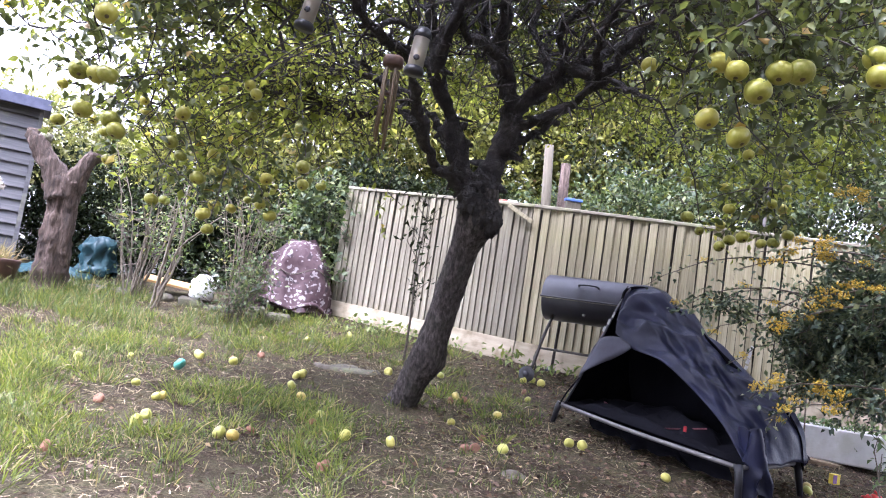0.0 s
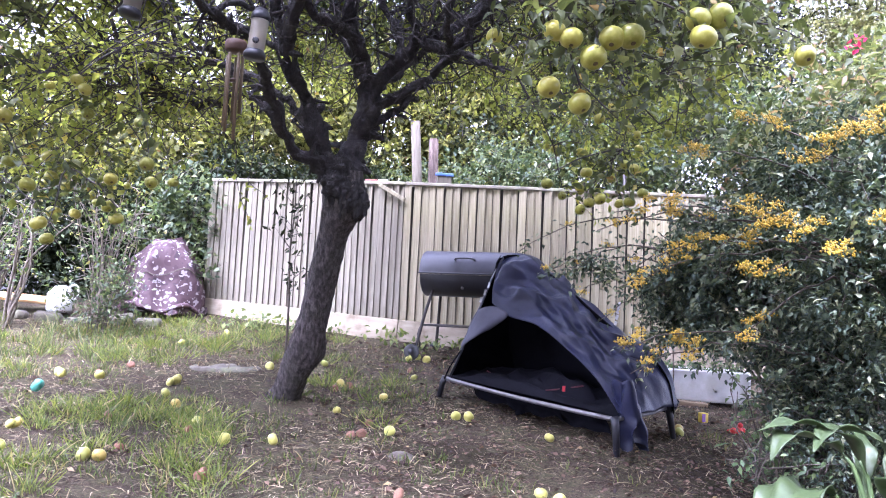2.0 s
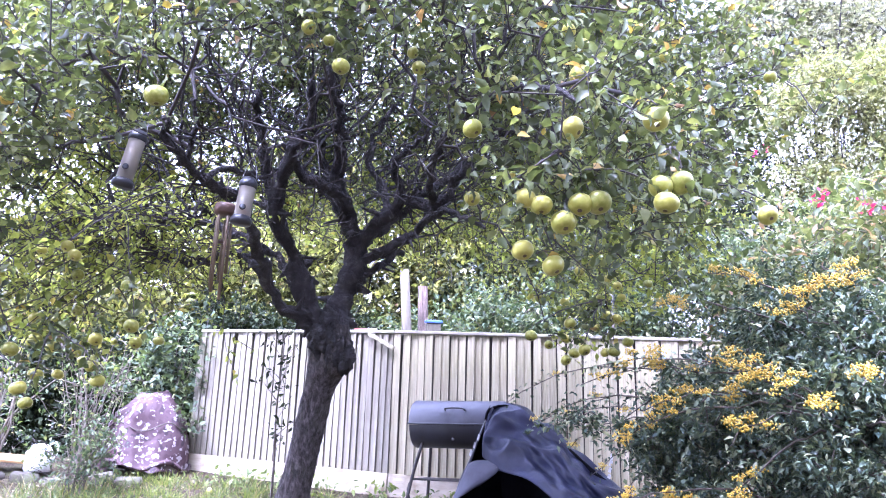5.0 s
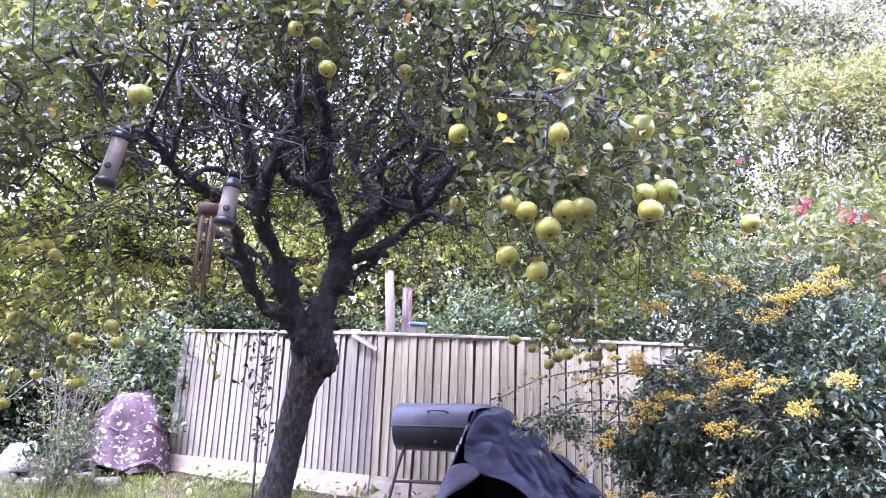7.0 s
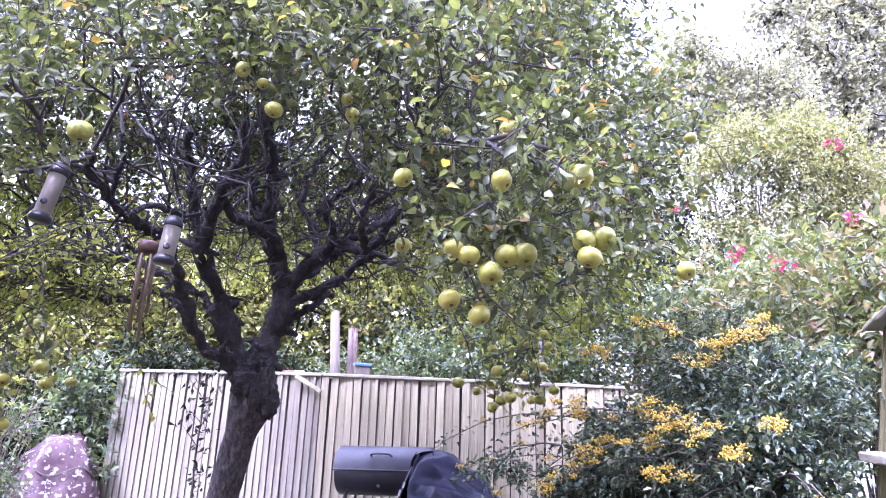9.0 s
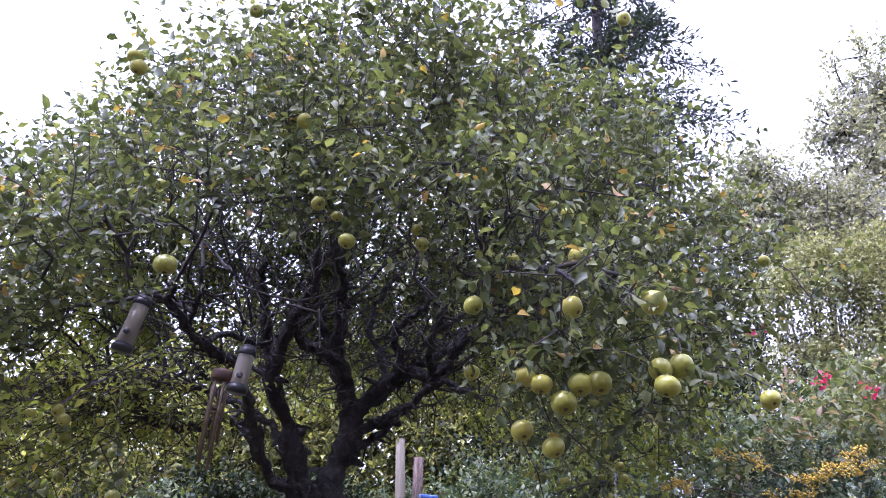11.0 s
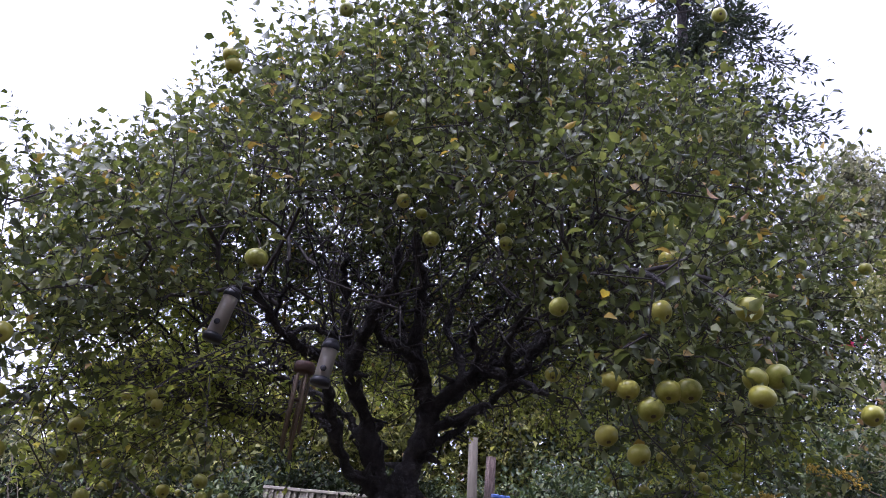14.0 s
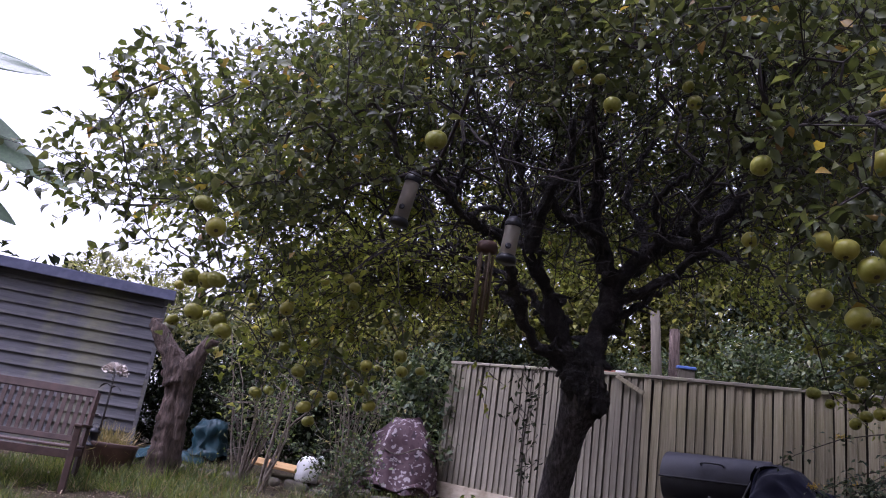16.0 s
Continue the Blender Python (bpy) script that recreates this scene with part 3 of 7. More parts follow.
        twig = a + np.outer(t * L, d) + np.outer(0.35 * L * t * (1 - t) - low * t ** 1.7, (0, 0, 1)) + np.cumsum(rng.normal(size=(9, 3)) * 0.012, 0)
        if twig[-1][0] < -2.2 + 0.25 * rng.normal() or twig[-1][0] > -0.4:
            continue
        g.tube(twig - o, np.linspace(0.0075, 0.0025, 9), 5, cap=False)
        WEEPING.append(twig[-1])
        for _ in range(6):
            i = rng.integers(2, 9)
            e = unit(d * 0.5 + rng.normal(size=3) * (0.7, 0.7, 0.5) + (0, 0, -0.1)) * rng.uniform(0.12, 0.38)
            side = twig[i] + np.outer(np.linspace(0, 1, 5), e) + rng.normal(size=(5, 3)) * 0.006
            g.tube(side - o, np.linspace(0.004, 0.0016, 5), 4, cap=False)
            WEEPING.append(side[-1])
            for p in side[1:]:
                for _ in range(1 if rng.uniform() < 0.8 else 0):
                    at.append(p + rng.normal(size=3) * 0.012)
                    way.append(unit(e) * 0.4 + rng.normal(size=3) * 0.6 + (0, 0, -0.2))
        for p in twig[2:]:
            at.append(p)
            way.append(d * 0.4 + rng.normal(size=3) * 0.6 + (0, 0, -0.2))
    tagged(part("weeping_growth", g, M["twig"], tree), kind="stuff")
    at, way = np.array(at), unit(np.array(way))
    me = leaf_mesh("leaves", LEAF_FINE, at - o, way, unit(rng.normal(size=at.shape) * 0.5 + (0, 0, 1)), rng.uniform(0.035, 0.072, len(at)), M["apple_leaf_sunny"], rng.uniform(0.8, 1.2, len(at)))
    tagged(part("leaves", me, None, tree), "apple leaves in a backlit yellow-green", kind="stuff")
    # leafy shoots at the ends
    tips = np.repeat(nodes[ends], rng.integers(2, 5, len(ends)), 0)
    n = len(tips)
    high = tips[:, 2] > 3.2
    out = unit(tips - np.array((0.15, 4.55, 2.2)))
    d = unit(out * 0.55 + rng.normal(size=(n, 3)) * 0.5 + np.outer(np.where(high, 0.75, 0.15), (0, 0, 1)))
    L = rng.uniform(0.14, 0.42, n) * np.where(high, np.where(rng.uniform(size=n) < .12, 2.1, 1.2), 1.0)
    bend = np.outer(np.where(high, 0.1, -0.12) * L, (0, 0, 1))
    a = unit(np.cross(d, (0.3, 0.2, 1.0)))
    b = np.cross(d, a)
    spin0 = rng.uniform(0, 6.28, n)
    # three-sided tapering shoots
    rings = []
    for t, r in ((0, 0.0026), (0.5, 0.002), (1, 0.001)):
        c = tips + d * (L * t)[:, None] + bend * t * t
        rings.append(np.stack([c + (a * math.cos(q) + b * math.sin(q)) * r for q in (0, 2.1, 4.2)], 1))
    v = np.concatenate(rings, 1)
    quads = np.array([(i * 3 + j, i * 3 + (j + 1) % 3, i * 3 + 3 + (j + 1) % 3, i * 3 + 3 + j) for i in range(2) for j in range(3)])
    q = (quads[None] + (np.arange(n) * 9)[:, None, None]).reshape(-1, 4)
    tagged(part("shoot_growth", raw_mesh("shoot_growth", v.reshape(-1, 3) - o, q, M["twig"]), None, tree), kind="stuff")
    count = np.maximum(3, (L / 0.034).astype(int))
    who = np.repeat(np.arange(n), count)
    order = np.concatenate([np.arange(1, c + 1) for c in count])
    t = order / count[who]
    spin = spin0[who] + order * 2.4
    s = a[who] * np.cos(spin)[:, None] + b[who] * np.sin(spin)[:, None]
    pos = tips[who] + d[who] * (L[who] * t)[:, None] + bend[who] * (t * t)[:, None]
    m = len(pos)
    along = unit(d[who] * 0.5 + s * 0.9 + (0, 0, -0.12) + rng.normal(size=(m, 3)) * 0.25)
    up = unit(np.array((0, 0, 1.0)) - s * 0.2 + rng.normal(size=(m, 3)) * 0.85)
    size = rng.uniform(0.034, 0.073, m) * np.where(pos[:, 0] < -1.2, 1.12, 1.0)
    # low leaves at the sides and back get the backlit colour
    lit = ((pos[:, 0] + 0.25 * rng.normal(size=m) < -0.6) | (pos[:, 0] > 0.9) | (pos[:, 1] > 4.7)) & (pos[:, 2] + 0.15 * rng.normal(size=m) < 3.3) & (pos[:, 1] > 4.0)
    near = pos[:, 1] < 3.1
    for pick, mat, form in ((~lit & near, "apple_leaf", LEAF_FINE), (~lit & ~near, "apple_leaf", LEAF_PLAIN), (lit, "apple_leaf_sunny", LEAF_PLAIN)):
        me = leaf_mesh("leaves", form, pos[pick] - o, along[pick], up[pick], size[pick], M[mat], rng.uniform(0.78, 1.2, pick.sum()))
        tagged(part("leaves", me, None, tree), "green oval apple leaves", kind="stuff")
    return tree, nodes, ends


CROWN_N, BARE_N = 2850, 1500
apple_tree, TREE_NODES, TREE_ENDS = build_apple_tree()

# ---------------------------------------------------------------- shrubs, hedges and far trees
M["glossy_leaf"] = leaf_material("firethorn_leaf", [(0, (0.026, 0.048, 0.036)), (0.45, (0.062, 0.098, 0.062)), (0.85, (0.14, 0.19, 0.11)), (1, (0.30, 0.34, 0.20))], 0.42, 0.25, 0.35)
M["hedge_leaf"] = leaf_material("hedge_leaf", [(0, (0.03, 0.052, 0.028)), (0.5, (0.065, 0.10, 0.05)), (0.9, (0.13, 0.175, 0.075)), (1, (0.22, 0.25, 0.12))], 0.5, 0.3, 0.3)
M["pale_leaf"] = leaf_material("pale_shrub_leaf", [(0, (0.05, 0.07, 0.035)), (0.5, (0.115, 0.15, 0.065)), (0.85, (0.20, 0.235, 0.11)), (0.93, (0.24, 0.16, 0.11)), (1, (0.32, 0.27, 0.19))], 0.5, 0.4, 0.35)
# near-black green: shade inside hedge and evergreen is put into the leaf colour
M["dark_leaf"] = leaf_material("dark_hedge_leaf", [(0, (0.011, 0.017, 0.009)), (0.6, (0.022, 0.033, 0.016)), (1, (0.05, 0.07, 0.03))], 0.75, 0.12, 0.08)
M["lime_leaf"] = leaf_material("lime_leaf", [(0, (0.11, 0.13, 0.06)), (0.6, (0.20, 0.225, 0.11)), (1, (0.32, 0.34, 0.18))], 0.6, 0.4, 0.25)
M["conifer_leaf"] = leaf_material("conifer_needles", [(0, (0.025, 0.04, 0.03)), (0.6, (0.042, 0.062, 0.045)), (1, (0.075, 0.095, 0.07))], 0.7, 0.1, 0.2)
M["shade_leaf"] = leaf_material("shaded_wood_leaf", [(0, (0.022, 0.027, 0.012)), (0.4, (0.085, 0.10, 0.036)), (0.75, (0.19, 0.215, 0.07)), (0.95, (0.31, 0.33, 0.11)), (1, (0.13, 0.085, 0.046))], 0.7, 0.45, 0.15)
M["grey_leaf"] = leaf_material("grey_green_leaf", [(0, (0.10, 0.115, 0.09)), (0.6, (0.20, 0.22, 0.175)), (1, (0.30, 0.32, 0.26))], 0.55, 0.45, 0.3)
M["stem"] = surface("pale_bare_stems", [(0.3, (0.07, 0.055, 0.042)), (0.7, (0.20, 0.168, 0.13))], 25, 0.85, 0.3)
M["dark_stem"] = surface("dark_stems", [(0.3, (0.04, 0.032, 0.026)), (0.7, (0.11, 0.09, 0.07))], 25, 0.85, 0.3)


def shrub(name, label, base, blobs, clumps, leaf, mat, form=LEAF_PLAIN, per=12, spread=0.09, stems=14, stem_mat="dark_stem", stem_r=0.012,
          inner=0.45, ragged=0.35, droop=0.0, category="shrub", kind="", width=1.0):
    """A bush: stems from the base into every blob (x, y, z, rx, ry, rz), and leaves in clumps of uneven outline."""
    base = np.array(base, float)
    ob = thing(name, base, label, category, kind=kind)
    vol = np.array([b[3] * b[4] * b[5] for b in blobs]) ** (2 / 3)
    share = vol / vol.sum()
    centres, outs = [], []
    for b, s in zip(blobs, share):
        n = max(3, int(clumps * s))
        u = unit(rng.normal(size=(n, 3)))
        r = rng.uniform(inner ** 2, 1, n) ** 0.5
        bump_ = np.array([1 + ragged * noise.noise(tuple(w * 2.1 + b[0])) + ragged * 0.6 * noise.noise(tuple(w * 5.3 + b[1])) for w in u])
        centres.append(np.array(b[:3]) + u * (r * bump_)[:, None] * np.array(b[3:]))
        outs.append(u)
    c, u = np.vstack(centres), np.vstack(outs)
    keep = c[:, 2] > ground_z(c[:, 0], c[:, 1]) + 0.03
    c, u = c[keep], u[keep]
    g = Geo()
    picks = rng.choice(len(c), min(stems, len(c)), replace=False)
    for i in picks:
        a = base + rng.normal(size=3) * (0.08, 0.08, 0)
        mid = a + (c[i] - a) * 0.5 + np.array((0, 0, 0.18 * np.linalg.norm(c[i] - a)))
        line = smooth_line([a, mid, c[i]], 0.15)
        g.tube(line - base + rng.normal(size=line.shape) * 0.006, np.linspace(stem_r, stem_r * 0.3, len(line)), 5, cap=False)
    for i in range(0, len(c), 3):
        j = rng.integers(len(c))
        d = np.linalg.norm(c - c[i], axis=1)
        j = int(np.argsort(d)[min(6, len(c) - 1)])
        g.tube(np.array([c[j], (c[i] + c[j]) / 2 + rng.normal(size=3) * 0.03, c[i]]) - base, [stem_r * .35, stem_r * .3, stem_r * .2], 3, cap=False)
    tagged(part("stem_growth", g, M[stem_mat], ob), kind="stuff")
    k = per
    way = unit(u * (0.8, 0.8, 0.5) + rng.normal(size=u.shape) * (0.55, 0.55, 0.3) + np.array((0, 0, 0.1 - droop)))
    reach = spread * rng.uniform(1.6, 3.4, len(c))
    step = np.tile((np.arange(k) + 0.5) / k, len(c))
    who = np.repeat(np.arange(len(c)), k)
    out = way[who]
    side = unit(np.cross(out, rng.normal(size=out.shape)))
    pos = c[who] + out * (reach[who] * (step - 0.35))[:, None] + side * (spread * 0.22) + rng.normal(size=out.shape) * spread * 0.16
    pos[:, 2] -= 0.25 * reach[who] * step ** 2
    along = unit(out * 0.6 + side * 0.7 + rng.normal(size=pos.shape) * 0.35)
    up = unit(np.array((0, 0, 1.0)) + out * 0.25 + rng.normal(size=pos.shape) * 0.45)
    size = rng.uniform(0.6, 1.25, len(pos)) * leaf
    me = leaf_mesh("leaves", form, pos - base, along, up, size, M[mat], width)
    tagged(part("leaves", me, None, ob), kind="stuff")
    return ob, c


def gz(x, y):
    return float(ground_z(np.float64(x), np.float64(y)))


# firethorn with orange berries beside the tent
BERRY = [(2.07, 3.06, 1.94), (2.32, 2.88, 1.82), (2.53, 2.69, 1.89), (2.26, 2.9, 1.73), (1.56, 3.39, 1.46), (1.48, 3.43, 1.38), (1.96, 3.14, 1.49), (2.02, 2.91, 1.42), (2.24, 2.3, 1.32), (1.74, 3.23, 1.24), (1.94, 3.05, 1.29), (2.25, 2.01, 0.84), (2.27, 1.9, 0.81), (1.53, 3.24, 0.76), (1.6, 3.22, 0.67), (1.98, 2.97, 0.79), (2.14, 2.76, 1.33), (2.26, 2.62, 1.21), (1.92, 3.45, 1.81), (1.57, 3.31, 1.06), (1.97, 2.84, 1.1), (2.41, 2.74, 1.83), (2.09, 2.88, 1.37)]
PYRA = [(2.75, 3.35, 1.05, .55, .5, .5), (2.62, 2.75, 1.15, .32, .40, .45), (2.38, 3.6, 1.38, .40, .40, .32), (2.95, 3.35, 1.68, .55, .5, .42), (2.72, 2.72, 1.55, .30, .42, .36),
        (2.75, 3.2, 0.55, .45, .45, .45), (2.05, 3.75, 1.16, .28, .16, .13), (1.66, 4.05, 1.26, .24, .08, .05), (2.25, 3.55, 0.9, .2, .16, .2), (3.1, 3.9, 1.9, .5, .45, .35), (2.32, 3.9, 1.22, .28, .22, .20), (2.22, 3.95, 0.98, .22, .18, .18)]
pyracantha, PYRA_C = shrub("firethorn_bush", "dense firethorn bush with small glossy leaves and orange berries", (2.9, 3.4, gz(2.9, 3.4)), PYRA, 3300, 0.040, "glossy_leaf", form=LEAF_FINE, per=18, spread=0.06, stems=60, inner=0.15, ragged=0.55, width=0.9)
# tall mixed shrubs above the right-hand fences
shrub("flowering_shrub", "tall pale-leaved shrub with pink flowers above the fence", (4.3, 3.9, gz(4.3, 3.9)),
      [(3.9, 3.7, 2.2, .75, .8, .75), (4.0, 3.0, 2.15, .6, .7, .6), (4.3, 4.7, 2.4, .9, .8, .9), (3.5, 4.6, 1.95, .6, .5, .55), (4.6, 3.2, 2.7, .6, .6, .5)], 2300, 0.082, "pale_leaf", per=9, spread=0.12, stems=60, width=0.8)
shrub("mixed_hedge", "mixed green hedge growing over the board fence", (4.2, 8.3, gz(4.2, 8.3)),
      [(2.2, 8.9, 2.5, .9, .7, .7), (3.4, 8.3, 2.7, 1.0, .8, 1.0), (4.6, 7.6, 2.9, 1.1, .9, 1.2), (5.4, 6.2, 2.6, .9, .9, 1.3), (1.2, 9.6, 2.3, .7, .6, .6)], 2800, 0.075, "hedge_leaf", per=11, spread=0.12, stems=20)
# the last two blobs are dark filler for shaded gaps between paler leaves
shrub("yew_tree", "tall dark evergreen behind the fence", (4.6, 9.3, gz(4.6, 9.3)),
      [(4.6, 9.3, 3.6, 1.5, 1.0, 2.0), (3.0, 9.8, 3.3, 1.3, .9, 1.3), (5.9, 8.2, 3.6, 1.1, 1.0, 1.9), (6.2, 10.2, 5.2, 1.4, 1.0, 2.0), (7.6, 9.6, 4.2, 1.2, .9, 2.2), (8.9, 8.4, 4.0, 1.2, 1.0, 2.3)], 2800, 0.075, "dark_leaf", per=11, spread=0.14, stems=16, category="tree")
shrub("lime_tree", "pale yellow-green tree catching the light behind", (6.8, 7.6, gz(6.8, 7.6)),
      [(6.3, 7.2, 5.75, .7, .5, .42), (7.2, 7.2, 5.95, .7, .5, .42), (6.8, 7.2, 5.3, .75, .5, .4), (7.8, 7.2, 5.6, .55, .5, .5), (5.7, 7.3, 5.3, .5, .5, .45), (6.2, 7.4, 4.5, .8, .5, .55), (7.3, 7.4, 4.7, .8, .5, .6), (8.2, 7.4, 4.9, .6, .5, .7)], 2700, 0.06, "lime_leaf", per=13, spread=0.15, stems=10, stem_mat="dark_bark", inner=0.1, ragged=0.9, category="tree")
shrub("garden_tree", "tall thin-leaved grey-green tree against the white sky", (9.6, 9.2, gz(9.6, 9.2)),
      [(9.25, 8.5, 10.3, .95, .9, .9), (9.75, 8.6, 9.2, .85, .9, .9), (8.65, 8.5, 8.5, .7, .8, .9), (9.4, 8.5, 7.6, 1.0, .9, 1.1), (8.25, 8.6, 9.3, .5, .6, .5), (10.6, 8.2, 8.6, 1.3, 1.2, 1.9), (9.6, 8.2, 6.2, 1.2, .9, 1.0), (11.0, 8.6, 11.2, 1.2, 1.2, 1.2)],
      2300, 0.10, "grey_leaf", per=15, spread=0.2, stems=14, stem_mat="dark_bark", stem_r=0.05, inner=0.1, ragged=0.9, category="tree")
shrub("garden_tree", "grey-green young tree with fine leaves behind the shrubs", (6.4, 8.0, gz(6.4, 8.0)),
      [(6.05, 8.0, 7.5, .42, .5, .5), (5.6, 8.1, 6.9, .45, .5, .4), (6.7, 8.0, 7.2, .5, .5, .5), (7.6, 8.0, 7.3, .5, .5, .45), (6.4, 7.9, 6.6, .8, .5, .5), (7.4, 7.9, 6.7, .7, .5, .5)], 2100, 0.075, "grey_leaf", per=12, spread=0.19, stems=9, stem_mat="dark_bark", stem_r=0.03, inner=0.1, ragged=1.0, category="tree")
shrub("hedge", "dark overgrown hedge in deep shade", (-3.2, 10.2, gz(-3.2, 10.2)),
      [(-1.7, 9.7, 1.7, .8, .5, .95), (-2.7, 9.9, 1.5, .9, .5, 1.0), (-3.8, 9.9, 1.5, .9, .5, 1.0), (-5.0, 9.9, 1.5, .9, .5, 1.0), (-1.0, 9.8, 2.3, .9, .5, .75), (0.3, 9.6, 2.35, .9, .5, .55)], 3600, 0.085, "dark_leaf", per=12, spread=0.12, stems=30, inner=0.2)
shrub("tree_screen", "green screen of trees close behind the fence", (0.8, 10.6, gz(.8, 10.6)),
      [(-2.0, 10.8, 2.6, 1.1, .6, 1.3), (-.6, 10.8, 3.2, 1.2, .6, 1.7), (.9, 10.7, 3.4, 1.2, .6, 1.9), (2.4, 10.6, 3.5, 1.2, .6, 2.0)], 2300, 0.125, "shade_leaf", per=12, spread=0.15, stems=24, inner=0.3, category="trees")
shrub("woodland_edge", "sunlit trees and climbers behind the back fence", (-0.5, 12.5, gz(-0.5, 12.5)),
      [(-3.8, 12.0, 2.9, 1.0, 1.0, 1.6), (-4.5, 12.0, 3.2, .75, .8, 1.2), (-3.2, 12.2, 3.6, 1.0, .8, 1.4), (-2.4, 12.4, 3.5, 1.7, 1.0, 2.1), (-0.6, 12.6, 4.2, 1.7, 1.0, 2.6), (1.2, 12.4, 4.8, 1.8, 1.0, 3.2), (3.0, 12.4, 5.0, 1.8, 1.0, 3.4), (4.8, 12.0, 5.0, 1.8, 1.2, 3.6)], 3400, 0.155, "shade_leaf", per=12, spread=0.2, stems=30, stem_r=0.03,
      category="trees", kind="stuff")


def conifer(name, base, height, radius, label, lean=0.0):
    """A conifer: straight trunk, whorls of drooping boughs with sprays of needles."""
    base = np.array(base, float)
    ob = thing(name, base, label, "tree")
    part("trunk", Geo().tube([(0, 0, -0.3), (0, 0, height * .5), (0, 0, height)], [0.28, 0.17, 0.02], 10), M["dark_bark"], ob)
    g, pos, along = Geo(), [], []
    for i in range(250):
        k = rng.uniform(0.12, 0.99)
        a = rng.uniform(0, 6.283)
        L = radius * (1 - k) ** 0.7 * rng.uniform(0.65, 1.15) + 0.25
        d = np.array((math.cos(a), math.sin(a), 0))
        t = np.linspace(0, 1, 7)
        line = np.array((0, 0, k * height)) + np.outer(t * L, d) + np.outer(np.sin(t * 3.0) * 0.12 * L - t * t * 0.3 * L, (0, 0, 1))
        g.tube(line, np.linspace(0.03, 0.006, 7), 4, cap=False)
        m = int(54 * L)
        u = rng.uniform(0.12, 1, m)
        p = np.array([np.interp(u, t, line[:, j]) for j in range(3)]).T
        side = rng.normal(size=(m, 3)) * (0.9, 0.9, 0.3)
        pos.append(p + unit(side) * rng.uniform(0, 0.24, (m, 1)) * L * 0.55)
        along.append(unit(d + side * 0.8 + (0, 0, -0.25)))
    tagged(part("bough_growth", g, M["dark_bark"], ob), kind="stuff")
    pos, along = np.vstack(pos), np.vstack(along)
    for w in (1,):
        p = np.repeat(pos, 2, 0) + rng.normal(size=(len(pos) * 2, 3)) * 0.08
        al = unit(np.repeat(along, 2, 0) + rng.normal(size=p.shape) * 0.4)
        me = leaf_mesh("needle_sprays", LEAF_SMALL, p, al, unit(rng.normal(size=p.shape) * 0.5 + (0, 0, 1)), rng.uniform(0.10, 0.22, len(p)), M["conifer_leaf"], 0.5)
        tagged(part("needle_sprays", me, None, ob), kind="stuff")
    return ob


conifer("conifer", (5.9, 13.2, gz(5.9, 13.2)), 23.0, 4.3, "tall dark conifer with drooping boughs against the sky")

# ---------------------------------------------------------------- fence beside the camera
def near_fence():
    """A board fence leaning out of the garden, with a sagging ledge rail and a capping that sweeps up."""
    a, d = np.array((2.57, 2.44)), np.array((-0.509, -0.861))
    length = 2.4
    f = thing("fence", (*a, 0), "algae-green leaning board fence with a ledge rail beside the potted plant", "fence")
    f.rotation_euler = (radians(-10.3), 0, math.atan2(d[1], d[0]))
    hi = [slat_mesh(0.092, 1.0, M["fence_green"], 0.022) for _ in range(2)]
    lo = [slat_mesh(0.137, 1.0, M["fence_green"], 0.026) for _ in range(2)]
    pale = slat_mesh(0.197, 1.0, M["pale_board"], 0.026)
    n = int(length / 0.098)
    for i in range(n):
        x = (i + .5) * length / n
        part("slat", hi[i % 2], None, f, at=pose(x, rng.uniform(-.004, .004), 1.27, 0, rng.uniform(-.9, .9), rng.uniform(-2, 2)) @ Matrix.Diagonal((1, 1, 0.605 + rng.uniform(-.01, .01), 1)))
    x = 0.07
    while x < 1.0:
        part("board", lo[int(x * 7) % 2], None, f, at=pose(x, rng.uniform(-.004, .004) + 0.012, -0.35, 0, rng.uniform(-.5, .5), rng.uniform(-2, 2)) @ Matrix.Diagonal((1, 1, 1.63, 1)))
        x += 0.142
    while x < length:
        part("board", pale, None, f, "pale silvered wide board", at=pose(x + .03, rng.uniform(-.003, .003) + 0.012, -0.35, 0, rng.uniform(-.3, .3), 0) @ Matrix.Diagonal((1, 1, 1.63, 1)))
        x += 0.203
    for x0, x1, z0, z1, tip in ((0.0, .42, 1.305, 1.262, 14), (.425, 1.4, 1.265, 1.24, 10), (1.405, 2.4, 1.24, 1.24, 10)):
        part("ledge_rail", Geo().box((x1 - x0, 0.075, 0.04), bevel=0.006), M["rail"], f, at=pose((x0 + x1) / 2, -0.04, (z0 + z1) / 2, tip, math.degrees(math.atan2(z0 - z1, x1 - x0)), 0), smooth=False)
    for x0, x1, z0, z1, tip in ((.0, .22, 1.875, 1.885, 10), (.20, 1.3, 1.89, 1.90, 22), (1.305, 2.4, 1.90, 1.90, 22)):
        part("capping", Geo().box((x1 - x0, 0.15, 0.026), bevel=0.005), M["rail"], f, at=pose((x0 + x1) / 2, -0.015, (z0 + z1) / 2, tip, math.degrees(math.atan2(z0 - z1, x1 - x0)), 0), smooth=False)
    for x in (.05, 1.2, 2.35):
        part("post", Geo().box((0.1, 0.1, 2.2), bevel=0.006), M["rail"], f, at=pose(x, 0.085, 0.70), smooth=False)
    return f


near_fence()

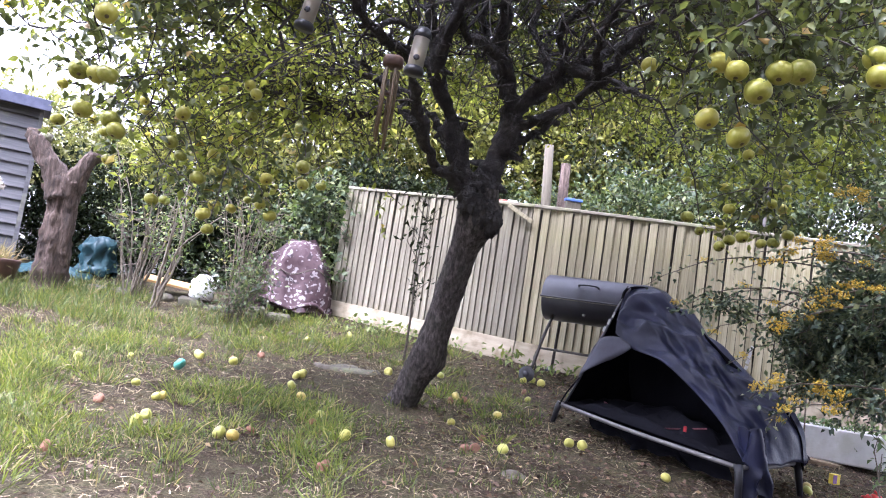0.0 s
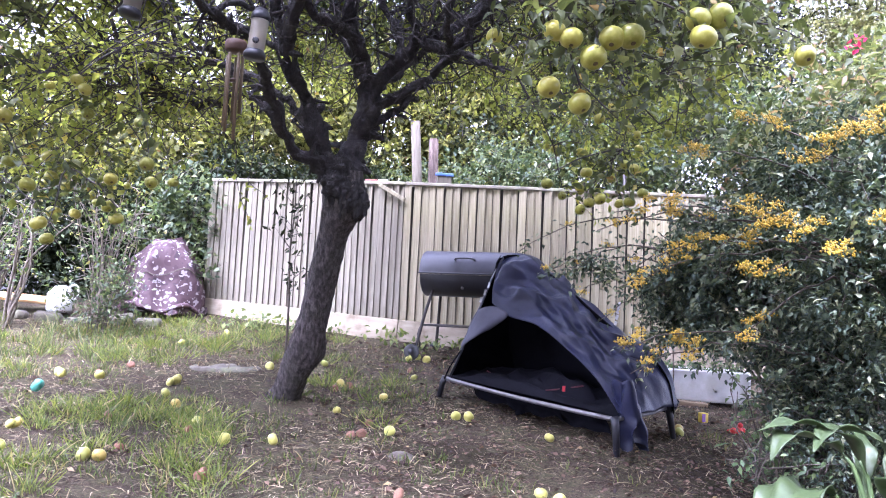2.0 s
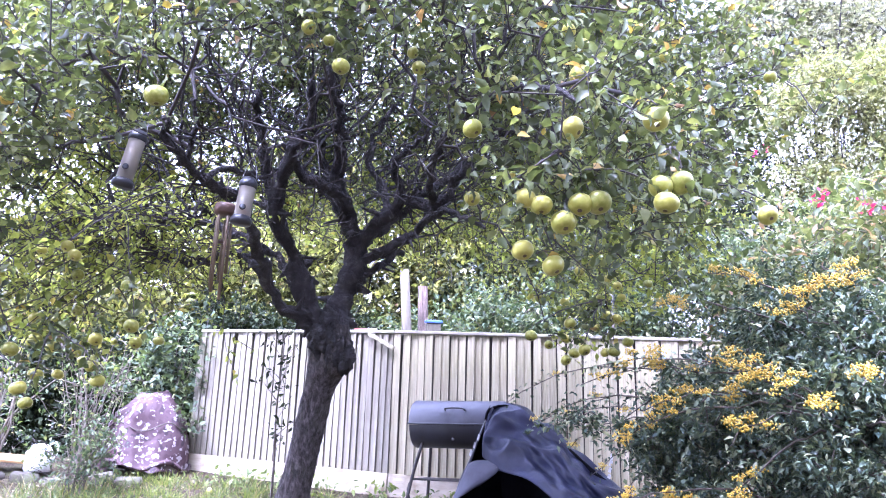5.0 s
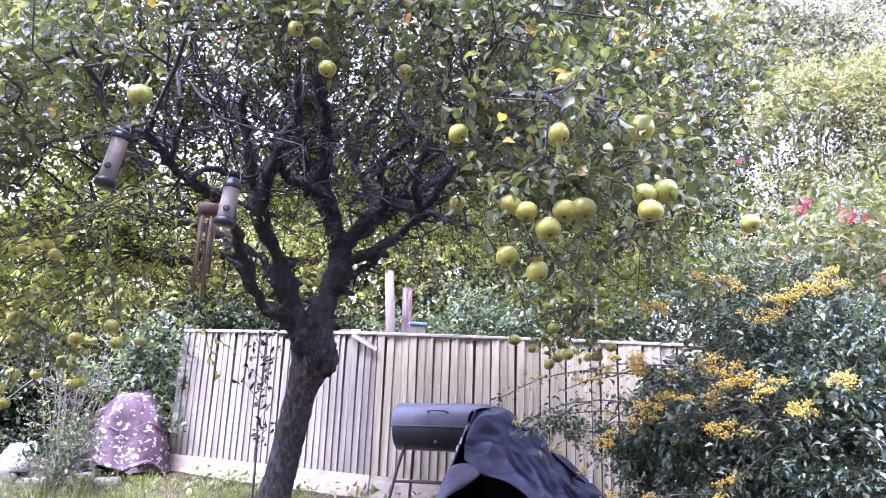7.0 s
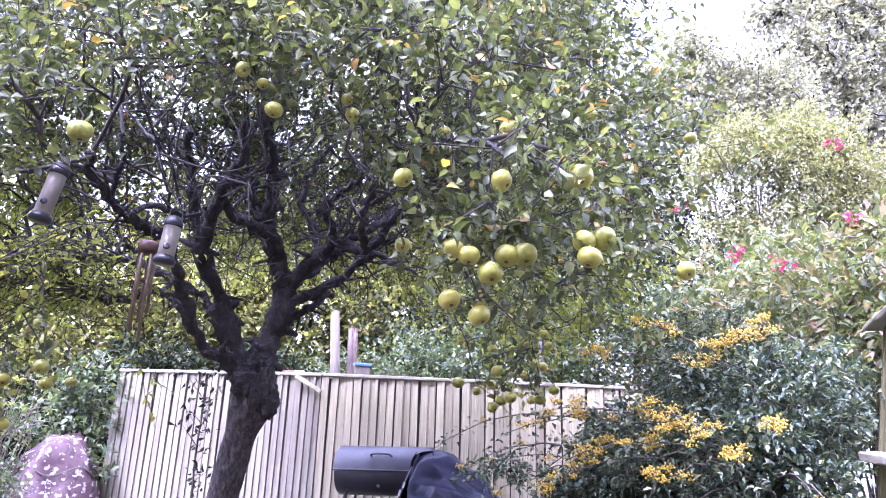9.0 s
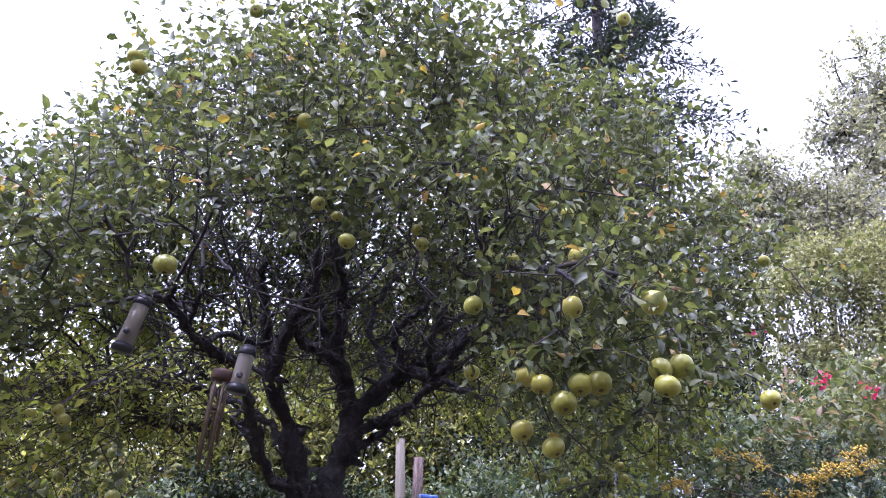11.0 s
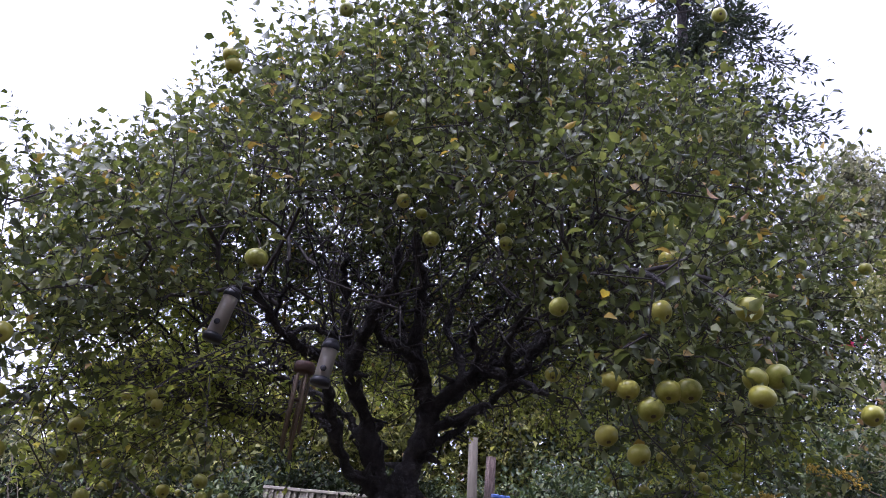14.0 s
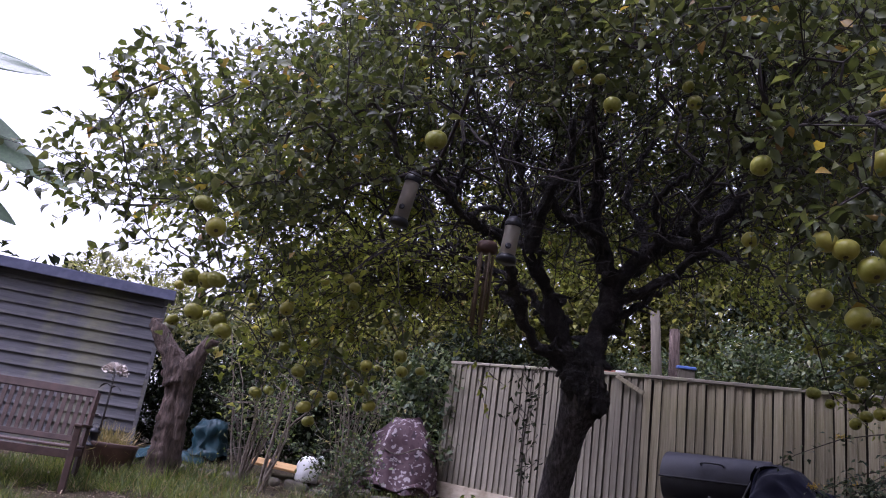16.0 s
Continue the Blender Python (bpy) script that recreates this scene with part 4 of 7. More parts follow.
# ---------------------------------------------------------------- barrel barbecue
M["black_paint"] = surface("matt_black_enamel", [(0.3, (0.010, 0.010, 0.014)), (0.7, (0.022, 0.022, 0.03))], 5, 0.42, 0.05, fine=80)
M["lid_paint"] = surface("weathered_black_lid", [(0.3, (0.018, 0.018, 0.028)), (0.7, (0.04, 0.04, 0.058))], 4, 0.5, 0.05, fine=80, patch=((0.07, 0.07, 0.085), 2.5, 0.5))
M["rust_frame"] = surface("rusting_black_tube", [(0.35, (0.010, 0.009, 0.009)), (0.7, (0.035, 0.025, 0.02))], 15, 0.6, 0.2)
M["rubber"] = surface("grey_plastic_wheel", [(0.3, (0.02, 0.02, 0.022)), (0.7, (0.06, 0.06, 0.065))], 18, 0.75, 0.2)
M["steel"] = surface("dull_steel_tube", [(0.3, (0.10, 0.095, 0.095)), (0.7, (0.19, 0.18, 0.175))], 12, 0.55, 0.1, metal=0.5)


def half_drum(L, R, a0, a1, n=20, thick=0.006, bulge=0.0):
    """A bent sheet about the x axis between two angles, with closed end plates."""
    g = Geo()
    ang = np.linspace(a0, a1, n)
    rows = []
    for x, r in ((-L / 2, R * .96), (-L / 2 + .012, R), (L / 2 - .012, R), (L / 2, R * .96)):
        rows.append(np.stack([np.full(n, x), np.cos(ang) * r, np.sin(ang) * r], 1))
    g.grid(np.array(rows))
    for x, s in ((-L / 2, 1), (L / 2, -1)):
        ring = np.stack([np.full(n, x), np.cos(ang) * R * .96, np.sin(ang) * R * .96], 1)
        g.add(np.vstack([ring, [(x, 0, 0)]]), [((i, i + 1, n) if s > 0 else (i + 1, i, n)) for i in range(n - 1)])
    return g


def barbecue():
    x, y = 1.55, 7.06
    z = gz(x, y)
    b = thing("barrel_barbecue", (x, y, z), "black steel barrel barbecue on a wheeled tube stand by the fence", "barbecue")
    b.rotation_euler[2] = radians(-27)
    L, R, H = 0.92, 0.225, 0.86
    part("lower_drum", half_drum(L, R, math.pi, 2 * math.pi), M["black_paint"], b, "black lower drum", at=pose(0, 0, H, 3))
    lid = part("lid", half_drum(L + .012, R + .006, 0, math.pi), M["lid_paint"], b, "closed grey-black domed lid", at=pose(0, 0, H + .006, 3))
    part("handle", Geo().tube(smooth_line([(-.1, -.175, .135), (-.085, -.235, .155), (0, -.25, .16), (.085, -.235, .155), (.1, -.175, .135)], .02), 0.009, 8), M["black_paint"], lid, "bent black rod handle")
    part("rim", Geo().box((L + .03, 0.018, 0.018), bevel=.004), M["black_paint"], b, at=pose(0, -R - .004, H), smooth=False)
    part("ash_vent", Geo().lathe([(0, 0), (.015, 0), (.015, .01), (0, .012)], 12, pose(0, 0, 0, 90)), M["steel"], b, "pale vent cap", at=pose(-.02, -R * .8, H - .14))
    for sx in (-1, 1):
        for sy in (-1, 1):
            line = smooth_line([(sx * .34, sy * .13, H - .17), (sx * .38, sy * .23, .45), (sx * .43, sy * .34, .07)], .1)
            part("leg", Geo().tube(line, 0.016, 8), M["rust_frame"], b)
        part("cross_bar", Geo().tube([(sx * .39, -.225, .34), (sx * .39, .225, .34)], 0.01, 8), M["rust_frame"], b)
    for sy in (-1, 1):
        part("shelf_rail", Geo().tube([(-.39, sy * .225, .34), (.39, sy * .225, .34)], 0.01, 8), M["rust_frame"], b)
    for k in range(5):
        part("shelf_wire", Geo().tube([(-.39, -.15 + k * .075, .345), (.39, -.15 + k * .075, .345)], 0.004, 6), M["rust_frame"], b)
    for sy in (-1, 1):
        w = part("wheel", Geo().lathe([(.03, -.022), (.066, -.022), (.077, -.012), (.077, .012), (.066, .022), (.03, .022)], 22, pose(0, 0, 0, 90)), M["rubber"], b, "dark plastic wheel", at=pose(-.45, sy * .37, .075))
        part("hub", Geo().lathe([(0, -.028), (.032, -.028), (.032, .028), (0, .028)], 12, pose(0, 0, 0, 90)), M["black_paint"], w)
        for k in range(5):
            a = k * 2 * math.pi / 5
            part("spoke", Geo().box((.05, .012, .012), bevel=.002), M["black_paint"], w, at=pose(math.cos(a) * .05, 0, math.sin(a) * .05, 0, -math.degrees(a), 0), smooth=False)
    # a chain hanging at the end legs
    g = part("chain", Geo().tube(smooth_line([(-.40, -.22, .37), (-.43, -.27, .25), (-.40, -.28, .16), (-.42, -.26, .10)], .02), .008, 6, lump=.5), M["rust_frame"], b, "rusty hanging chain")
    return b


barbecue()

# ---------------------------------------------------------------- camp bed with a collapsed canopy
def cloth_material(name, dark, light, rough=0.7):
    m, nt, b = material(name)
    f, w = noise_out(nt, 3.0, 5), noise_out(nt, 220, 2)
    nt.links.new(ramp(nt, f, [(0.3, dark), (0.7, light)]), b.inputs["Base Color"])
    b.inputs["Roughness"].default_value = rough
    b.inputs["Specular IOR Level"].default_value = 0.28 if rough < 0.8 else 0.08
    h = nt.nodes.new("ShaderNodeMath")
    h.operation = "MULTIPLY_ADD"
    h.inputs[1].default_value = 0.12
    nt.links.new(w, h.inputs[0])
    nt.links.new(noise_out(nt, 7.0, 4), h.inputs[2])
    bumped(nt, b, h.outputs[0], 0.3, 0.03)
    return m


M["navy_cloth"] = cloth_material("faded_navy_polyester", (0.005, 0.006, 0.017), (0.012, 0.014, 0.040), 0.45)
M["black_cloth"] = cloth_material("black_lining", (0.003, 0.003, 0.005), (0.006, 0.006, 0.009), 0.95)
M["grey_cloth"] = cloth_material("grey_mesh_flap", (0.03, 0.03, 0.042), (0.06, 0.06, 0.08), 0.7)
M["red_trim"] = surface("red_trim", [(0.3, (0.35, 0.02, 0.03)), (0.7, (0.5, 0.04, 0.05))], 20, 0.6, 0.1)
M["dark_red"] = surface("dark_red_piping", [(0.3, (0.06, 0.008, 0.012)), (0.7, (0.11, 0.015, 0.02))], 20, 0.7, 0.1)
M["white_trim"] = surface("white_print", [(0.3, (0.3, 0.3, 0.32)), (0.7, (0.5, 0.5, 0.5))], 20, 0.6, 0.1)
BED = {"a": (1.11, 5.72), "b": (1.97, 4.30), "c": (2.56, 4.76), "d": (1.72, 6.20)}


def lumpy_grid(P):
    """A cloth grid with small creases."""
    for i in range(P.shape[0]):
        for j in range(P.shape[1]):
            P[i, j] += np.array(noise.noise_vector(tuple(P[i, j] * 9))) * .03
    return Geo().grid(P)


def camp_bed():
    base = np.array((1.9, 5.26, gz(1.9, 5.26)))
    bed = thing("camp_bed", base, "low steel camp bed with a collapsed navy canopy tent", "camp bed")
    top = {"a": .40, "b": .30, "c": .33, "d": .44}
    c3 = {k: np.array((*BED[k], top[k])) - base for k in BED}
    for i, j in (("a", "b"), ("b", "c"), ("c", "d"), ("d", "a")):
        mid = (c3[i] + c3[j]) / 2 - np.array((0, 0, 0.012))
        part("frame_tube", Geo().tube(smooth_line([c3[i], mid, c3[j]], .1), 0.016, 10), M["steel"], bed, "dull steel tube")
    for k in BED:
        foot = np.array((*BED[k], gz(*BED[k]))) - base
        out = unit(np.array((*BED[k], 0)) - np.array((1.9, 5.26, 0))) * 0.05
        part("leg", Geo().tube([c3[k] + (0, 0, .012), c3[k] - (0, 0, .03) + out * .4, foot + out + (0, 0, 0.0)], [.03, .026, .019], 10), M["black_paint"], bed, "black plastic corner leg")
    # sagging bed cloth
    n = 22
    u, v = np.meshgrid(np.linspace(0, 1, n), np.linspace(0, 1, n))
    P = (c3["a"] * (1 - u)[..., None] + c3["b"] * u[..., None]) * (1 - v)[..., None] + (c3["d"] * (1 - u)[..., None] + c3["c"] * u[..., None]) * v[..., None]
    sag = -0.07 * np.sin(u * np.pi) * np.sin(v * np.pi)
    wr = np.array([[noise.noise((a * 6, b * 3, 1.5)) * .03 for a, b in zip(ra, rb)] for ra, rb in zip(u, v)])
    P[..., 2] += sag + wr * np.sin(u * np.pi) * np.sin(v * np.pi) + 0.01
    part("bed_cloth", Geo().grid(P), M["black_cloth"], bed, "black fabric sling")
    # rumpled bedding
    P2 = P.copy()
    hump = np.array([[abs(noise.noise((a * 4 + 3, b * 4, 7.5))) * .34 + abs(noise.noise((a * 11, b * 9, 2.5))) * .12 for a, b in zip(ra, rb)] for ra, rb in zip(u, v)])
    P2[..., 2] += 0.015 + hump * np.sin(u * np.pi) ** .5 * np.sin(v * np.pi) ** .5
    part("bedding", Geo().grid(P2 * (1, 1, 1)), M["black_cloth"], bed, "rumpled dark bedding")
    part("strap", Geo().tube(smooth_line([P2[5, 4] + (0, 0, .02), P2[6, 8] + (0, 0, .03), P2[4, 12] + (0, 0, .02), P2[6, 16] + (0, 0, .03)], .05), .005, 6), M["dark_red"], bed, "dark red piping")
    part("red_tag", Geo().box((.022, .010, .04), bevel=.003), M["red_trim"], bed, "bright red cloth tag", at=Matrix.Translation(Vector(P2[2, 15] + (0, 0, .05))), smooth=False)
    # canopy: front hem, ridge and back hem
    hem = smooth_line([(1.42, 5.50, 1.03), (1.53, 5.40, .93), (1.69, 5.15, .87), (1.85, 4.85, .70), (1.96, 4.60, .53), (2.04, 4.34, .31)], .03)
    crest = smooth_line([(1.53, 5.75, 1.36), (1.61, 5.84, 1.46), (1.75, 5.80, 1.47), (1.91, 5.65, 1.36), (2.10, 5.45, 1.17), (2.25, 5.25, .99), (2.42, 5.0, .80), (2.52, 4.85, .70), (2.60, 4.77, .54), (2.62, 4.73, .34)], .03)
    back = smooth_line([(1.62, 6.02, 1.2), (1.74, 6.16, .62), (1.95, 6.0, .42), (2.2, 5.6, .38), (2.5, 5.1, .34), (2.66, 4.82, .31)], .03)
    n, m = 110, 84
    pick = lambda line: np.array([np.interp(np.linspace(0, 1, n), np.linspace(0, 1, len(line)), line[:, k]) for k in range(3)]).T
    h_, c_, k_ = pick(hem), pick(crest), pick(back)
    rows = []
    for w in np.linspace(0, 1, m):
        if w < .5:
            t = w / .5
            bulge = np.sin(t * np.pi) * 0.05
            r = h_ * (1 - t) + c_ * t + np.array((-.5, -.7, .15)) * bulge
        else:
            t = (w - .5) / .5
            bulge = np.sin(t * np.pi) * 0.07
            r = c_ * (1 - t) + k_ * t + np.array((.6, .6, .5)) * bulge
        rows.append(r)
    P = np.array(rows)
    crease = lambda q: abs(2 * (q - math.floor(q)) - 1) ** 1.4 - .45
    for i in range(m):
        for j in range(n):
            x, y = i / (m - 1), j / (n - 1)
            s = x / .5 if x < .5 else (1 - x) / .5
            warp = noise.noise((x * 3, y * 2.2, 1.0)) + .5 * noise.noise((x * 7, y * 5, 4.0))
            fold = .11 * crease(s * 1.9 - y * 2.6 + .45 * warp) + .05 * crease(s * 3.6 + y * 3.2 + .6 * warp + .3) + .014 * crease(s * 8 - y * 6 + warp)
            fold += .06 * noise.noise((x * 4, y * 5, 2.0)) + .010 * noise.noise((x * 14, y * 17, 4.0))
            free = min(1, s * 3.5) * (1 - .55 * s ** 6) * min(1, y * 8) * min(1, (1 - y) * 6 + .25)
            P[i, j] += np.array((-.45, -.6, .5)) * fold * free + np.array((0, 0, -.05)) * crease(y * 4 + warp) * s
    canopy = part("canopy", Geo().grid(P - base), M["navy_cloth"], bed, "faded navy canopy fabric in loose folds")
    mod = canopy.modifiers.new("thickness", "SOLIDIFY")
    mod.thickness = 0.004
    # side wall of black cloth along the pole, and the grey flap folded out of the opening
    pole = smooth_line([(1.57, 5.80, 1.42), (1.46, 5.72, 1.22), (1.36, 5.66, .99), (1.29, 5.64, .86), (1.22, 5.62, .65), (1.14, 5.70, .41)], .03)
    rear = smooth_line([(1.70, 5.90, 1.42), (1.80, 6.05, 1.05), (1.90, 6.13, .66), (1.90, 6.12, .40)], .03)
    wall = np.array([pick(pole) * (1 - t) + pick(rear) * t + np.array((-.05, .02, 0)) * math.sin(t * math.pi) for t in np.linspace(0, 1, 16)])
    side = part("side_wall", lumpy_grid(wall[:, ::2] - base), M["black_cloth"], canopy, "black side wall of the canopy")
    side.modifiers.new("thickness", "SOLIDIFY").thickness = 0.004
    part("pole", Geo().tube(pole - base, .010, 8), M["black_paint"], bed, "thin black canopy pole")
    edge = np.array([(1.34, 5.59, .97), (1.28, 5.59, .84), (1.21, 5.58, .68), (1.20, 5.58, .62)])
    fold = np.array([(1.47, 5.48, 1.0), (1.53, 5.38, .93), (1.38, 5.46, .79), (1.22, 5.55, .64)])
    q = np.array([edge * (1 - t) + fold * t + np.array((-.02, -.03, .01)) * math.sin(t * math.pi) for t in np.linspace(0, 1, 12)])
    q = np.array([smooth_line(r, .03)[:: max(1, len(smooth_line(r, .03)) // 12)][:11] for r in q])
    flap = part("flap", Geo().grid(q - base - (0.015, 0.025, 0)), M["grey_cloth"], bed, "grey mesh flap folded back")
    flap.modifiers.new("thickness", "SOLIDIFY").thickness = 0.004
    # dark lining at the back of the opening
    lin = np.array([[a * (1 - t) + b * t + np.array((-.04, -.05, -.03)) for a, b in zip(pick(back), pick(crest))] for t in np.linspace(0, 1, 12)])
    part("lining", Geo().grid(lin - base), M["black_cloth"], canopy, "black inner lining")
    part("guy_cord", Geo().tube(smooth_line([(1.10, 5.70, .40), (1.12, 5.60, .50), (1.20, 5.57, .64)], .05) - base, .006, 6), M["black_cloth"], bed)
    # a loose bunch of cloth hanging over the front corner
    t = np.linspace(0, 1, 26)
    drop = np.array([[(2.09 + .04 * h + .085 * math.cos(a) * (.6 + .4 * h) + .025 * math.sin(a * 4 + h * 5), 4.40 + .11 * math.sin(a) * (.6 + .4 * h) + .025 * math.cos(a * 5), .52 - .40 * h + .03 * math.sin(a * 3)) for a in t * 6.2832] for h in np.linspace(0, 1, 16)])
    part("loose_cloth", lumpy_grid(drop - base), M["navy_cloth"], canopy, "bunched loose navy cloth")
    # dark blanket ends hanging below the frame
    for k, (w0, w1) in enumerate(((.12, .42), (.38, .66), (.62, .9))):
        rows = []
        for h in np.linspace(0, 1, 10):
            u = np.linspace(w0, w1, 22)
            line = np.outer(1 - u, c3["a"]) + np.outer(u, c3["b"])
            sway = np.array([.05 * noise.noise((q * 14, h * 2, k)) for q in u])
            low = np.array([.10 + .07 * noise.noise((q * 9, k, 1.0)) for q in u]) * h
            rows.append(line + np.stack([.10 + sway * h + .05 * h, .07 + sway * h, .012 - low - .05 * h], 1))
        part("blanket_end", Geo().grid(np.array(rows)), M["black_cloth"], bed, "dark blanket sagging under the frame")
    for k in range(3):
        part("print_mark", Geo().box((.018, .004, .05), bevel=.001), M["white_trim"], canopy, "white printed bar", at=Matrix.Translation(Vector(np.array((1.345 + .03 * k, 5.575, 1.05 + .06 * k)) - base)) @ pose(0, 0, 0, 20, 25, -40), smooth=False)
    for k in range(4):
        part("print_mark", Geo().box((.022, .004, .05 - .006 * k), bevel=.001), M["white_trim"], canopy, "white printed bar", at=Matrix.Translation(Vector(np.array((2.25 - .008 * k, 4.93, 1.05 - .045 * k)) - base)) @ pose(0, 0, 0, 20, 25, -40), smooth=False)
    return bed


camp_bed()

# ---------------------------------------------------------------- white trough planter and small things by it
M["poly"] = surface("scuffed_white_polystyrene", [(0.3, (0.48, 0.48, 0.47)), (0.7, (0.66, 0.66, 0.65))], 6, 0.8, 0.2, patch=((0.45, 0.45, 0.38), 5, 0.6))
M["weed_leaf"] = leaf_material("weed_leaf", [(0, (0.05, 0.10, 0.04)), (0.6, (0.09, 0.16, 0.06)), (1, (0.16, 0.24, 0.1))], 0.45, 0.3)


def trough(x, y, yaw, L=1.25, W=.42, H=.27):
    z = gz(x, y)
    t = thing("trough_planter", (x, y, z), "white polystyrene trough planter with weeds beside the firethorn", "planter")
    t.rotation_euler[2] = radians(yaw)
    for sy in (-1, 1):
        part("side", Geo().box((L, .05, H), bevel=.012), M["poly"], t, at=pose(0, sy * (W / 2 - .025), H / 2), smooth=False)
    for sx in (-1, 1):
        part("end", Geo().box((.05, W - .104, H), bevel=.012), M["poly"], t, at=pose(sx * (L / 2 - .025), 0, H / 2), smooth=False)
    part("soil", Geo().grid(np.array([[(a, b, H - .06 + rng.uniform(-.015, .015)) for a in np.linspace(-L / 2 + .05, L / 2 - .05, 20)] for b in np.linspace(-W / 2 + .05, W / 2 - .05, 8)])), M["soil"], t)
    n = 700
    p = np.stack([rng.uniform(-L / 2 + .06, L / 2 - .04, n), rng.uniform(-W / 2 + .04, W / 2 - .02, n), H - .05 + rng.uniform(0, .09, n)], 1)
    me = leaf_mesh("weeds", LEAF_PLAIN, p, unit(rng.normal(size=(n, 3)) + (0, 0, .3)), unit(rng.normal(size=(n, 3)) * .4 + (0, 0, 1)), rng.uniform(.03, .06, n), M["weed_leaf"])
    tagged(part("weeds", me, None, t), kind="stuff")
    return t


trough(3.22, 5.98, -24)
M["plank"] = surface("old_plank", [(0.3, (0.16, 0.11, 0.07)), (0.7, (0.32, 0.24, 0.16))], 8, 0.85, 0.4, stretch=(.5, 6, 6))
M["yellow"] = surface("yellow_card", [(0.3, (0.55, 0.42, 0.05)), (0.7, (0.7, 0.55, 0.08))], 30, 0.6, 0.1)
M["purple"] = surface("purple_print", [(0.3, (0.18, 0.08, 0.30)), (0.7, (0.26, 0.14, 0.4))], 30, 0.6, 0.1)
M["red_plastic"] = surface("red_plastic", [(0.3, (0.5, 0.03, 0.03)), (0.7, (0.65, 0.05, 0.04))], 15, 0.35, 0.05)
ob = new("plank", Geo().box((.34, .1, .045), bevel=.006).mesh("plank", M["plank"], False))
ob.matrix_world = pose(3.22, 5.72, gz(3.22, 5.72) + .022, 4, 3, -18)
tagged(ob, "short brown offcut of plank lying on the soil", "plank")
ob = thing("small_carton", (3.10, 5.22, gz(3.10, 5.22)), "small yellow and purple carton standing on the soil", "carton")
part("body", Geo().box((.062, .05, .075), bevel=.003), M["yellow"], ob, at=pose(0, 0, .0375, 0, 0, 15), smooth=False)
part("band", Geo().box((.034, .004, .062), bevel=.001), M["purple"], ob, "purple printed band", at=pose(-.010, -.027, .038, 0, 0, 15), smooth=False)
ob = thing("toy", (3.22, 4.92, gz(3.22, 4.92)), "small red plastic toy lying on the soil", "toy")
for x_, y_, z_, r_ in ((0, 0, .026, .03), (.042, .01, .022, .023), (-.04, .0, .022, .024), (.01, -.01, .064, .02), (-.066, .02, .015, .015)):
    part("knob", Geo().lathe([(r_ * math.sin(t), -r_ * math.cos(t)) for t in np.linspace(.02, 3.12, 9)], 12), M["red_plastic"], ob, at=pose(x_, y_, z_))
ob = thing("garden_cane", (3.0, 5.55, gz(3.0, 5.55)), "thin grey cane pushed into the soil by the trough", "cane")
part("cane", Geo().tube([(0, 0, -.1), (.01, 0, .3), (.0, .01, .75)], .007, 6), M["stem"], ob)

# ---------------------------------------------------------------- potted broad-leaved plant and gnarled stems
M["bowl"] = surface("dull_grey_metal", [(0.3, (0.085, 0.09, 0.10)), (0.7, (0.15, 0.155, 0.165))], 6, 0.65, 0.08, metal=0.3, patch=((0.22, 0.22, 0.2), 4, 0.5))
M["broad_leaf"] = leaf_material("broad_leaf", [(0, (0.03, 0.058, 0.022)), (0.6, (0.058, 0.096, 0.033)), (1, (0.13, 0.16, 0.06))], 0.46, 0.3)
M["stalk"] = surface("green_stalk", [(0.3, (0.04, 0.075, 0.022)), (0.7, (0.085, 0.125, 0.04))], 20, 0.5, 0.1)
M["pruned_wood"] = surface("smooth_tan_bark", [(0.3, (0.035, 0.027, 0.019)), (0.7, (0.12, 0.095, 0.066))], 22, 0.75, 0.8, fine=70)
M["dark_bud"] = surface("dark_cut_end", [(0.3, (0.015, 0.012, 0.011)), (0.7, (0.05, 0.038, 0.033))], 20, 0.8, 0.4)


def broad_leaf(line, width, cup=0.25, wave=0.08, face=(0.05, 0.02, 1.0)):
    """A large leaf along a bent midrib, wide in the middle, with raised edges."""
    line = smooth_line(line, .02)
    n = len(line)
    tang = unit(np.gradient(line, axis=0))
    rows = []
    for i in range(n):
        t = i / (n - 1)
        w = width * (math.sin(math.pi * min(1, t ** .75)) ** .8) * .5 + .002
        side = unit(np.cross(tang[i], face))
        up = np.cross(side, tang[i])
        row = []
        for k in np.linspace(-1, 1, 9):
            row.append(line[i] + side * k * w + up * (cup * w * k * k + wave * w * math.sin(t * 17 + 2 * k) * abs(k)))
        rows.append(row)
    return Geo().grid(np.array(rows))


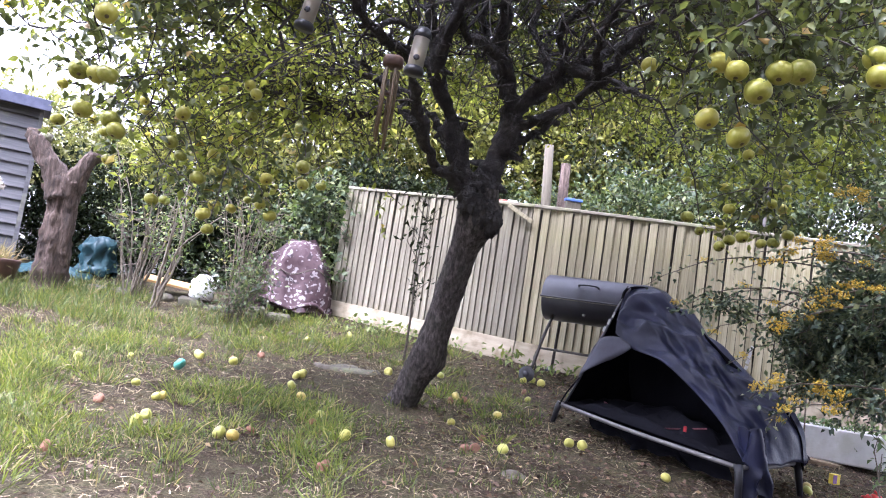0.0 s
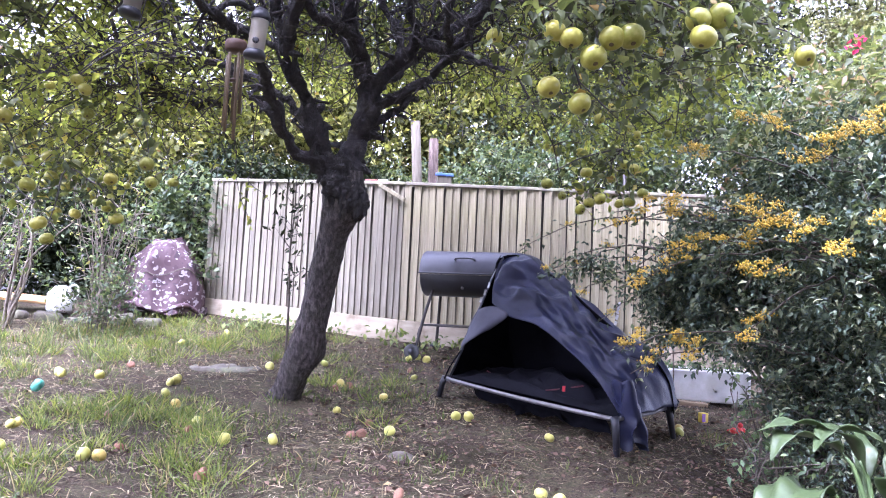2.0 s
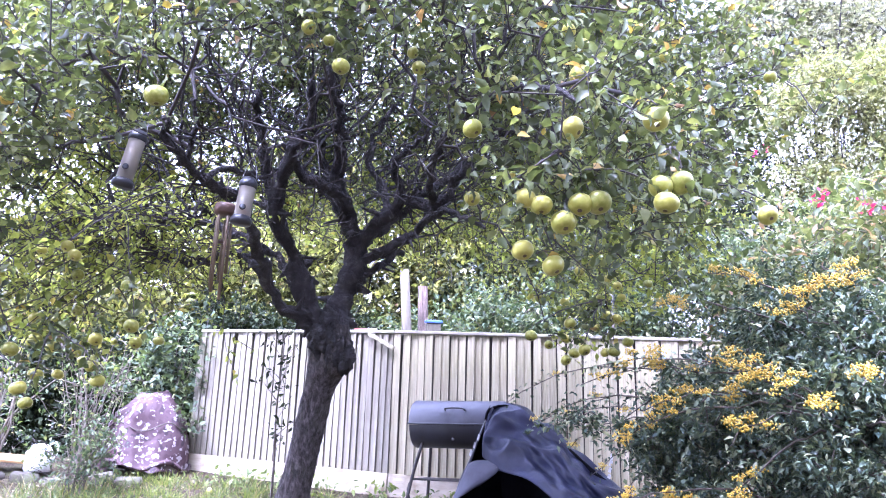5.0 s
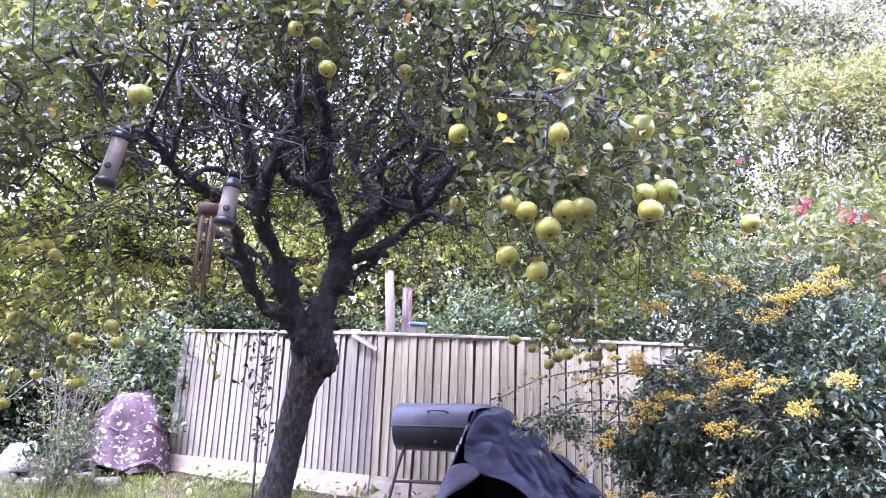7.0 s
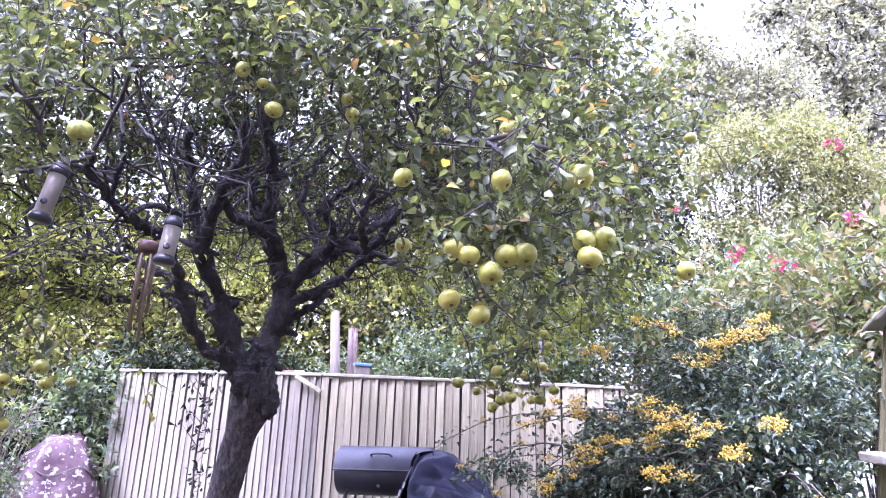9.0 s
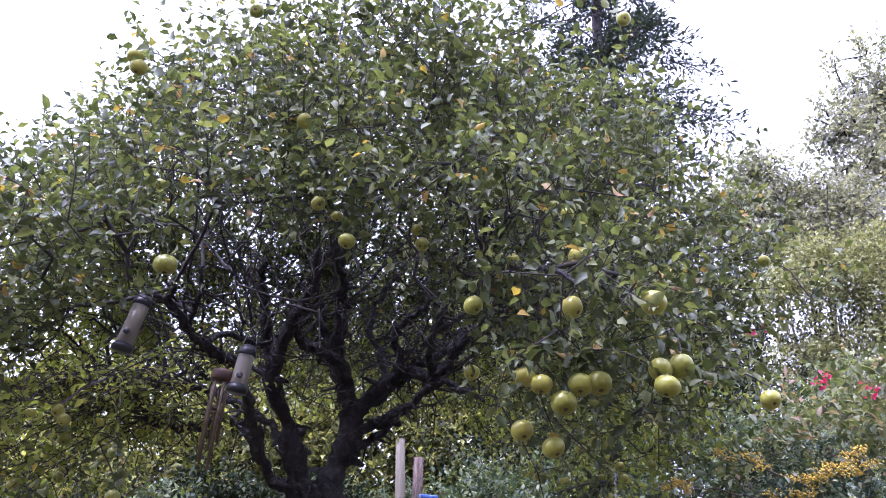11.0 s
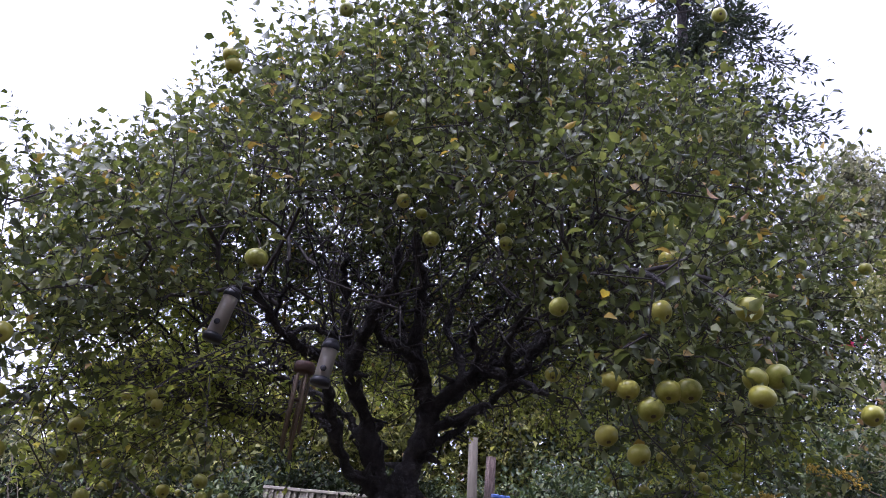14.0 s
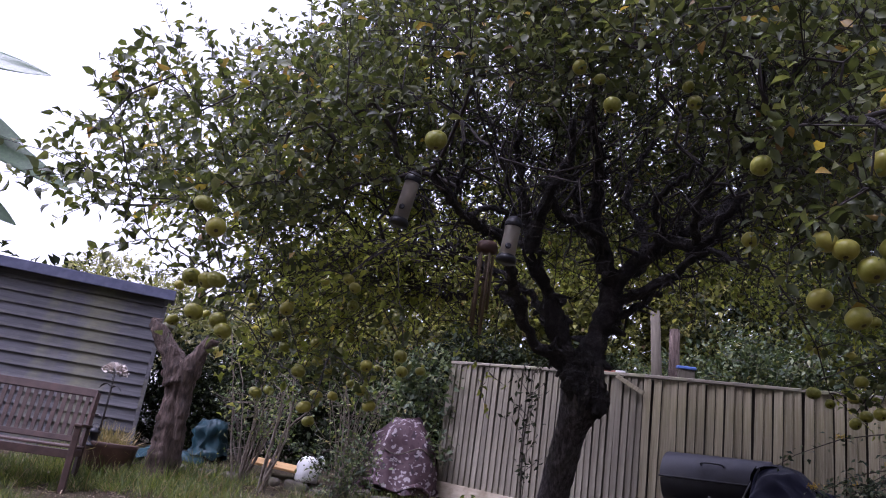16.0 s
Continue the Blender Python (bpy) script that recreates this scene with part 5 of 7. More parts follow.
def potted_plant():
    x, y = 1.825, 1.84
    z = gz(x, y)
    p = thing("potted_plant", (x, y, z), "broad-leaved green plant in a dull grey metal tub", "potted plant")
    rim = 0.30 - z
    part("tub", Geo().lathe([(0, .02), (.155, .02), (.165, .0), (.175, .02), (.205, rim * .6), (.222, rim - .02), (.228, rim), (.216, rim + .002), (.205, rim - .03), (.19, rim - .09)], 40), M["bowl"], p, "dull grey metal tub")
    part("soil", Geo().lathe([(0, rim - .07), (.1, rim - .075), (.192, rim - .085)], 20), M["soil"], p)
    stalks = [((-.02, .02), [(-.12, .06, .28), (-.26, .02, .30), (-.38, -.04, .16), (-.40, -.05, -.06)], .15), ((.0, .0), [(-.05, .06, .42), (-.1, .1, .52), (-.26, .1, .56), (-.34, .06, .44)], .10),
              ((.02, .03), [(.02, .08, .36), (-.04, .1, .56), (-.2, .14, .62), (-.36, .1, .58)], .09), ((.04, .0), [(.1, .04, .30), (.06, .06, .54), (-.1, .1, .60), (-.22, .02, .50)], .09),
              ((.05, .02), [(.12, .0, .24), (.16, .02, .42), (.22, -.02, .40), (.27, -.06, .24)], .11), ((.03, -.04), [(.02, -.06, .22), (-.03, -.07, .38), (.04, -.12, .36), (.12, -.16, .22)], .10),
              ((.07, .04), [(.12, .1, .3), (.2, .16, .5), (.26, .2, .62), (.3, .24, .56)], .07), ((-.05, -.03), [(-.14, -.02, .20), (-.25, -.02, .26), (-.30, -.08, .16), (-.32, -.12, .0)], .12),
              ((.06, -.03), [(.14, -.04, .16), (.22, -.04, .22), (.27, -.08, .16), (.28, -.1, .06)], .08), ((.0, .05), [(.06, .14, .3), (.1, .2, .5), (.08, .26, .58), (.02, .3, .54)], .08),
              ((-.03, .05), [(-.1, .1, .2), (-.22, .12, .3), (-.32, .12, .24), (-.36, .1, .1)], .11)]
    for (bx, by), pts, w in stalks:
        pts = [np.array(q) * (1.0, 1.0, 0.62) + (0, 0, rim - .06) for q in pts]
        a = np.array((bx, by, rim - .09))
        part("stalk", Geo().tube(smooth_line([a, (a + pts[0]) / 2 + (0, 0, .03), pts[0], pts[1] * .4 + pts[0] * .6], .03), np.linspace(.011, .006, len(smooth_line([a, (a + pts[0]) / 2 + (0, 0, .03), pts[0], pts[1] * .4 + pts[0] * .6], .03))), 7), M["stalk"], p)
        leaf = part("leaf", broad_leaf(pts, w * .9, .22, .3), M["broad_leaf"], p, "large glossy green leaf")
        leaf.modifiers.new("thickness", "SOLIDIFY").thickness = 0.0015
    for k in range(9):
        a = k * .7
        s = np.array((math.cos(a) * .09, math.sin(a) * .08, rim - .09))
        e = s + (math.cos(a) * .06, math.sin(a) * .05, .12 + .14 * ((k * 7) % 5) / 5)
        part("stalk", Geo().tube([s, (s + e) / 2 + (0.01, 0, 0), e], [.009, .008, .006], 6), M["stalk"], p)
    return p


potted_plant()


def gnarled_stems():
    base = np.array((1.41, 0.96, gz(1.41, 0.96)))
    s = thing("pruned_shrub", base, "bare pruned shrub with smooth tan bent stems", "shrub")
    D = lambda pts: np.array(pts) * 0.78 + (0.022, -0.066, 0.207) - base
    lines = [([(1.76, 1.30, -.48), (1.78, 1.32, -.12), (1.77, 1.36, .18), (1.84, 1.42, .36), (1.98, 1.48, .48), (2.10, 1.50, .55), (2.12, 1.50, .62), (2.06, 1.5, .70), (1.97, 1.50, .78)], .024, .010),
             ([(1.90, 1.45, .42), (1.93, 1.47, .54), (1.90, 1.48, .64), (1.83, 1.48, .69), (1.76, 1.47, .67)], .015, .010),
             ([(2.05, 1.49, .70), (2.09, 1.5, .78), (2.14, 1.51, .86)], .015, .016), ([(2.02, 1.5, .735), (1.99, 1.48, .72), (1.96, 1.46, .70)], .010, .010),
             ([(2.11, 1.5, .58), (2.15, 1.5, .66), (2.17, 1.5, .70)], .010, .008), ([(2.11, 1.5, .60), (2.18, 1.49, .645), (2.24, 1.48, .65)], .011, .010),
             ([(2.04, 1.49, .52), (2.08, 1.47, .46), (2.02, 1.46, .40), (1.92, 1.44, .39)], .012, .008), ([(2.12, 1.5, .58), (2.10, 1.44, .40), (2.02, 1.38, .1), (1.92, 1.34, -.46)], .012, .014)]
    for pts, r0, r1 in lines:
        line = smooth_line(D(pts), .02)
        k = np.linspace(0, 1, len(line))
        stem = part("stem", Geo().tube(line, (r0 + (r1 - r0) * k) * .50 * (1 + .16 * np.sin(k * 31) + .12 * np.sin(k * 67)), 10, lump=.14), M["pruned_wood"], s)
        part("cut_end", Geo().tube([line[-1] - unit(line[-1] - line[-2]) * .008, line[-1] + unit(line[-1] - line[-2]) * .012], [r1 * .6, r1 * .75], 9, lump=.5), M["dark_bud"], stem, "dark knobbly cut end")
    return s


gnarled_stems()

# ---------------------------------------------------------------- apples on the tree
def apple_material(name, stops, rough=0.35):
    m, nt, b = material(name)
    info = nt.nodes.new("ShaderNodeObjectInfo")
    base = ramp(nt, info.outputs["Random"], stops)
    spots = noise_out(nt, 60, 3)
    col = mixed(nt, ramp(nt, spots, [(0.62, (0, 0, 0)), (0.72, (0.5,) * 3)]), base, (0.28, 0.24, 0.10))
    flush = noise_out(nt, 6, 3)
    col = mixed(nt, ramp(nt, flush, [(0.45, (0, 0, 0)), (0.75, (0.5,) * 3)]), col, (0.38, 0.36, 0.11))
    nt.links.new(col, b.inputs["Base Color"])
    b.inputs["Roughness"].default_value = rough
    b.inputs["Subsurface Weight"].default_value = 0.0
    return m


M["apple"] = apple_material("green_apple_skin", [(0, (0.15, 0.165, 0.018)), (0.5, (0.24, 0.24, 0.028)), (1, (0.33, 0.30, 0.042))])
M["windfall"] = apple_material("windfall_skin", [(0, (0.36, 0.37, 0.08)), (0.6, (0.48, 0.45, 0.11)), (0.8, (0.46, 0.33, 0.08)), (1, (0.34, 0.38, 0.085))], 0.4)
M["rotten"] = surface("rotten_apple", [(0.3, (0.14, 0.06, 0.035)), (0.6, (0.27, 0.135, 0.08)), (0.8, (0.36, 0.22, 0.14))], 30, 0.7, 0.4, vary=.3)
M["calyx"] = surface("apple_stalk", [(0.3, (0.06, 0.045, 0.03)), (0.7, (0.12, 0.09, 0.05))], 40, 0.9, 0.2)


def apple_mesh(mat, seed, ribs=0.03):
    """A cooking apple of 1 m width: dimpled at stalk and eye, slightly ribbed."""
    n, s = 15, 20
    v = []
    for i in range(n):
        th = math.pi * i / (n - 1)
        for j in range(s):
            ph = 2 * math.pi * j / s
            r = math.sin(th) * .5 * (1 + ribs * math.cos(5 * ph + seed) * (0.4 + .6 * math.cos(th) ** 2)) * (1 + .05 * noise.noise((math.cos(ph) + seed, math.sin(ph), th)))
            z = math.cos(th) * .42 - .10 * math.exp(-(th / .42) ** 2) + .09 * math.exp(-((math.pi - th) / .36) ** 2)
            v.append((r * math.cos(ph), r * math.sin(ph), z))
    f = [(i * s + j, (i + 1) * s + j, (i + 1) * s + (j + 1) % s, i * s + (j + 1) % s) for i in range(n - 1) for j in range(s)]
    g = Geo().add(v, f)
    return g.mesh("apple", mat)


HANGING = [(1.04, 2.29, 2.31), (0.9, 2.26, 1.96), (0.84, 2.28, 1.99), (1.33, 2.09, 1.95), (1.05, 2.24, 1.97), (1.12, 2.23, 1.98), (0.99, 2.27, 1.9), (0.87, 2.42, 1.82), (0.99, 2.4, 1.76), (1.98, 2.44, 2.07), (0.63, 2.3, 2.27), (-0.63, 2.55, 2.39), (-1.59, 2.53, 2.0), (-1.53, 2.57, 1.91), (-1.82, 3.01, 1.78), (-1.74, 3.01, 1.77), (-1.69, 3.01, 1.78), (-1.74, 3.23, 1.62), (-1.88, 3.23, 1.65), (-1.7, 3.23, 1.57), (0.78, 2.66, 3.13), (0.82, 3.19, 2.3), (1.05, 2.2, 2.5), (1.26, 2.0, 2.24), (-1.07, 2.72, 3.59), (-1.05, 2.75, 3.55), (1.4, 2.1, 2.04), (1.32, 2.11, 2.02), (0.1, 2.65, 2.67), (1.41, 2.3, 4.22), (1.41, 2.37, 4.1), (0.93, 2.67, 4.47), (-0.53, 2.64, 3.96)]
SMALL = {10, 20, 21, 28, 29, 30, 31, 32}
LOW_LEFT = [(-2.24, 3.7, 1.67), (-2.37, 4.2, 1.86), (-2.39, 4.7, 1.64), (-1.7, 3.95, 1.69), (-1.6, 4.45, 1.75), (-1.43, 3.7, 1.47), (-1.49, 4.2, 1.59), (-1.56, 4.7, 1.61), (-1.75, 3.95, 1.34), (-1.86, 4.45, 1.4), (-1.36, 3.7, 1.28), (-1.46, 4.2, 1.39), (-1.5, 4.7, 1.44), (-1.4, 3.95, 1.22), (-1.24, 4.45, 1.64), (-0.87, 3.7, 1.62), (-0.95, 4.2, 1.6), (-1.31, 4.7, 1.5), (-1.06, 3.95, 1.35), (-1.4, 4.45, 2.03), (-1.57, 3.7, 1.81), (-1.72, 4.2, 1.66), (-1.81, 4.7, 1.76)]
LOW_RIGHT = [(1.73, 4.1, 2.2), (1.94, 4.4, 2.34), (1.83, 4.7, 2.12), (1.71, 4.25, 1.88), (1.78, 4.55, 1.83), (1.75, 4.1, 1.69), (1.79, 4.4, 1.71), (2.13, 4.7, 1.77), (2.01, 4.25, 1.71), (2.24, 4.55, 1.83), (1.4, 4.1, 1.76), (1.73, 4.4, 1.66)]
APPLES = [apple_mesh(M["apple"], k * 1.7) for k in range(3)]
eye_mesh = Geo().lathe([(.0, -.325), (.07, -.335), (.10, -.365), (.05, -.36), (0, -.34)], 8).mesh("calyx", M["calyx"])
stalk_mesh = Geo().tube([(0, 0, .30), (.03, 0, .5), (.05, .02, .78)], [.02, .018, .03], 5).mesh("stalk", M["calyx"])


def hang_apple(p, d, i):
    a = part("apple", APPLES[i % 3], None, apple_tree, at=Matrix.Translation(Vector(p - TREE_BASE)) @ pose(0, 0, 0, rng.uniform(-60, 5), rng.uniform(-30, 30), rng.uniform(-40, 40)) @ Matrix.Diagonal((d, d, d, 1)))
    part("calyx", eye_mesh, None, a)
    part("stalk", stalk_mesh, None, a)


for i, p in enumerate(HANGING):
    hang_apple(np.array(p), rng.uniform(.088, .104) * (0.8 if i in SMALL else 1.0), i)
# each on its own spur with a few leaves
g, leaf_at, leaf_way = Geo(), [], []
for i, p in enumerate(LOW_LEFT + LOW_RIGHT):
    hang_apple(np.array(p), rng.uniform(.074, .086), i)
wood = np.vstack([TREE_NODES, np.array(WEEPING)])
for p in HANGING + LOW_LEFT + LOW_RIGHT:
    p = np.array(p)
    above = wood[wood[:, 2] > p[2] + .06]
    a = above[np.argmin(np.linalg.norm(above - p, axis=1))]
    e = p + (.004, 0, .06)
    t = np.linspace(0, 1, 9)
    line = a + np.outer(t, e - a) + np.outer(t * (1 - t) * .12, (0, 0, 1)) + rng.normal(size=(9, 3)) * .008 * np.minimum(t, 1 - t)[:, None] * 2
    g.tube(line - TREE_BASE, np.linspace(.0055, .003, 9), 5, cap=False)
    for k in range(16):
        q = line[rng.integers(2, 9)] + rng.normal(size=3) * .03
        leaf_at.append(q)
        leaf_way.append(rng.normal(size=3) * .7 + (0, 0, -.1))
tagged(part("spur_growth", g, M["twig"], apple_tree), kind="stuff")
n = len(leaf_at)
tagged(part("leaves", leaf_mesh("leaves", LEAF_FINE, np.array(leaf_at) - TREE_BASE, unit(np.array(leaf_way)), unit(rng.normal(size=(n, 3)) * .6 + (0, 0, .8)), rng.uniform(.045, .08, n), M["apple_leaf"], rng.uniform(.8, 1.2, n)), None, apple_tree), kind="stuff")
# the rest hang at the drooping rim
rim = np.array([TREE_NODES[e] for e in TREE_ENDS])
weep = np.array(WEEPING)
weep = weep[(weep[:, 2] < 2.15) & (weep[:, 0] < -0.9)]
side = rim[(rim[:, 0] > 1.3) & (rim[:, 1] > 3.6) & (rim[:, 2] < 2.3)]
low = np.vstack([weep[rng.permutation(len(weep))[:26]], side[rng.permutation(len(side))[:10]]])
rest = rim[(rim[:, 2] > 2.6) & (rim[:, 1] < 4.6)]
for i, p in enumerate(np.vstack([low, rest[rng.permutation(len(rest))[:34]]])):
    hang_apple(p + rng.normal(size=3) * .02 - (0, .02, .07), rng.uniform(.058, .075), i)
    if i % 3 == 0:
        hang_apple(p + rng.normal(size=3) * .02 + (.06, -.02, -.10), rng.uniform(.056, .07), i + 1)

# ---------------------------------------------------------------- windfalls
FALLEN = [(-0.46, 4.42), (0.57, 4.7), (-1.14, 4.02), (-1.06, 4.02), (-1.03, 5.6), (-1.02, 5.93), (-0.89, 5.24), (-0.17, 4.38), (0.6, 5.56), (0.28, 6.01), (0.15, 6.71), (1.1, 5.15), (1.19, 5.12), (1.64, 4.6), (1.24, 3.49), (1.29, 3.34), (1.28, 3.23), (1.31, 3.14), (1.38, 3.12), (2.7, 4.83), (2.72, 4.89), (-0.49, 3.77), (0.49, 3.4), (0.38, 4.64), (0.31, 4.64), (0.96, 6.93), (1.06, 7.02), (1.13, 6.91), (-1.78, 3.34), (-1.63, 4.06), (-2.63, 5.4), (-1.94, 6.09), (-1.91, 6.06), (-1.62, 6.04), (-0.33, 6.47), (-0.85, 7.69), (-0.5, 3.75), (-1.25, 4.91), (-1.65, 6.12), (-1.47, 6.39)]
WIND = [apple_mesh(M["windfall"], k * 2.1 + .4) for k in range(3)]
ROT = [apple_mesh(M["rotten"], k * 2.7, .12) for k in range(2)]
ROTTEN = {21, 22, 23, 24, 28, 36, 37, 38, 39}
lay = [(x, y, i in ROTTEN) for i, (x, y) in enumerate(FALLEN)]
for _ in range(22):
    x, y = rng.uniform(-2.6, 2.2), rng.uniform(4.2, 7.4)
    if not (1.0 < x < 2.8 and 4.1 < y < 6.3):
        lay.append((x, y, rng.uniform() < .45))
for i, (x, y, bad) in enumerate(lay):
    d = rng.uniform(.058, .078) if bad or i >= len(FALLEN) else rng.uniform(.068, .084)
    z = gz(x, y) + noise.noise((x * 1.3, y * 1.3, 0.0)) * .025 + noise.noise((x * 4, y * 4, 3.0)) * .012
    a = new("apple", (ROT[i % 2] if bad else WIND[i % 3]))
    sq = .8 if bad else 1
    a.matrix_world = pose(x, y, z + d * .36 * sq, rng.uniform(-80, 80), rng.uniform(-80, 80), rng.uniform(0, 360)) @ Matrix.Diagonal((d, d, d * sq, 1))
    tagged(a, "brown rotting windfall apple on the lawn" if bad else "yellow-green windfall apple lying on the lawn", "apple", "windfall apples")

# ---------------------------------------------------------------- feeders and wind chime
m, nt, b = material("scratched_clear_plastic")
b.inputs["Base Color"].default_value = (0.42, 0.38, 0.31, 1)
b.inputs["Roughness"].default_value, b.inputs["Transmission Weight"].default_value, b.inputs["IOR"].default_value = 0.3, 0.72, 1.2
M["clear"] = m
M["seed"] = surface("bird_seed", [(0.3, (0.14, 0.10, 0.07)), (0.7, (0.34, 0.27, 0.18))], 90, 0.9, 0.5)
M["chime_wood"] = surface("dark_chime_wood", [(0.3, (0.045, 0.022, 0.016)), (0.7, (0.10, 0.052, 0.036))], 12, 0.6, 0.2)
M["chime_tube"] = surface("copper_brown_tubes", [(0.3, (0.075, 0.05, 0.03)), (0.7, (0.15, 0.105, 0.065))], 8, 0.5, 0.05, metal=0.2)


def feeder(p, h, r, tilt, fill, label):
    f = thing("bird_feeder", p, label, "bird feeder", "bird feeders")
    f.rotation_euler = (radians(tilt[0]), radians(tilt[1]), 0)
    part("tube", Geo().lathe([(r * .96, -h), (r, -h + .01), (r, 0), (r * .96, 0)], 24), M["clear"], f, "cloudy clear plastic tube")
    part("seed", Geo().lathe([(0, -h + .015), (r * .9, -h + .015), (r * .9, -h + h * fill), (r * .4, -h + h * fill + .02), (0, -h + h * fill + .025)], 18), M["seed"], f)
    part("cap", Geo().lathe([(0, .045), (r * .7, .04), (r * 1.12, .012), (r * 1.14, -.012), (r * 1.02, -.014), (0, -.01)], 24), M["black_paint"], f, "dark lid")
    part("base", Geo().lathe([(0, -h - .028), (r * 1.25, -h - .026), (r * 1.32, -h - .005), (r * 1.08, -h + .012), (0, -h + .012)], 24), M["black_paint"], f, "dark tray base")
    for k, zz in ((0, -h * .72), (2.6, -h * .38)):
        port = part("port", Geo().lathe([(.004, 0), (.014, 0), (.016, .006), (.010, .010), (0, .008)], 12, pose(0, 0, 0, 90)), M["black_paint"], f, "dark feeding port", at=pose(math.sin(k) * r, -math.cos(k) * r, zz, 0, 0, math.degrees(k)))
        part("perch", Geo().tube([(0, -.005, -.014), (0, -.045, -.016)], .0035, 6), M["black_paint"], port)
    part("hanger", Geo().tube(smooth_line([(-r * .9, 0, .02), (-r * .5, 0, .11), (0, 0, .15), (r * .5, 0, .11), (r * .9, 0, .02)], .02), .0018, 5), M["steel"], f)
    return f


feeder((-0.872, 3.30, 2.50), .235, .040, (0, 9), .8, "clear tube bird feeder half full hanging from a bough")
feeder((-0.306, 3.22, 2.275), .175, .040, (0, 5), .35, "nearly empty clear tube bird feeder hanging from the tree")


def chime():
    c = thing("wind_chime", (-0.497, 3.92, 2.375), "brown wooden wind chime with copper tubes hanging in the tree", "wind chime")
    part("disc", Geo().lathe([(0, .02), (.055, .018), (.062, .0), (.062, -.035), (.05, -.045), (0, -.045)], 20), M["chime_wood"], c, "dark round wooden top")
    part("cord", Geo().tube([(0, 0, .02), (0, 0, .16)], .002, 5), M["dark_stem"], c)
    for k in range(5):
        a = k * 2 * math.pi / 5 + .3
        L = .33 + .04 * k
        t = part("tube", Geo().lathe([(.0085, -.06), (.0095, -.062), (.0095, -.06 - L), (.0078, -.06 - L), (.0078, -.07)], 10), M["chime_tube"], c, "copper-brown tube", at=pose(math.cos(a) * .042, math.sin(a) * .042, 0))
        part("string", Geo().tube([(0, 0, -.03), (0, 0, -.065)], .0012, 4), M["dark_stem"], t)
    part("clapper", Geo().lathe([(0, -.20), (.024, -.20), (.024, -.215), (0, -.215)], 14), M["chime_wood"], c)
    return c


chime()

# ---------------------------------------------------------------- left of the tree: stump, shed, bench and bits
M["stump"] = surface("bare_weathered_stump", [(0.3, (0.028, 0.018, 0.014)), (0.5, (0.085, 0.056, 0.044)), (0.72, (0.19, 0.135, 0.11))], 9, 0.85, 1.0, stretch=(3.2, 3.2, .5), fine=22, distance=.05)
M["shiplap"] = surface("weathered_shiplap", [(0.25, (0.065, 0.063, 0.07)), (0.5, (0.115, 0.112, 0.12)), (0.8, (0.19, 0.185, 0.185))], 4, 0.75, 0.4, stretch=(.5, 5, 7), fine=35, patch=((0.27, 0.26, 0.14), 1.4, .55), vary=.3)
M["felt"] = surface("blue_grey_roof_felt", [(0.3, (0.055, 0.06, 0.10)), (0.7, (0.10, 0.105, 0.16))], 9, 0.8, 0.4, fine=120)
M["teak"] = surface("dark_stained_bench", [(0.3, (0.038, 0.021, 0.017)), (0.7, (0.095, 0.055, 0.044))], 7, 0.5, 0.3, stretch=(1, 1, 1), fine=40, vary=.2)
M["tarp"] = cloth_material("blue_tarpaulin", (0.008, 0.026, 0.034), (0.022, 0.058, 0.068), 0.4)
M["board"] = surface("orange_pine_board", [(0.3, (0.42, 0.24, 0.09)), (0.7, (0.58, 0.37, 0.16))], 6, 0.6, 0.2, stretch=(.6, 5, 5))
M["stone"] = surface("mossy_stone", [(0.3, (0.075, 0.064, 0.050)), (0.6, (0.15, 0.13, 0.10)), (0.8, (0.24, 0.21, 0.165))], 12, 0.9, 0.7, patch=((0.16, 0.18, 0.08), 4, .7), distance=.02, vary=.25)
M["white_enamel"] = surface("chipped_white_paint", [(0.3, (0.66, 0.66, 0.64)), (0.7, (0.82, 0.82, 0.8))], 8, 0.5, 0.1, patch=((0.12, 0.11, 0.1), 5, .5))
M["terracotta"] = surface("brown_glazed_pot", [(0.3, (0.05, 0.025, 0.018)), (0.7, (0.10, 0.05, 0.036))], 9, 0.5, 0.2)


def lumpy(g, amount, scale, seed=0.0):
    """Pushes a form's points about by smooth noise."""
    for k, v in enumerate(g.v):
        for i in range(len(v)):
            w = noise.noise_vector(tuple(v[i] * scale + seed))
            v[i] = v[i] + np.array(w) * amount
    return g


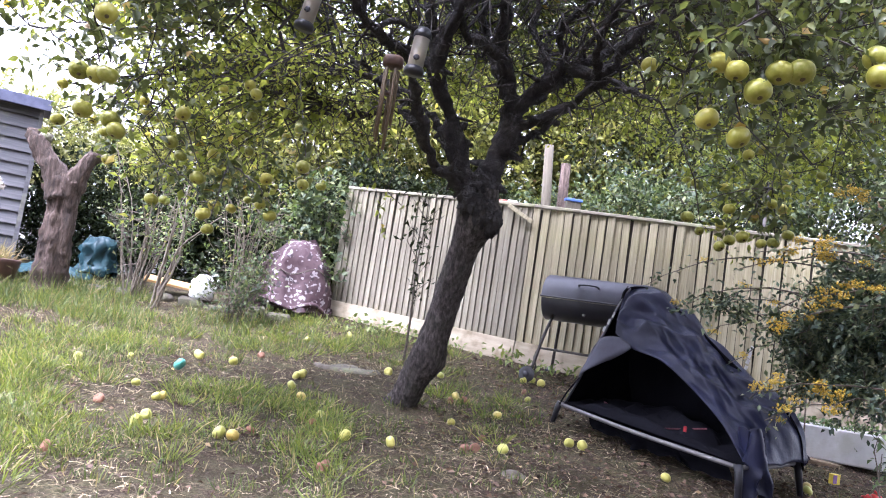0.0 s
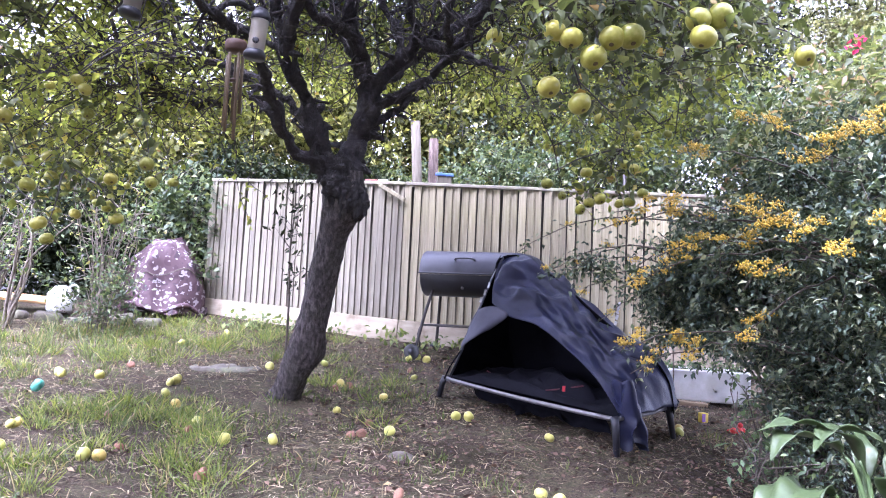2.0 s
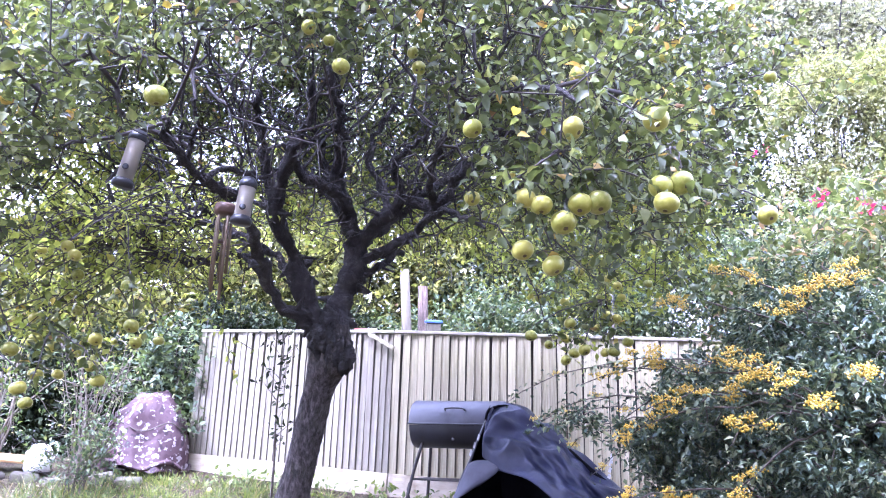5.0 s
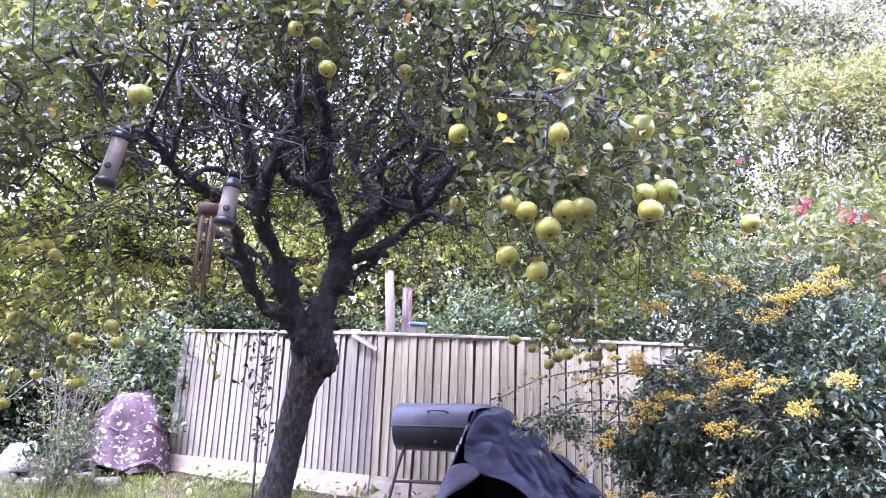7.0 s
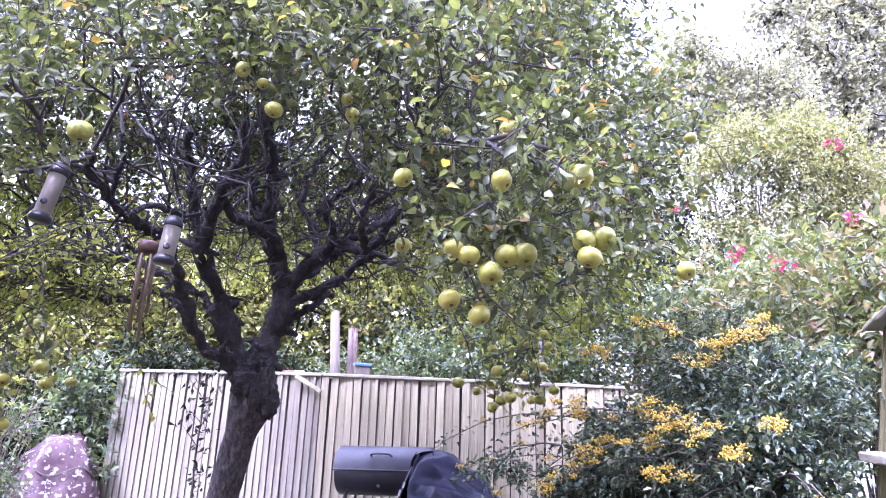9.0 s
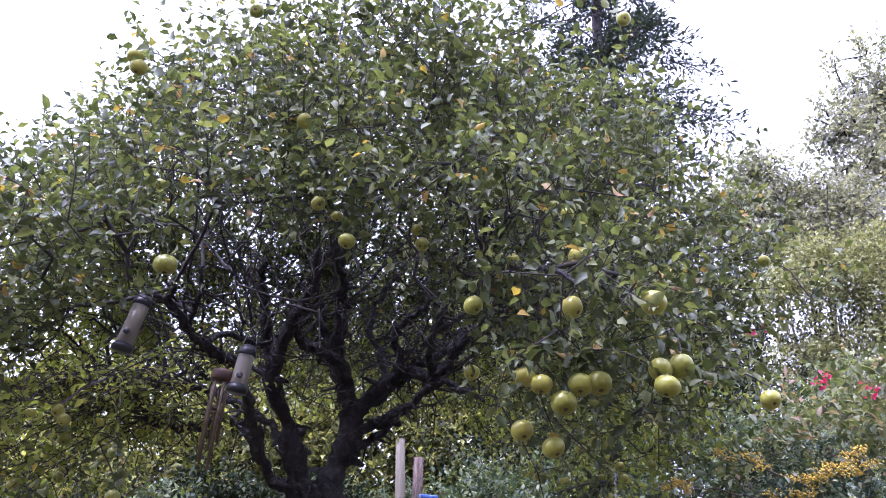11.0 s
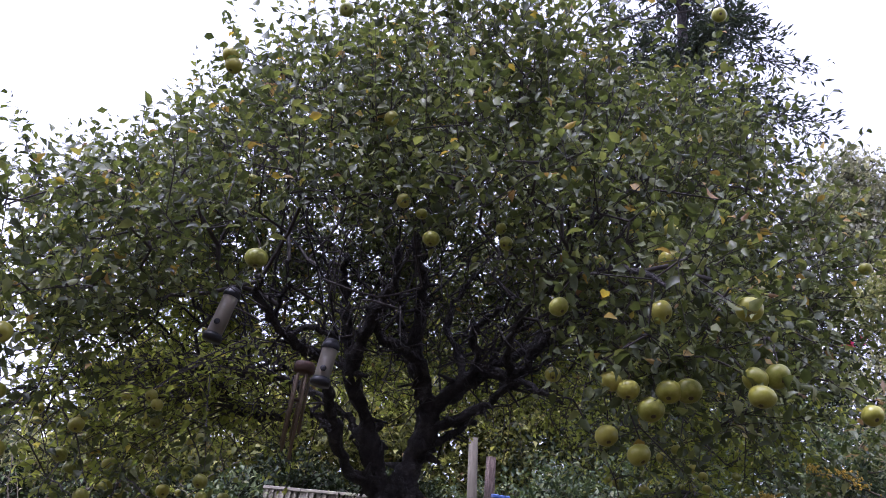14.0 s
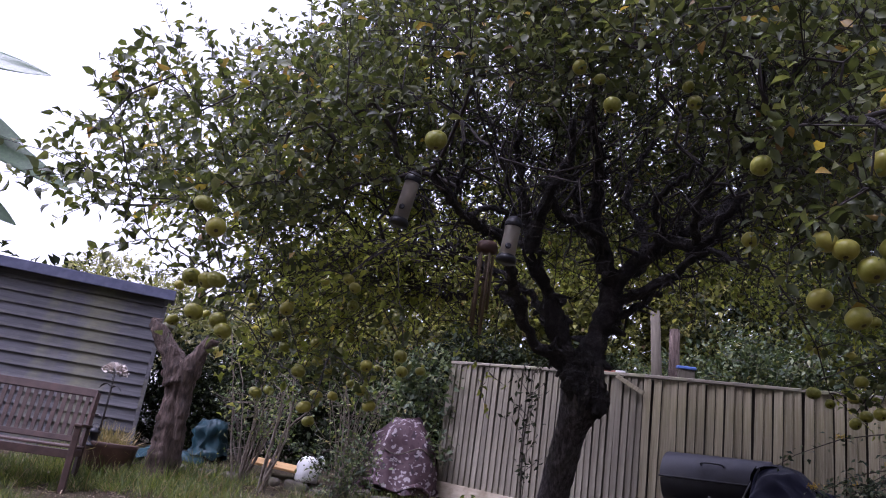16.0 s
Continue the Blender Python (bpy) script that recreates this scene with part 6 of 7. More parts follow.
def stump():
    x, y = -4.13, 7.66
    z = gz(x, y)
    s = thing("tree_stump", (x, y, z), "bare twisted tree stump with two sawn forks", "tree stump")
    t = smooth_line([(0, 0, -.15), (.02, -.02, .2), (.06, -.06, .6), (.08, -.1, .95), (.04, -.12, 1.15)], .03)
    k = np.linspace(0, 1, len(t))
    g = Geo().tube(t, .165 - .035 * k + .09 * np.exp(-(k / .12) ** 2) + .04 * np.exp(-((k - 1) / .12) ** 2), 28)
    for i, v in enumerate(g.v[0]):
        a = (i % 28) * 2 * math.pi / 28 + v[2] * 1.1
        c = t[min(i // 28, len(t) - 1)]
        g.v[0][i] = c + (v - c) * (1 + .16 * math.sin(3 * a) + .10 * math.sin(7 * a + 1) + .10 * noise.noise((a, v[2] * 3, 2)))
    part("trunk", lumpy(lumpy(g, .035, 5.0), .022, 15.0), M["stump"], s)
    for pts, r0, r1 in (([(.04, -.12, 1.0), (-.08, -.16, 1.28), (-.2, -.2, 1.46), (-.27, -.2, 1.56)], .14, .10), ([(.05, -.11, 1.02), (.17, -.14, 1.22), (.27, -.16, 1.4), (.33, -.16, 1.53)], .13, .075), ([(-.24, -.2, 1.5), (-.33, -.18, 1.60), (-.36, -.17, 1.66)], .07, .06)):
        line = smooth_line(pts, .03)
        g = Geo().tube(line, np.linspace(r0, r1, len(line)), 20)
        part("fork", lumpy(lumpy(g, .05, 6.0, 2.0), .022, 15.0), M["stump"], s, "sawn fork end")
    o = thing("stone", (x - .2, y - .2, z + 1.60), "small pale stone lying on the stump", "stone")
    part("body", lumpy(Geo().lathe([(0, -.06), (.06, -.05), (.08, 0), (.055, .04), (0, .05)], 12), .03, 9), M["stone"], o)
    return s


stump()


def shed():
    a, b = np.array((-8.24, 6.82)), np.array((-5.06, 8.555))
    d = b - a
    L = float(np.linalg.norm(d))
    s = thing("shed", (*a, 0), "long timber shed with weathered horizontal boards and felt roof", "shed")
    s.rotation_euler[2] = math.atan2(d[1], d[0])
    z0, z1 = 0.55, 2.72
    part("wall_core", Geo().box((L, 2.4, z1 - z0 + .35), bevel=.0), M["fence_grey"], s, at=pose(L / 2, 1.245, (z0 + z1) / 2 - .17), smooth=False)
    n = 15
    h = (z1 - z0) / n
    g = Geo()
    v = [(-L / 2, 0, 0), (L / 2, 0, 0), (L / 2, -.006, h), (-L / 2, -.006, h), (-L / 2, -.042, 0), (L / 2, -.042, 0)]
    g.add(v, [(4, 5, 2, 3), (0, 1, 5, 4)[::-1], (0, 4, 3), (1, 2, 5), (0, 3, 2, 1)])
    me = g.mesh("board", M["shiplap"], False)
    for i in range(n):
        part("board", me, None, s, at=pose(L / 2, .04, z0 + i * h, 0, rng.uniform(-.12, .12), 0))
    gv = Geo()
    v2 = [(0, -1.2, 0), (0, 1.2, 0), (.006, 1.2, h), (.006, -1.2, h), (.028, -1.2, 0), (.028, 1.2, 0)]
    gv.add(v2, [(4, 5, 2, 3), (0, 4, 5, 1), (0, 3, 4), (1, 5, 2)])
    me2 = gv.mesh("board", M["shiplap"], False)
    for i in range(n):
        part("board", me2, None, s, at=pose(L + .002, 1.245, z0 + i * h))
    part("corner_trim", Geo().box((.05, .05, z1 - z0), bevel=.004), M["shiplap"], s, at=pose(L + .02, .02, (z0 + z1) / 2), smooth=False)
    part("roof", Geo().box((L + .22, 2.75, .05), bevel=.006), M["felt"], s, "blue-grey felt roof", at=pose(L / 2, 1.2, z1 + .19, 6), smooth=False)
    part("fascia", Geo().box((L + .22, .028, .13), bevel=.004), M["felt"], s, "blue-grey felt edge", at=pose(L / 2, -.165, z1 + .005), smooth=False)
    return s


shed()


def bench():
    x, y = -5.16, 6.50
    z = gz(x, y) + .0
    b = thing("garden_bench", (x, y, z), "dark-stained wooden garden bench with slatted back by the shed", "bench")
    b.rotation_euler[2] = radians(24)
    L, D = 1.3, .50
    for sx in (-1, 1):
        part("back_leg", Geo().tube([(sx * L / 2, D / 2, 0), (sx * L / 2, D / 2, .42), (sx * L / 2, D / 2 + .12, .98)], .032, 4), M["teak"], b, smooth=False)
        part("front_leg", Geo().box((.06, .06, .62), bevel=.005), M["teak"], b, at=pose(sx * L / 2, -D / 2, .31), smooth=False)
        part("armrest", Geo().box((.075, D + .14, .03), bevel=.006), M["teak"], b, at=pose(sx * L / 2, .02, .635), smooth=False)
        part("side_rail", Geo().box((.035, D, .07), bevel=.004), M["teak"], b, at=pose(sx * L / 2, 0, .37), smooth=False)
    for zz, yy, hh in ((.97, D / 2 + .118, .085), (.49, D / 2 + .017, .06)):
        part("back_rail", Geo().box((L, .03, hh), bevel=.005), M["teak"], b, at=pose(0, yy, zz, -12), smooth=False)
    n = 17
    for i in range(n):
        xx = (i + .5) / n * (L - .08) - (L - .08) / 2
        part("back_slat", Geo().box((.042, .016, .42), bevel=.003), M["teak"], b, at=pose(xx, D / 2 + .068, .725, -12), smooth=False)
    for i in range(7):
        part("seat_slat", Geo().box((L + .04, .055, .022), bevel=.004), M["teak"], b, at=pose(0, -D / 2 + .03 + i * .072, .425), smooth=False)
    part("front_rail", Geo().box((L, .03, .08), bevel=.004), M["teak"], b, at=pose(0, -D / 2, .36), smooth=False)
    return b


bench()
# round pot with grass, seed-head ornament and black lantern
pot = thing("plant_pot", (-4.66, 7.50, gz(-4.66, 7.5)), "brown round pot with dry grass and a seed head", "plant pot")
part("pot", Geo().lathe([(0, 0), (.22, 0), (.24, .02), (.28, .26), (.295, .30), (.28, .31), (.26, .27), (0, .26)], 28), M["terracotta"], pot)
n = 420
a_ = rng.uniform(0, 6.283, n)
p_ = np.stack([np.cos(a_) * rng.uniform(0, .25, n), np.sin(a_) * rng.uniform(0, .25, n), np.full(n, .26)], 1)
M["straw"] = leaf_material("dry_grass", [(0, (0.16, 0.17, 0.06)), (0.6, (0.30, 0.27, 0.12)), (1, (0.42, 0.36, 0.2))], .7, .3)
tagged(part("grass", leaf_mesh("grass", BLADE, p_, unit(rng.normal(size=(n, 3)) * .7 + (0, 0, .8)), unit(rng.normal(size=(n, 3))), rng.uniform(.12, .34, n), M["straw"], .5), None, pot), kind="stuff")
orn = thing("garden_ornament", (-4.80, 7.44, gz(-4.8, 7.44) + .26), "dark metal stake with a pale globe seed head", "ornament")
part("stake", Geo().tube([(0, 0, -.2), (.01, 0, .5), (0, 0, .80)], .011, 8), M["rust_frame"], orn)
for k, (zz, s_) in enumerate(((.62, 1), (.64, -1), (.30, -1), (.28, 1))):
    part("metal_leaf", broad_leaf([(0, 0, zz), (s_ * .05, 0, zz + .03), (s_ * .1, 0, zz + .01), (s_ * .14, 0, zz - .03)], .05), M["rust_frame"], orn)
n = 160
u_ = unit(rng.normal(size=(n, 3)))
u_[:, 2] = np.abs(u_[:, 2]) * .8 - .1
M["seed_head"] = surface("bleached_petals", [(0.3, (0.42, 0.36, 0.32)), (0.7, (0.66, 0.60, 0.55))], 30, .8, .2)
tagged(part("seed_head", leaf_mesh("seed_head", LEAF_PLAIN, u_ * .10 + (0, 0, .80), u_ + rng.normal(size=(n, 3)) * .3, unit(rng.normal(size=(n, 3))), .06, M["seed_head"], 1.2), None, orn, "bleached papery florets"), kind="stuff")
lan = thing("lantern", (-4.74, 7.26, gz(-4.74, 7.26) + .30), "small black garden lantern standing in the pot", "lantern")
part("body", Geo().lathe([(0, 0), (.06, 0), (.06, .015), (.05, .02), (.05, .13), (.06, .135), (.065, .15), (.02, .19), (0, .19)], 14), M["black_paint"], lan)
part("ring", Geo().tube(smooth_line([(-.04, 0, .17), (-.035, 0, .22), (0, 0, .24), (.035, 0, .22), (.04, 0, .17)], .02), .004, 6), M["black_paint"], lan)


def draped(name, loc, profile, mat, label, category, amount=.05, scale=5.0, seed=0.0, sides=44, squash=(1, 1)):
    """A cover draped over something: a turned form, folded and lumped."""
    o = thing(name, loc, label, category)
    g = Geo().lathe(profile, sides)
    v = g.v[0]
    n = len(profile)
    for i in range(n):
        for j in range(sides):
            w = v[i * sides + j]
            fold = 1 + .07 * math.sin(j * 2 * math.pi / sides * 9 + 2 * noise.noise((j * .2, i * .2, seed))) * (1 - i / n)
            v[i * sides + j] = np.array((w[0] * fold * squash[0], w[1] * fold * squash[1], w[2]))
    part("cover", lumpy(lumpy(g, amount, scale, seed), amount * .3, scale * 3, seed), mat, o)
    return o


def camo_material():
    m, nt, b = material("plum_camouflage_cloth")
    f1, f2 = noise_out(nt, 19, 2.5, rough=.55), noise_out(nt, 10.0, 1.0, stretch=(1.3, 1.3, 1), rough=.4)
    base = ramp(nt, f2, [(0.40, (0.045, 0.019, 0.025)), (0.46, (0.062, 0.032, 0.038)), (0.60, (0.062, 0.032, 0.038)), (0.66, (0.026, 0.013, 0.018))])
    col = mixed(nt, ramp(nt, f1, [(0.58, (0, 0, 0)), (0.60, (1, 1, 1))]), base, (0.28, 0.245, 0.255))
    nt.links.new(col, b.inputs["Base Color"])
    b.inputs["Roughness"].default_value = .75
    bumped(nt, b, noise_out(nt, 14, 5), .4, .02)
    return m


M["camo"] = camo_material()
draped("covered_heap", (-1.66, 8.50, gz(-1.66, 8.5) - .02), [(.50, 0), (.47, .12), (.44, .3), (.41, .48), (.38, .6), (.30, .72), (.16, .80), (0, .82)], M["camo"], "heap under a plum and white camouflage cover", "garden cover", .12, 3.2, 1.0, squash=(.95, .8))
heap = bpy.data.objects["covered_heap"]
ring = [(math.cos(a) * .47, math.sin(a) * .40, .06 + .03 * math.sin(a * 5)) for a in np.linspace(0, 6.2832, 60)]
part("hem", lumpy(Geo().tube(ring, .022, 7, lump=.3), .05, 3.2, 1.0), M["camo"], heap, "gathered hem of the cover")
part("tie_cord", lumpy(Geo().tube([(x * .86, y * .86, z + .42) for x, y, z in ring], .007, 6), .05, 3.2, 1.0), M["dark_stem"], heap, "thin dark tie cord")
draped("tarpaulin_heap", (-4.08, 8.66, gz(-4.08, 8.66)), [(.22, 0), (.23, .06), (.19, .13), (.20, .2), (.17, .27), (.19, .34), (.16, .41), (.12, .47), (.05, .5), (0, .5)], M["tarp"], "crumpled teal tarpaulin heap in the shade", "tarpaulin", .10, 8, 2.0)
draped("tarpaulin_heap", (-4.42, 8.40, gz(-4.42, 8.4)), [(.42, 0), (.38, .05), (.25, .1), (.1, .13), (0, .13)], M["tarp"], "flat crumpled dark blue tarpaulin on the ground", "tarpaulin", .05, 9, 4.0)
ob = new("pine_board", Geo().box((.72, .24, .03), bevel=.004).mesh("pine_board", M["board"], False))
ob.matrix_world = pose(-2.98, 8.34, gz(-2.98, 8.34) + .13, 14, 4, 12)
tagged(ob, "orange pine board leaning on the stone edging", "board")
wb = thing("watering_can", (-2.66, 8.26, gz(-2.66, 8.26) + .02), "small white enamel can lying in the bed", "can")
part("body", lumpy(Geo().lathe([(0, 0), (.12, 0), (.135, .03), (.125, .2), (.09, .26), (.05, .28), (0, .28)], 22), .012, 7), M["white_enamel"], wb)
part("handle", Geo().tube(smooth_line([(.06, 0, .26), (.14, 0, .30), (.17, 0, .22), (.13, 0, .1)], .03), .012, 8), M["white_enamel"], wb)
for k in range(9):
    x, y = -4.4 + k * .34 + rng.uniform(-.04, .04), 8.02 + rng.uniform(-.05, .05)
    s = thing("edging_stone", (x, y, gz(x, y)), "rough grey edging stone along the bed", "stone", "bed edging stones")
    part("stone", lumpy(Geo().box((.26, .17, .13), bevel=.03), .05, 7, k), M["stone"], s, at=pose(0, 0, .0, rng.uniform(-8, 8), rng.uniform(-8, 8), rng.uniform(-25, 25)))
for (x, y, sx, sy, yaw) in ((-.70, 6.46, .62, .30, -8), (.58, 4.16, .26, .15, 20), (2.62, 2.95, .2, .14, 0)):
    s = thing("flat_stone", (x, y, gz(x, y)), "flat worn stone half sunk in the lawn", "stone", "flat stones in the lawn")
    part("stone", lumpy(Geo().lathe([(0, -.06), (.5, -.06), (.52, -.01), (.47, .006), (.35, .012), (.2, .012), (0, .012)], 26, Matrix.Diagonal((sx, sy, 1, 1))), .03, 9, x), M["stone"], s, at=pose(0, 0, 0.005, 3, 0, yaw))
g_ = thing("bottle", (-1.92, 5.55, gz(-1.92, 5.55)), "small turquoise plastic bottle lying in the grass", "bottle")
M["turquoise"] = surface("turquoise_plastic", [(0.3, (0.08, 0.36, 0.30)), (0.7, (0.14, 0.48, 0.40))], 20, .4, .1)
part("body", Geo().lathe([(0, 0), (.034, 0), (.036, .01), (.036, .1), (.014, .13), (.014, .15), (0, .15)], 14), M["turquoise"], g_, at=pose(0, 0, .04, 70, 0, 30))

# posts behind the fence
M["red_batten"] = surface("faded_red_paint", [(0.3, (0.20, 0.05, 0.035)), (0.7, (0.32, 0.10, 0.07))], 20, .7, .2)
M["post_wood"] = surface("pale_old_post", [(0.3, (0.055, 0.046, 0.031)), (0.7, (0.115, 0.097, 0.068))], 6, .85, .4, stretch=(4, 4, .5))
for x, y, h, r, lean in ((1.27, 8.38, 3.2, .065, -4.5), (1.42, 8.60, 3.05, .07, -2)):
    o = thing("wooden_post", (x, y, gz(x, y)), "pale rough wooden post behind the fence" if r < .068 else "bare brown trunk used as a post behind the fence", "post", "posts behind the fence")
    part("post", lumpy(Geo().tube([(0, 0, -.2), (0, 0, h * .5), (0, 0, h - gz(x, y))], [r, r * .95, r * .85], 10), .006, 4, x), M["post_wood" if r < .068 else "stump"], o, at=pose(0, 0, 0, 0, lean, 0))
M["blue_box"] = surface("blue_plastic", [(0.3, (0.05, 0.10, 0.28)), (0.7, (0.09, 0.16, 0.4))], 9, .45, .05)
o = thing("nest_box", (1.44, 8.30, 2.46), "small weathered box with blue lid fixed to the post", "box")
part("box", Geo().box((.17, .12, .16), bevel=.006), M["post_wood"], o, at=pose(0, 0, 0), smooth=False)
part("lid", Geo().box((.2, .15, .035), bevel=.006), M["blue_box"], o, "blue lid", at=pose(0, 0, .1, 8), smooth=False)
o = thing("metal_pole", (3.26, 7.25, gz(3.26, 7.25)), "thin dark pole standing behind the fence", "pole")
part("pole", Geo().tube([(0, 0, -.1), (0, 0, 1.2), (0, 0, 2.35)], .020, 10), M["rust_frame"], o)
# snapped brace lying against the fence top
o = new("broken_brace", Geo().box((.34, .03, .045), bevel=.004).mesh("broken_brace", M["fence_wood"], False))
o.matrix_world = pose(0.78, 7.74, 2.215, 0, 29, -20)
tagged(o, "short snapped timber brace hanging at the fence top", "timber")

o = thing("batten", (0.62, 7.86, 2.352), "short red and white painted batten lying on the fence cap", "batten")
o.rotation_euler[2] = radians(-22)
part("wood", Geo().box((.15, .04, .022), bevel=.003), M["red_batten"], o, at=pose(-.06, 0, 0, 0, 2, 0), smooth=False)
part("wood", Geo().box((.10, .04, .022), bevel=.003), M["white_enamel"], o, "white painted end", at=pose(.07, 0, .0, 0, 2, 0), smooth=False)
n = 420
x_ = rng.uniform(-1.5, 1.6, n)
k_ = rng.uniform(0, 1, n) ** 1.6
y_ = np.where(x_ < .93, 8.55 - (x_ + 1.23) * .403, 7.7 - (x_ - .93) * .32) - .06 - .45 * k_
p_ = np.column_stack([x_, y_, ground_z(x_, y_) + .02 + rng.uniform(0, .12, n) * (1 - k_ * .6)])
p_ = p_[np.array([noise.noise((x * 2.2, y * 2.2, 30.0)) for x, y in p_[:, :2]]) > -.08]
n = len(p_)
M["foot_weed"] = leaf_material("fence_foot_weeds", [(0, (0.06, 0.10, 0.03)), (0.6, (0.13, 0.19, 0.055)), (1, (0.22, 0.28, 0.09))], .5, .35)
tagged(new("weeds", leaf_mesh("weeds", LEAF_FINE, p_, unit(rng.normal(size=(n, 3)) + (0, 0, .35)), unit(rng.normal(size=(n, 3)) * .4 + (0, 0, 1)), rng.uniform(.04, .085, n), M["foot_weed"])), "broad green weeds along the foot of the fence", "weeds", kind="stuff")

# ---------------------------------------------------------------- bare-stemmed shrubs, sapling and climbers
M["rose_leaf"] = leaf_material("mottled_shrub_leaf", [(0, (0.05, 0.09, 0.03)), (0.6, (0.10, 0.16, 0.05)), (0.9, (0.2, 0.26, 0.08)), (1, (0.30, 0.28, 0.12))], .4, .35)


def cane_shrub(name, base, canes, height, spread, label, mat="stem", leaves=500, leaf=.05, leaf_mat="rose_leaf", r=.014, lean=(0, 0)):
    base = np.array((*base, gz(*base)))
    s = thing(name, base, label, "shrub")
    pos = []
    for k in range(canes):
        a = rng.uniform(0, 6.283)
        e = np.array((math.cos(a) * spread + lean[0], math.sin(a) * spread * .6 + lean[1], height)) * rng.uniform(.6, 1.1)
        m_ = e * .5 + np.array((rng.normal() * .07, rng.normal() * .05, .08))
        line = smooth_line([(math.cos(a) * .05, math.sin(a) * .05, -.05), m_, e], .08)
        line += np.cumsum(rng.normal(size=line.shape) * .006, 0)
        cane = part("stem", Geo().tube(line, np.linspace(r * rng.uniform(.6, 1.3), r * .3, len(line)), 6, cap=False), M[mat], s)
        for _ in range(4):
            i = rng.integers(len(line) // 3, len(line))
            d = unit(rng.normal(size=3) + (0, 0, .6)) * rng.uniform(.15, .4)
            tw = line[i] + np.outer(np.linspace(0, 1, 5), d)
            part("twig", Geo().tube(tw + rng.normal(size=tw.shape) * .008, np.linspace(.005, .002, 5), 4, cap=False), M[mat], cane)
            pos += [tw[j] for j in range(1, 5)]
        pos += [line[j] for j in range(len(line) // 2, len(line), 2)]
    pos = np.array(pos)
    p = pos[rng.integers(0, len(pos), leaves)] + rng.normal(size=(leaves, 3)) * .05
    me = leaf_mesh("leaves", LEAF_PLAIN, p, unit(rng.normal(size=(leaves, 3)) + (0, 0, -.1)), unit(rng.normal(size=(leaves, 3)) * .5 + (0, 0, 1)), rng.uniform(.6, 1.3, leaves) * leaf, M[leaf_mat])
    tagged(part("leaves", me, None, s), kind="stuff")
    return s


cane_shrub("rose_bush", (-3.34, 7.95), 11, 1.55, .5, "old rose bush with bare brown stems and few leaves", "stem", 420, .05, r=.012)
cane_shrub("rose_bush", (-2.98, 7.72), 6, 1.5, .55, "leaning bush with pale forked grey stems", "stem", 260, .05, r=.016, lean=(.35, -.1))
cane_shrub("cane_shrub", (-2.25, 8.25), 26, 1.5, .45, "thicket of pale upright canes with small leaves", "stem", 520, .055, r=.008)
cane_shrub("small_shrub", (-2.10, 7.55), 12, .55, .34, "low dark leafy shrub at the lawn edge", "dark_stem", 900, .055, "hedge_leaf", r=.007)
cane_shrub("small_shrub", (-3.5, 8.5), 14, 1.1, .7, "leggy green shrub in the shaded bed", "dark_stem", 300, .06, "hedge_leaf", r=.008)
cane_shrub("small_shrub", (2.45, 3.15), 12, .42, .3, "low scrambling weeds under the firethorn", "dark_stem", 420, .04, "weed_leaf", r=.005)


def sapling():
    b = np.array((-.22, 7.0, gz(-.22, 7.0)))
    s = thing("sapling", b, "thin young sapling with sparse dark leaves by the fence", "sapling")
    line = smooth_line([(0, 0, -.05), (.0, -.03, .5), (-.02, -.07, .95), (.0, -.1, 1.35), (.0, -.12, 1.68)], .06)
    part("stem", Geo().tube(line, np.linspace(.014, .005, len(line)), 7), M["dark_stem"], s)
    pos = []
    for k in range(13):
        i = int(len(line) * rng.uniform(.45, 1.0)) - 1
        d = unit(np.array((rng.choice((-1, 1)) * rng.uniform(.2, 1), rng.normal() * .4, .8))) * rng.uniform(.12, .38)
        tw = line[i] + np.outer(np.linspace(0, 1, 5), d)
        part("twig", Geo().tube(tw, np.linspace(.005, .002, 5), 4), M["dark_stem"], s)
        pos += list(tw[2:]) + [line[i]] * 3
    pos = np.array(pos)
    n = 130
    p = pos[rng.integers(0, len(pos), n)] + rng.normal(size=(n, 3)) * .035
    tagged(part("leaves", leaf_mesh("leaves", LEAF_PLAIN, p, unit(rng.normal(size=(n, 3)) + (0, 0, -.5)), unit(rng.normal(size=(n, 3))), rng.uniform(.04, .085, n), M["dark_leaf"], .8), None, s), kind="stuff")


sapling()
# climber over the left end of the fence
shrub("climber", "leafy climber spilling over the end of the fence", (-1.55, 8.75, gz(-1.55, 8.75)), [(-1.45, 8.7, 2.2, .5, .25, .3), (-1.7, 8.75, 1.85, .45, .25, .4), (-1.25, 8.5, 1.55, .16, .1, .45), (-1.75, 8.9, 1.3, .4, .2, .4)], 230, .085, "hedge_leaf", per=9, spread=.09, stems=12)

# ---------------------------------------------------------------- berries and flowers
M["berry"] = surface("orange_berry", [(0.3, (0.38, 0.24, 0.014)), (0.7, (0.50, 0.36, 0.04))], 60, .35, .05)
oct_v = np.array([(1, 0, 0), (-1, 0, 0), (0, 1, 0), (0, -1, 0), (0, 0, 1), (0, 0, -1)], float)
oct_f = np.array([(0, 2, 4), (2, 1, 4), (1, 3, 4), (3, 0, 4), (2, 0, 5), (1, 2, 5), (3, 1, 5), (0, 3, 5)])
pb = np.array(pyracantha.location)
heart = np.array([(2.72, 3.3, 1.1), (2.62, 2.85, 1.2), (2.8, 3.3, 1.65), (2.7, 2.8, 1.5), (2.7, 3.1, .7)])
spray_at, spray_way = [], []
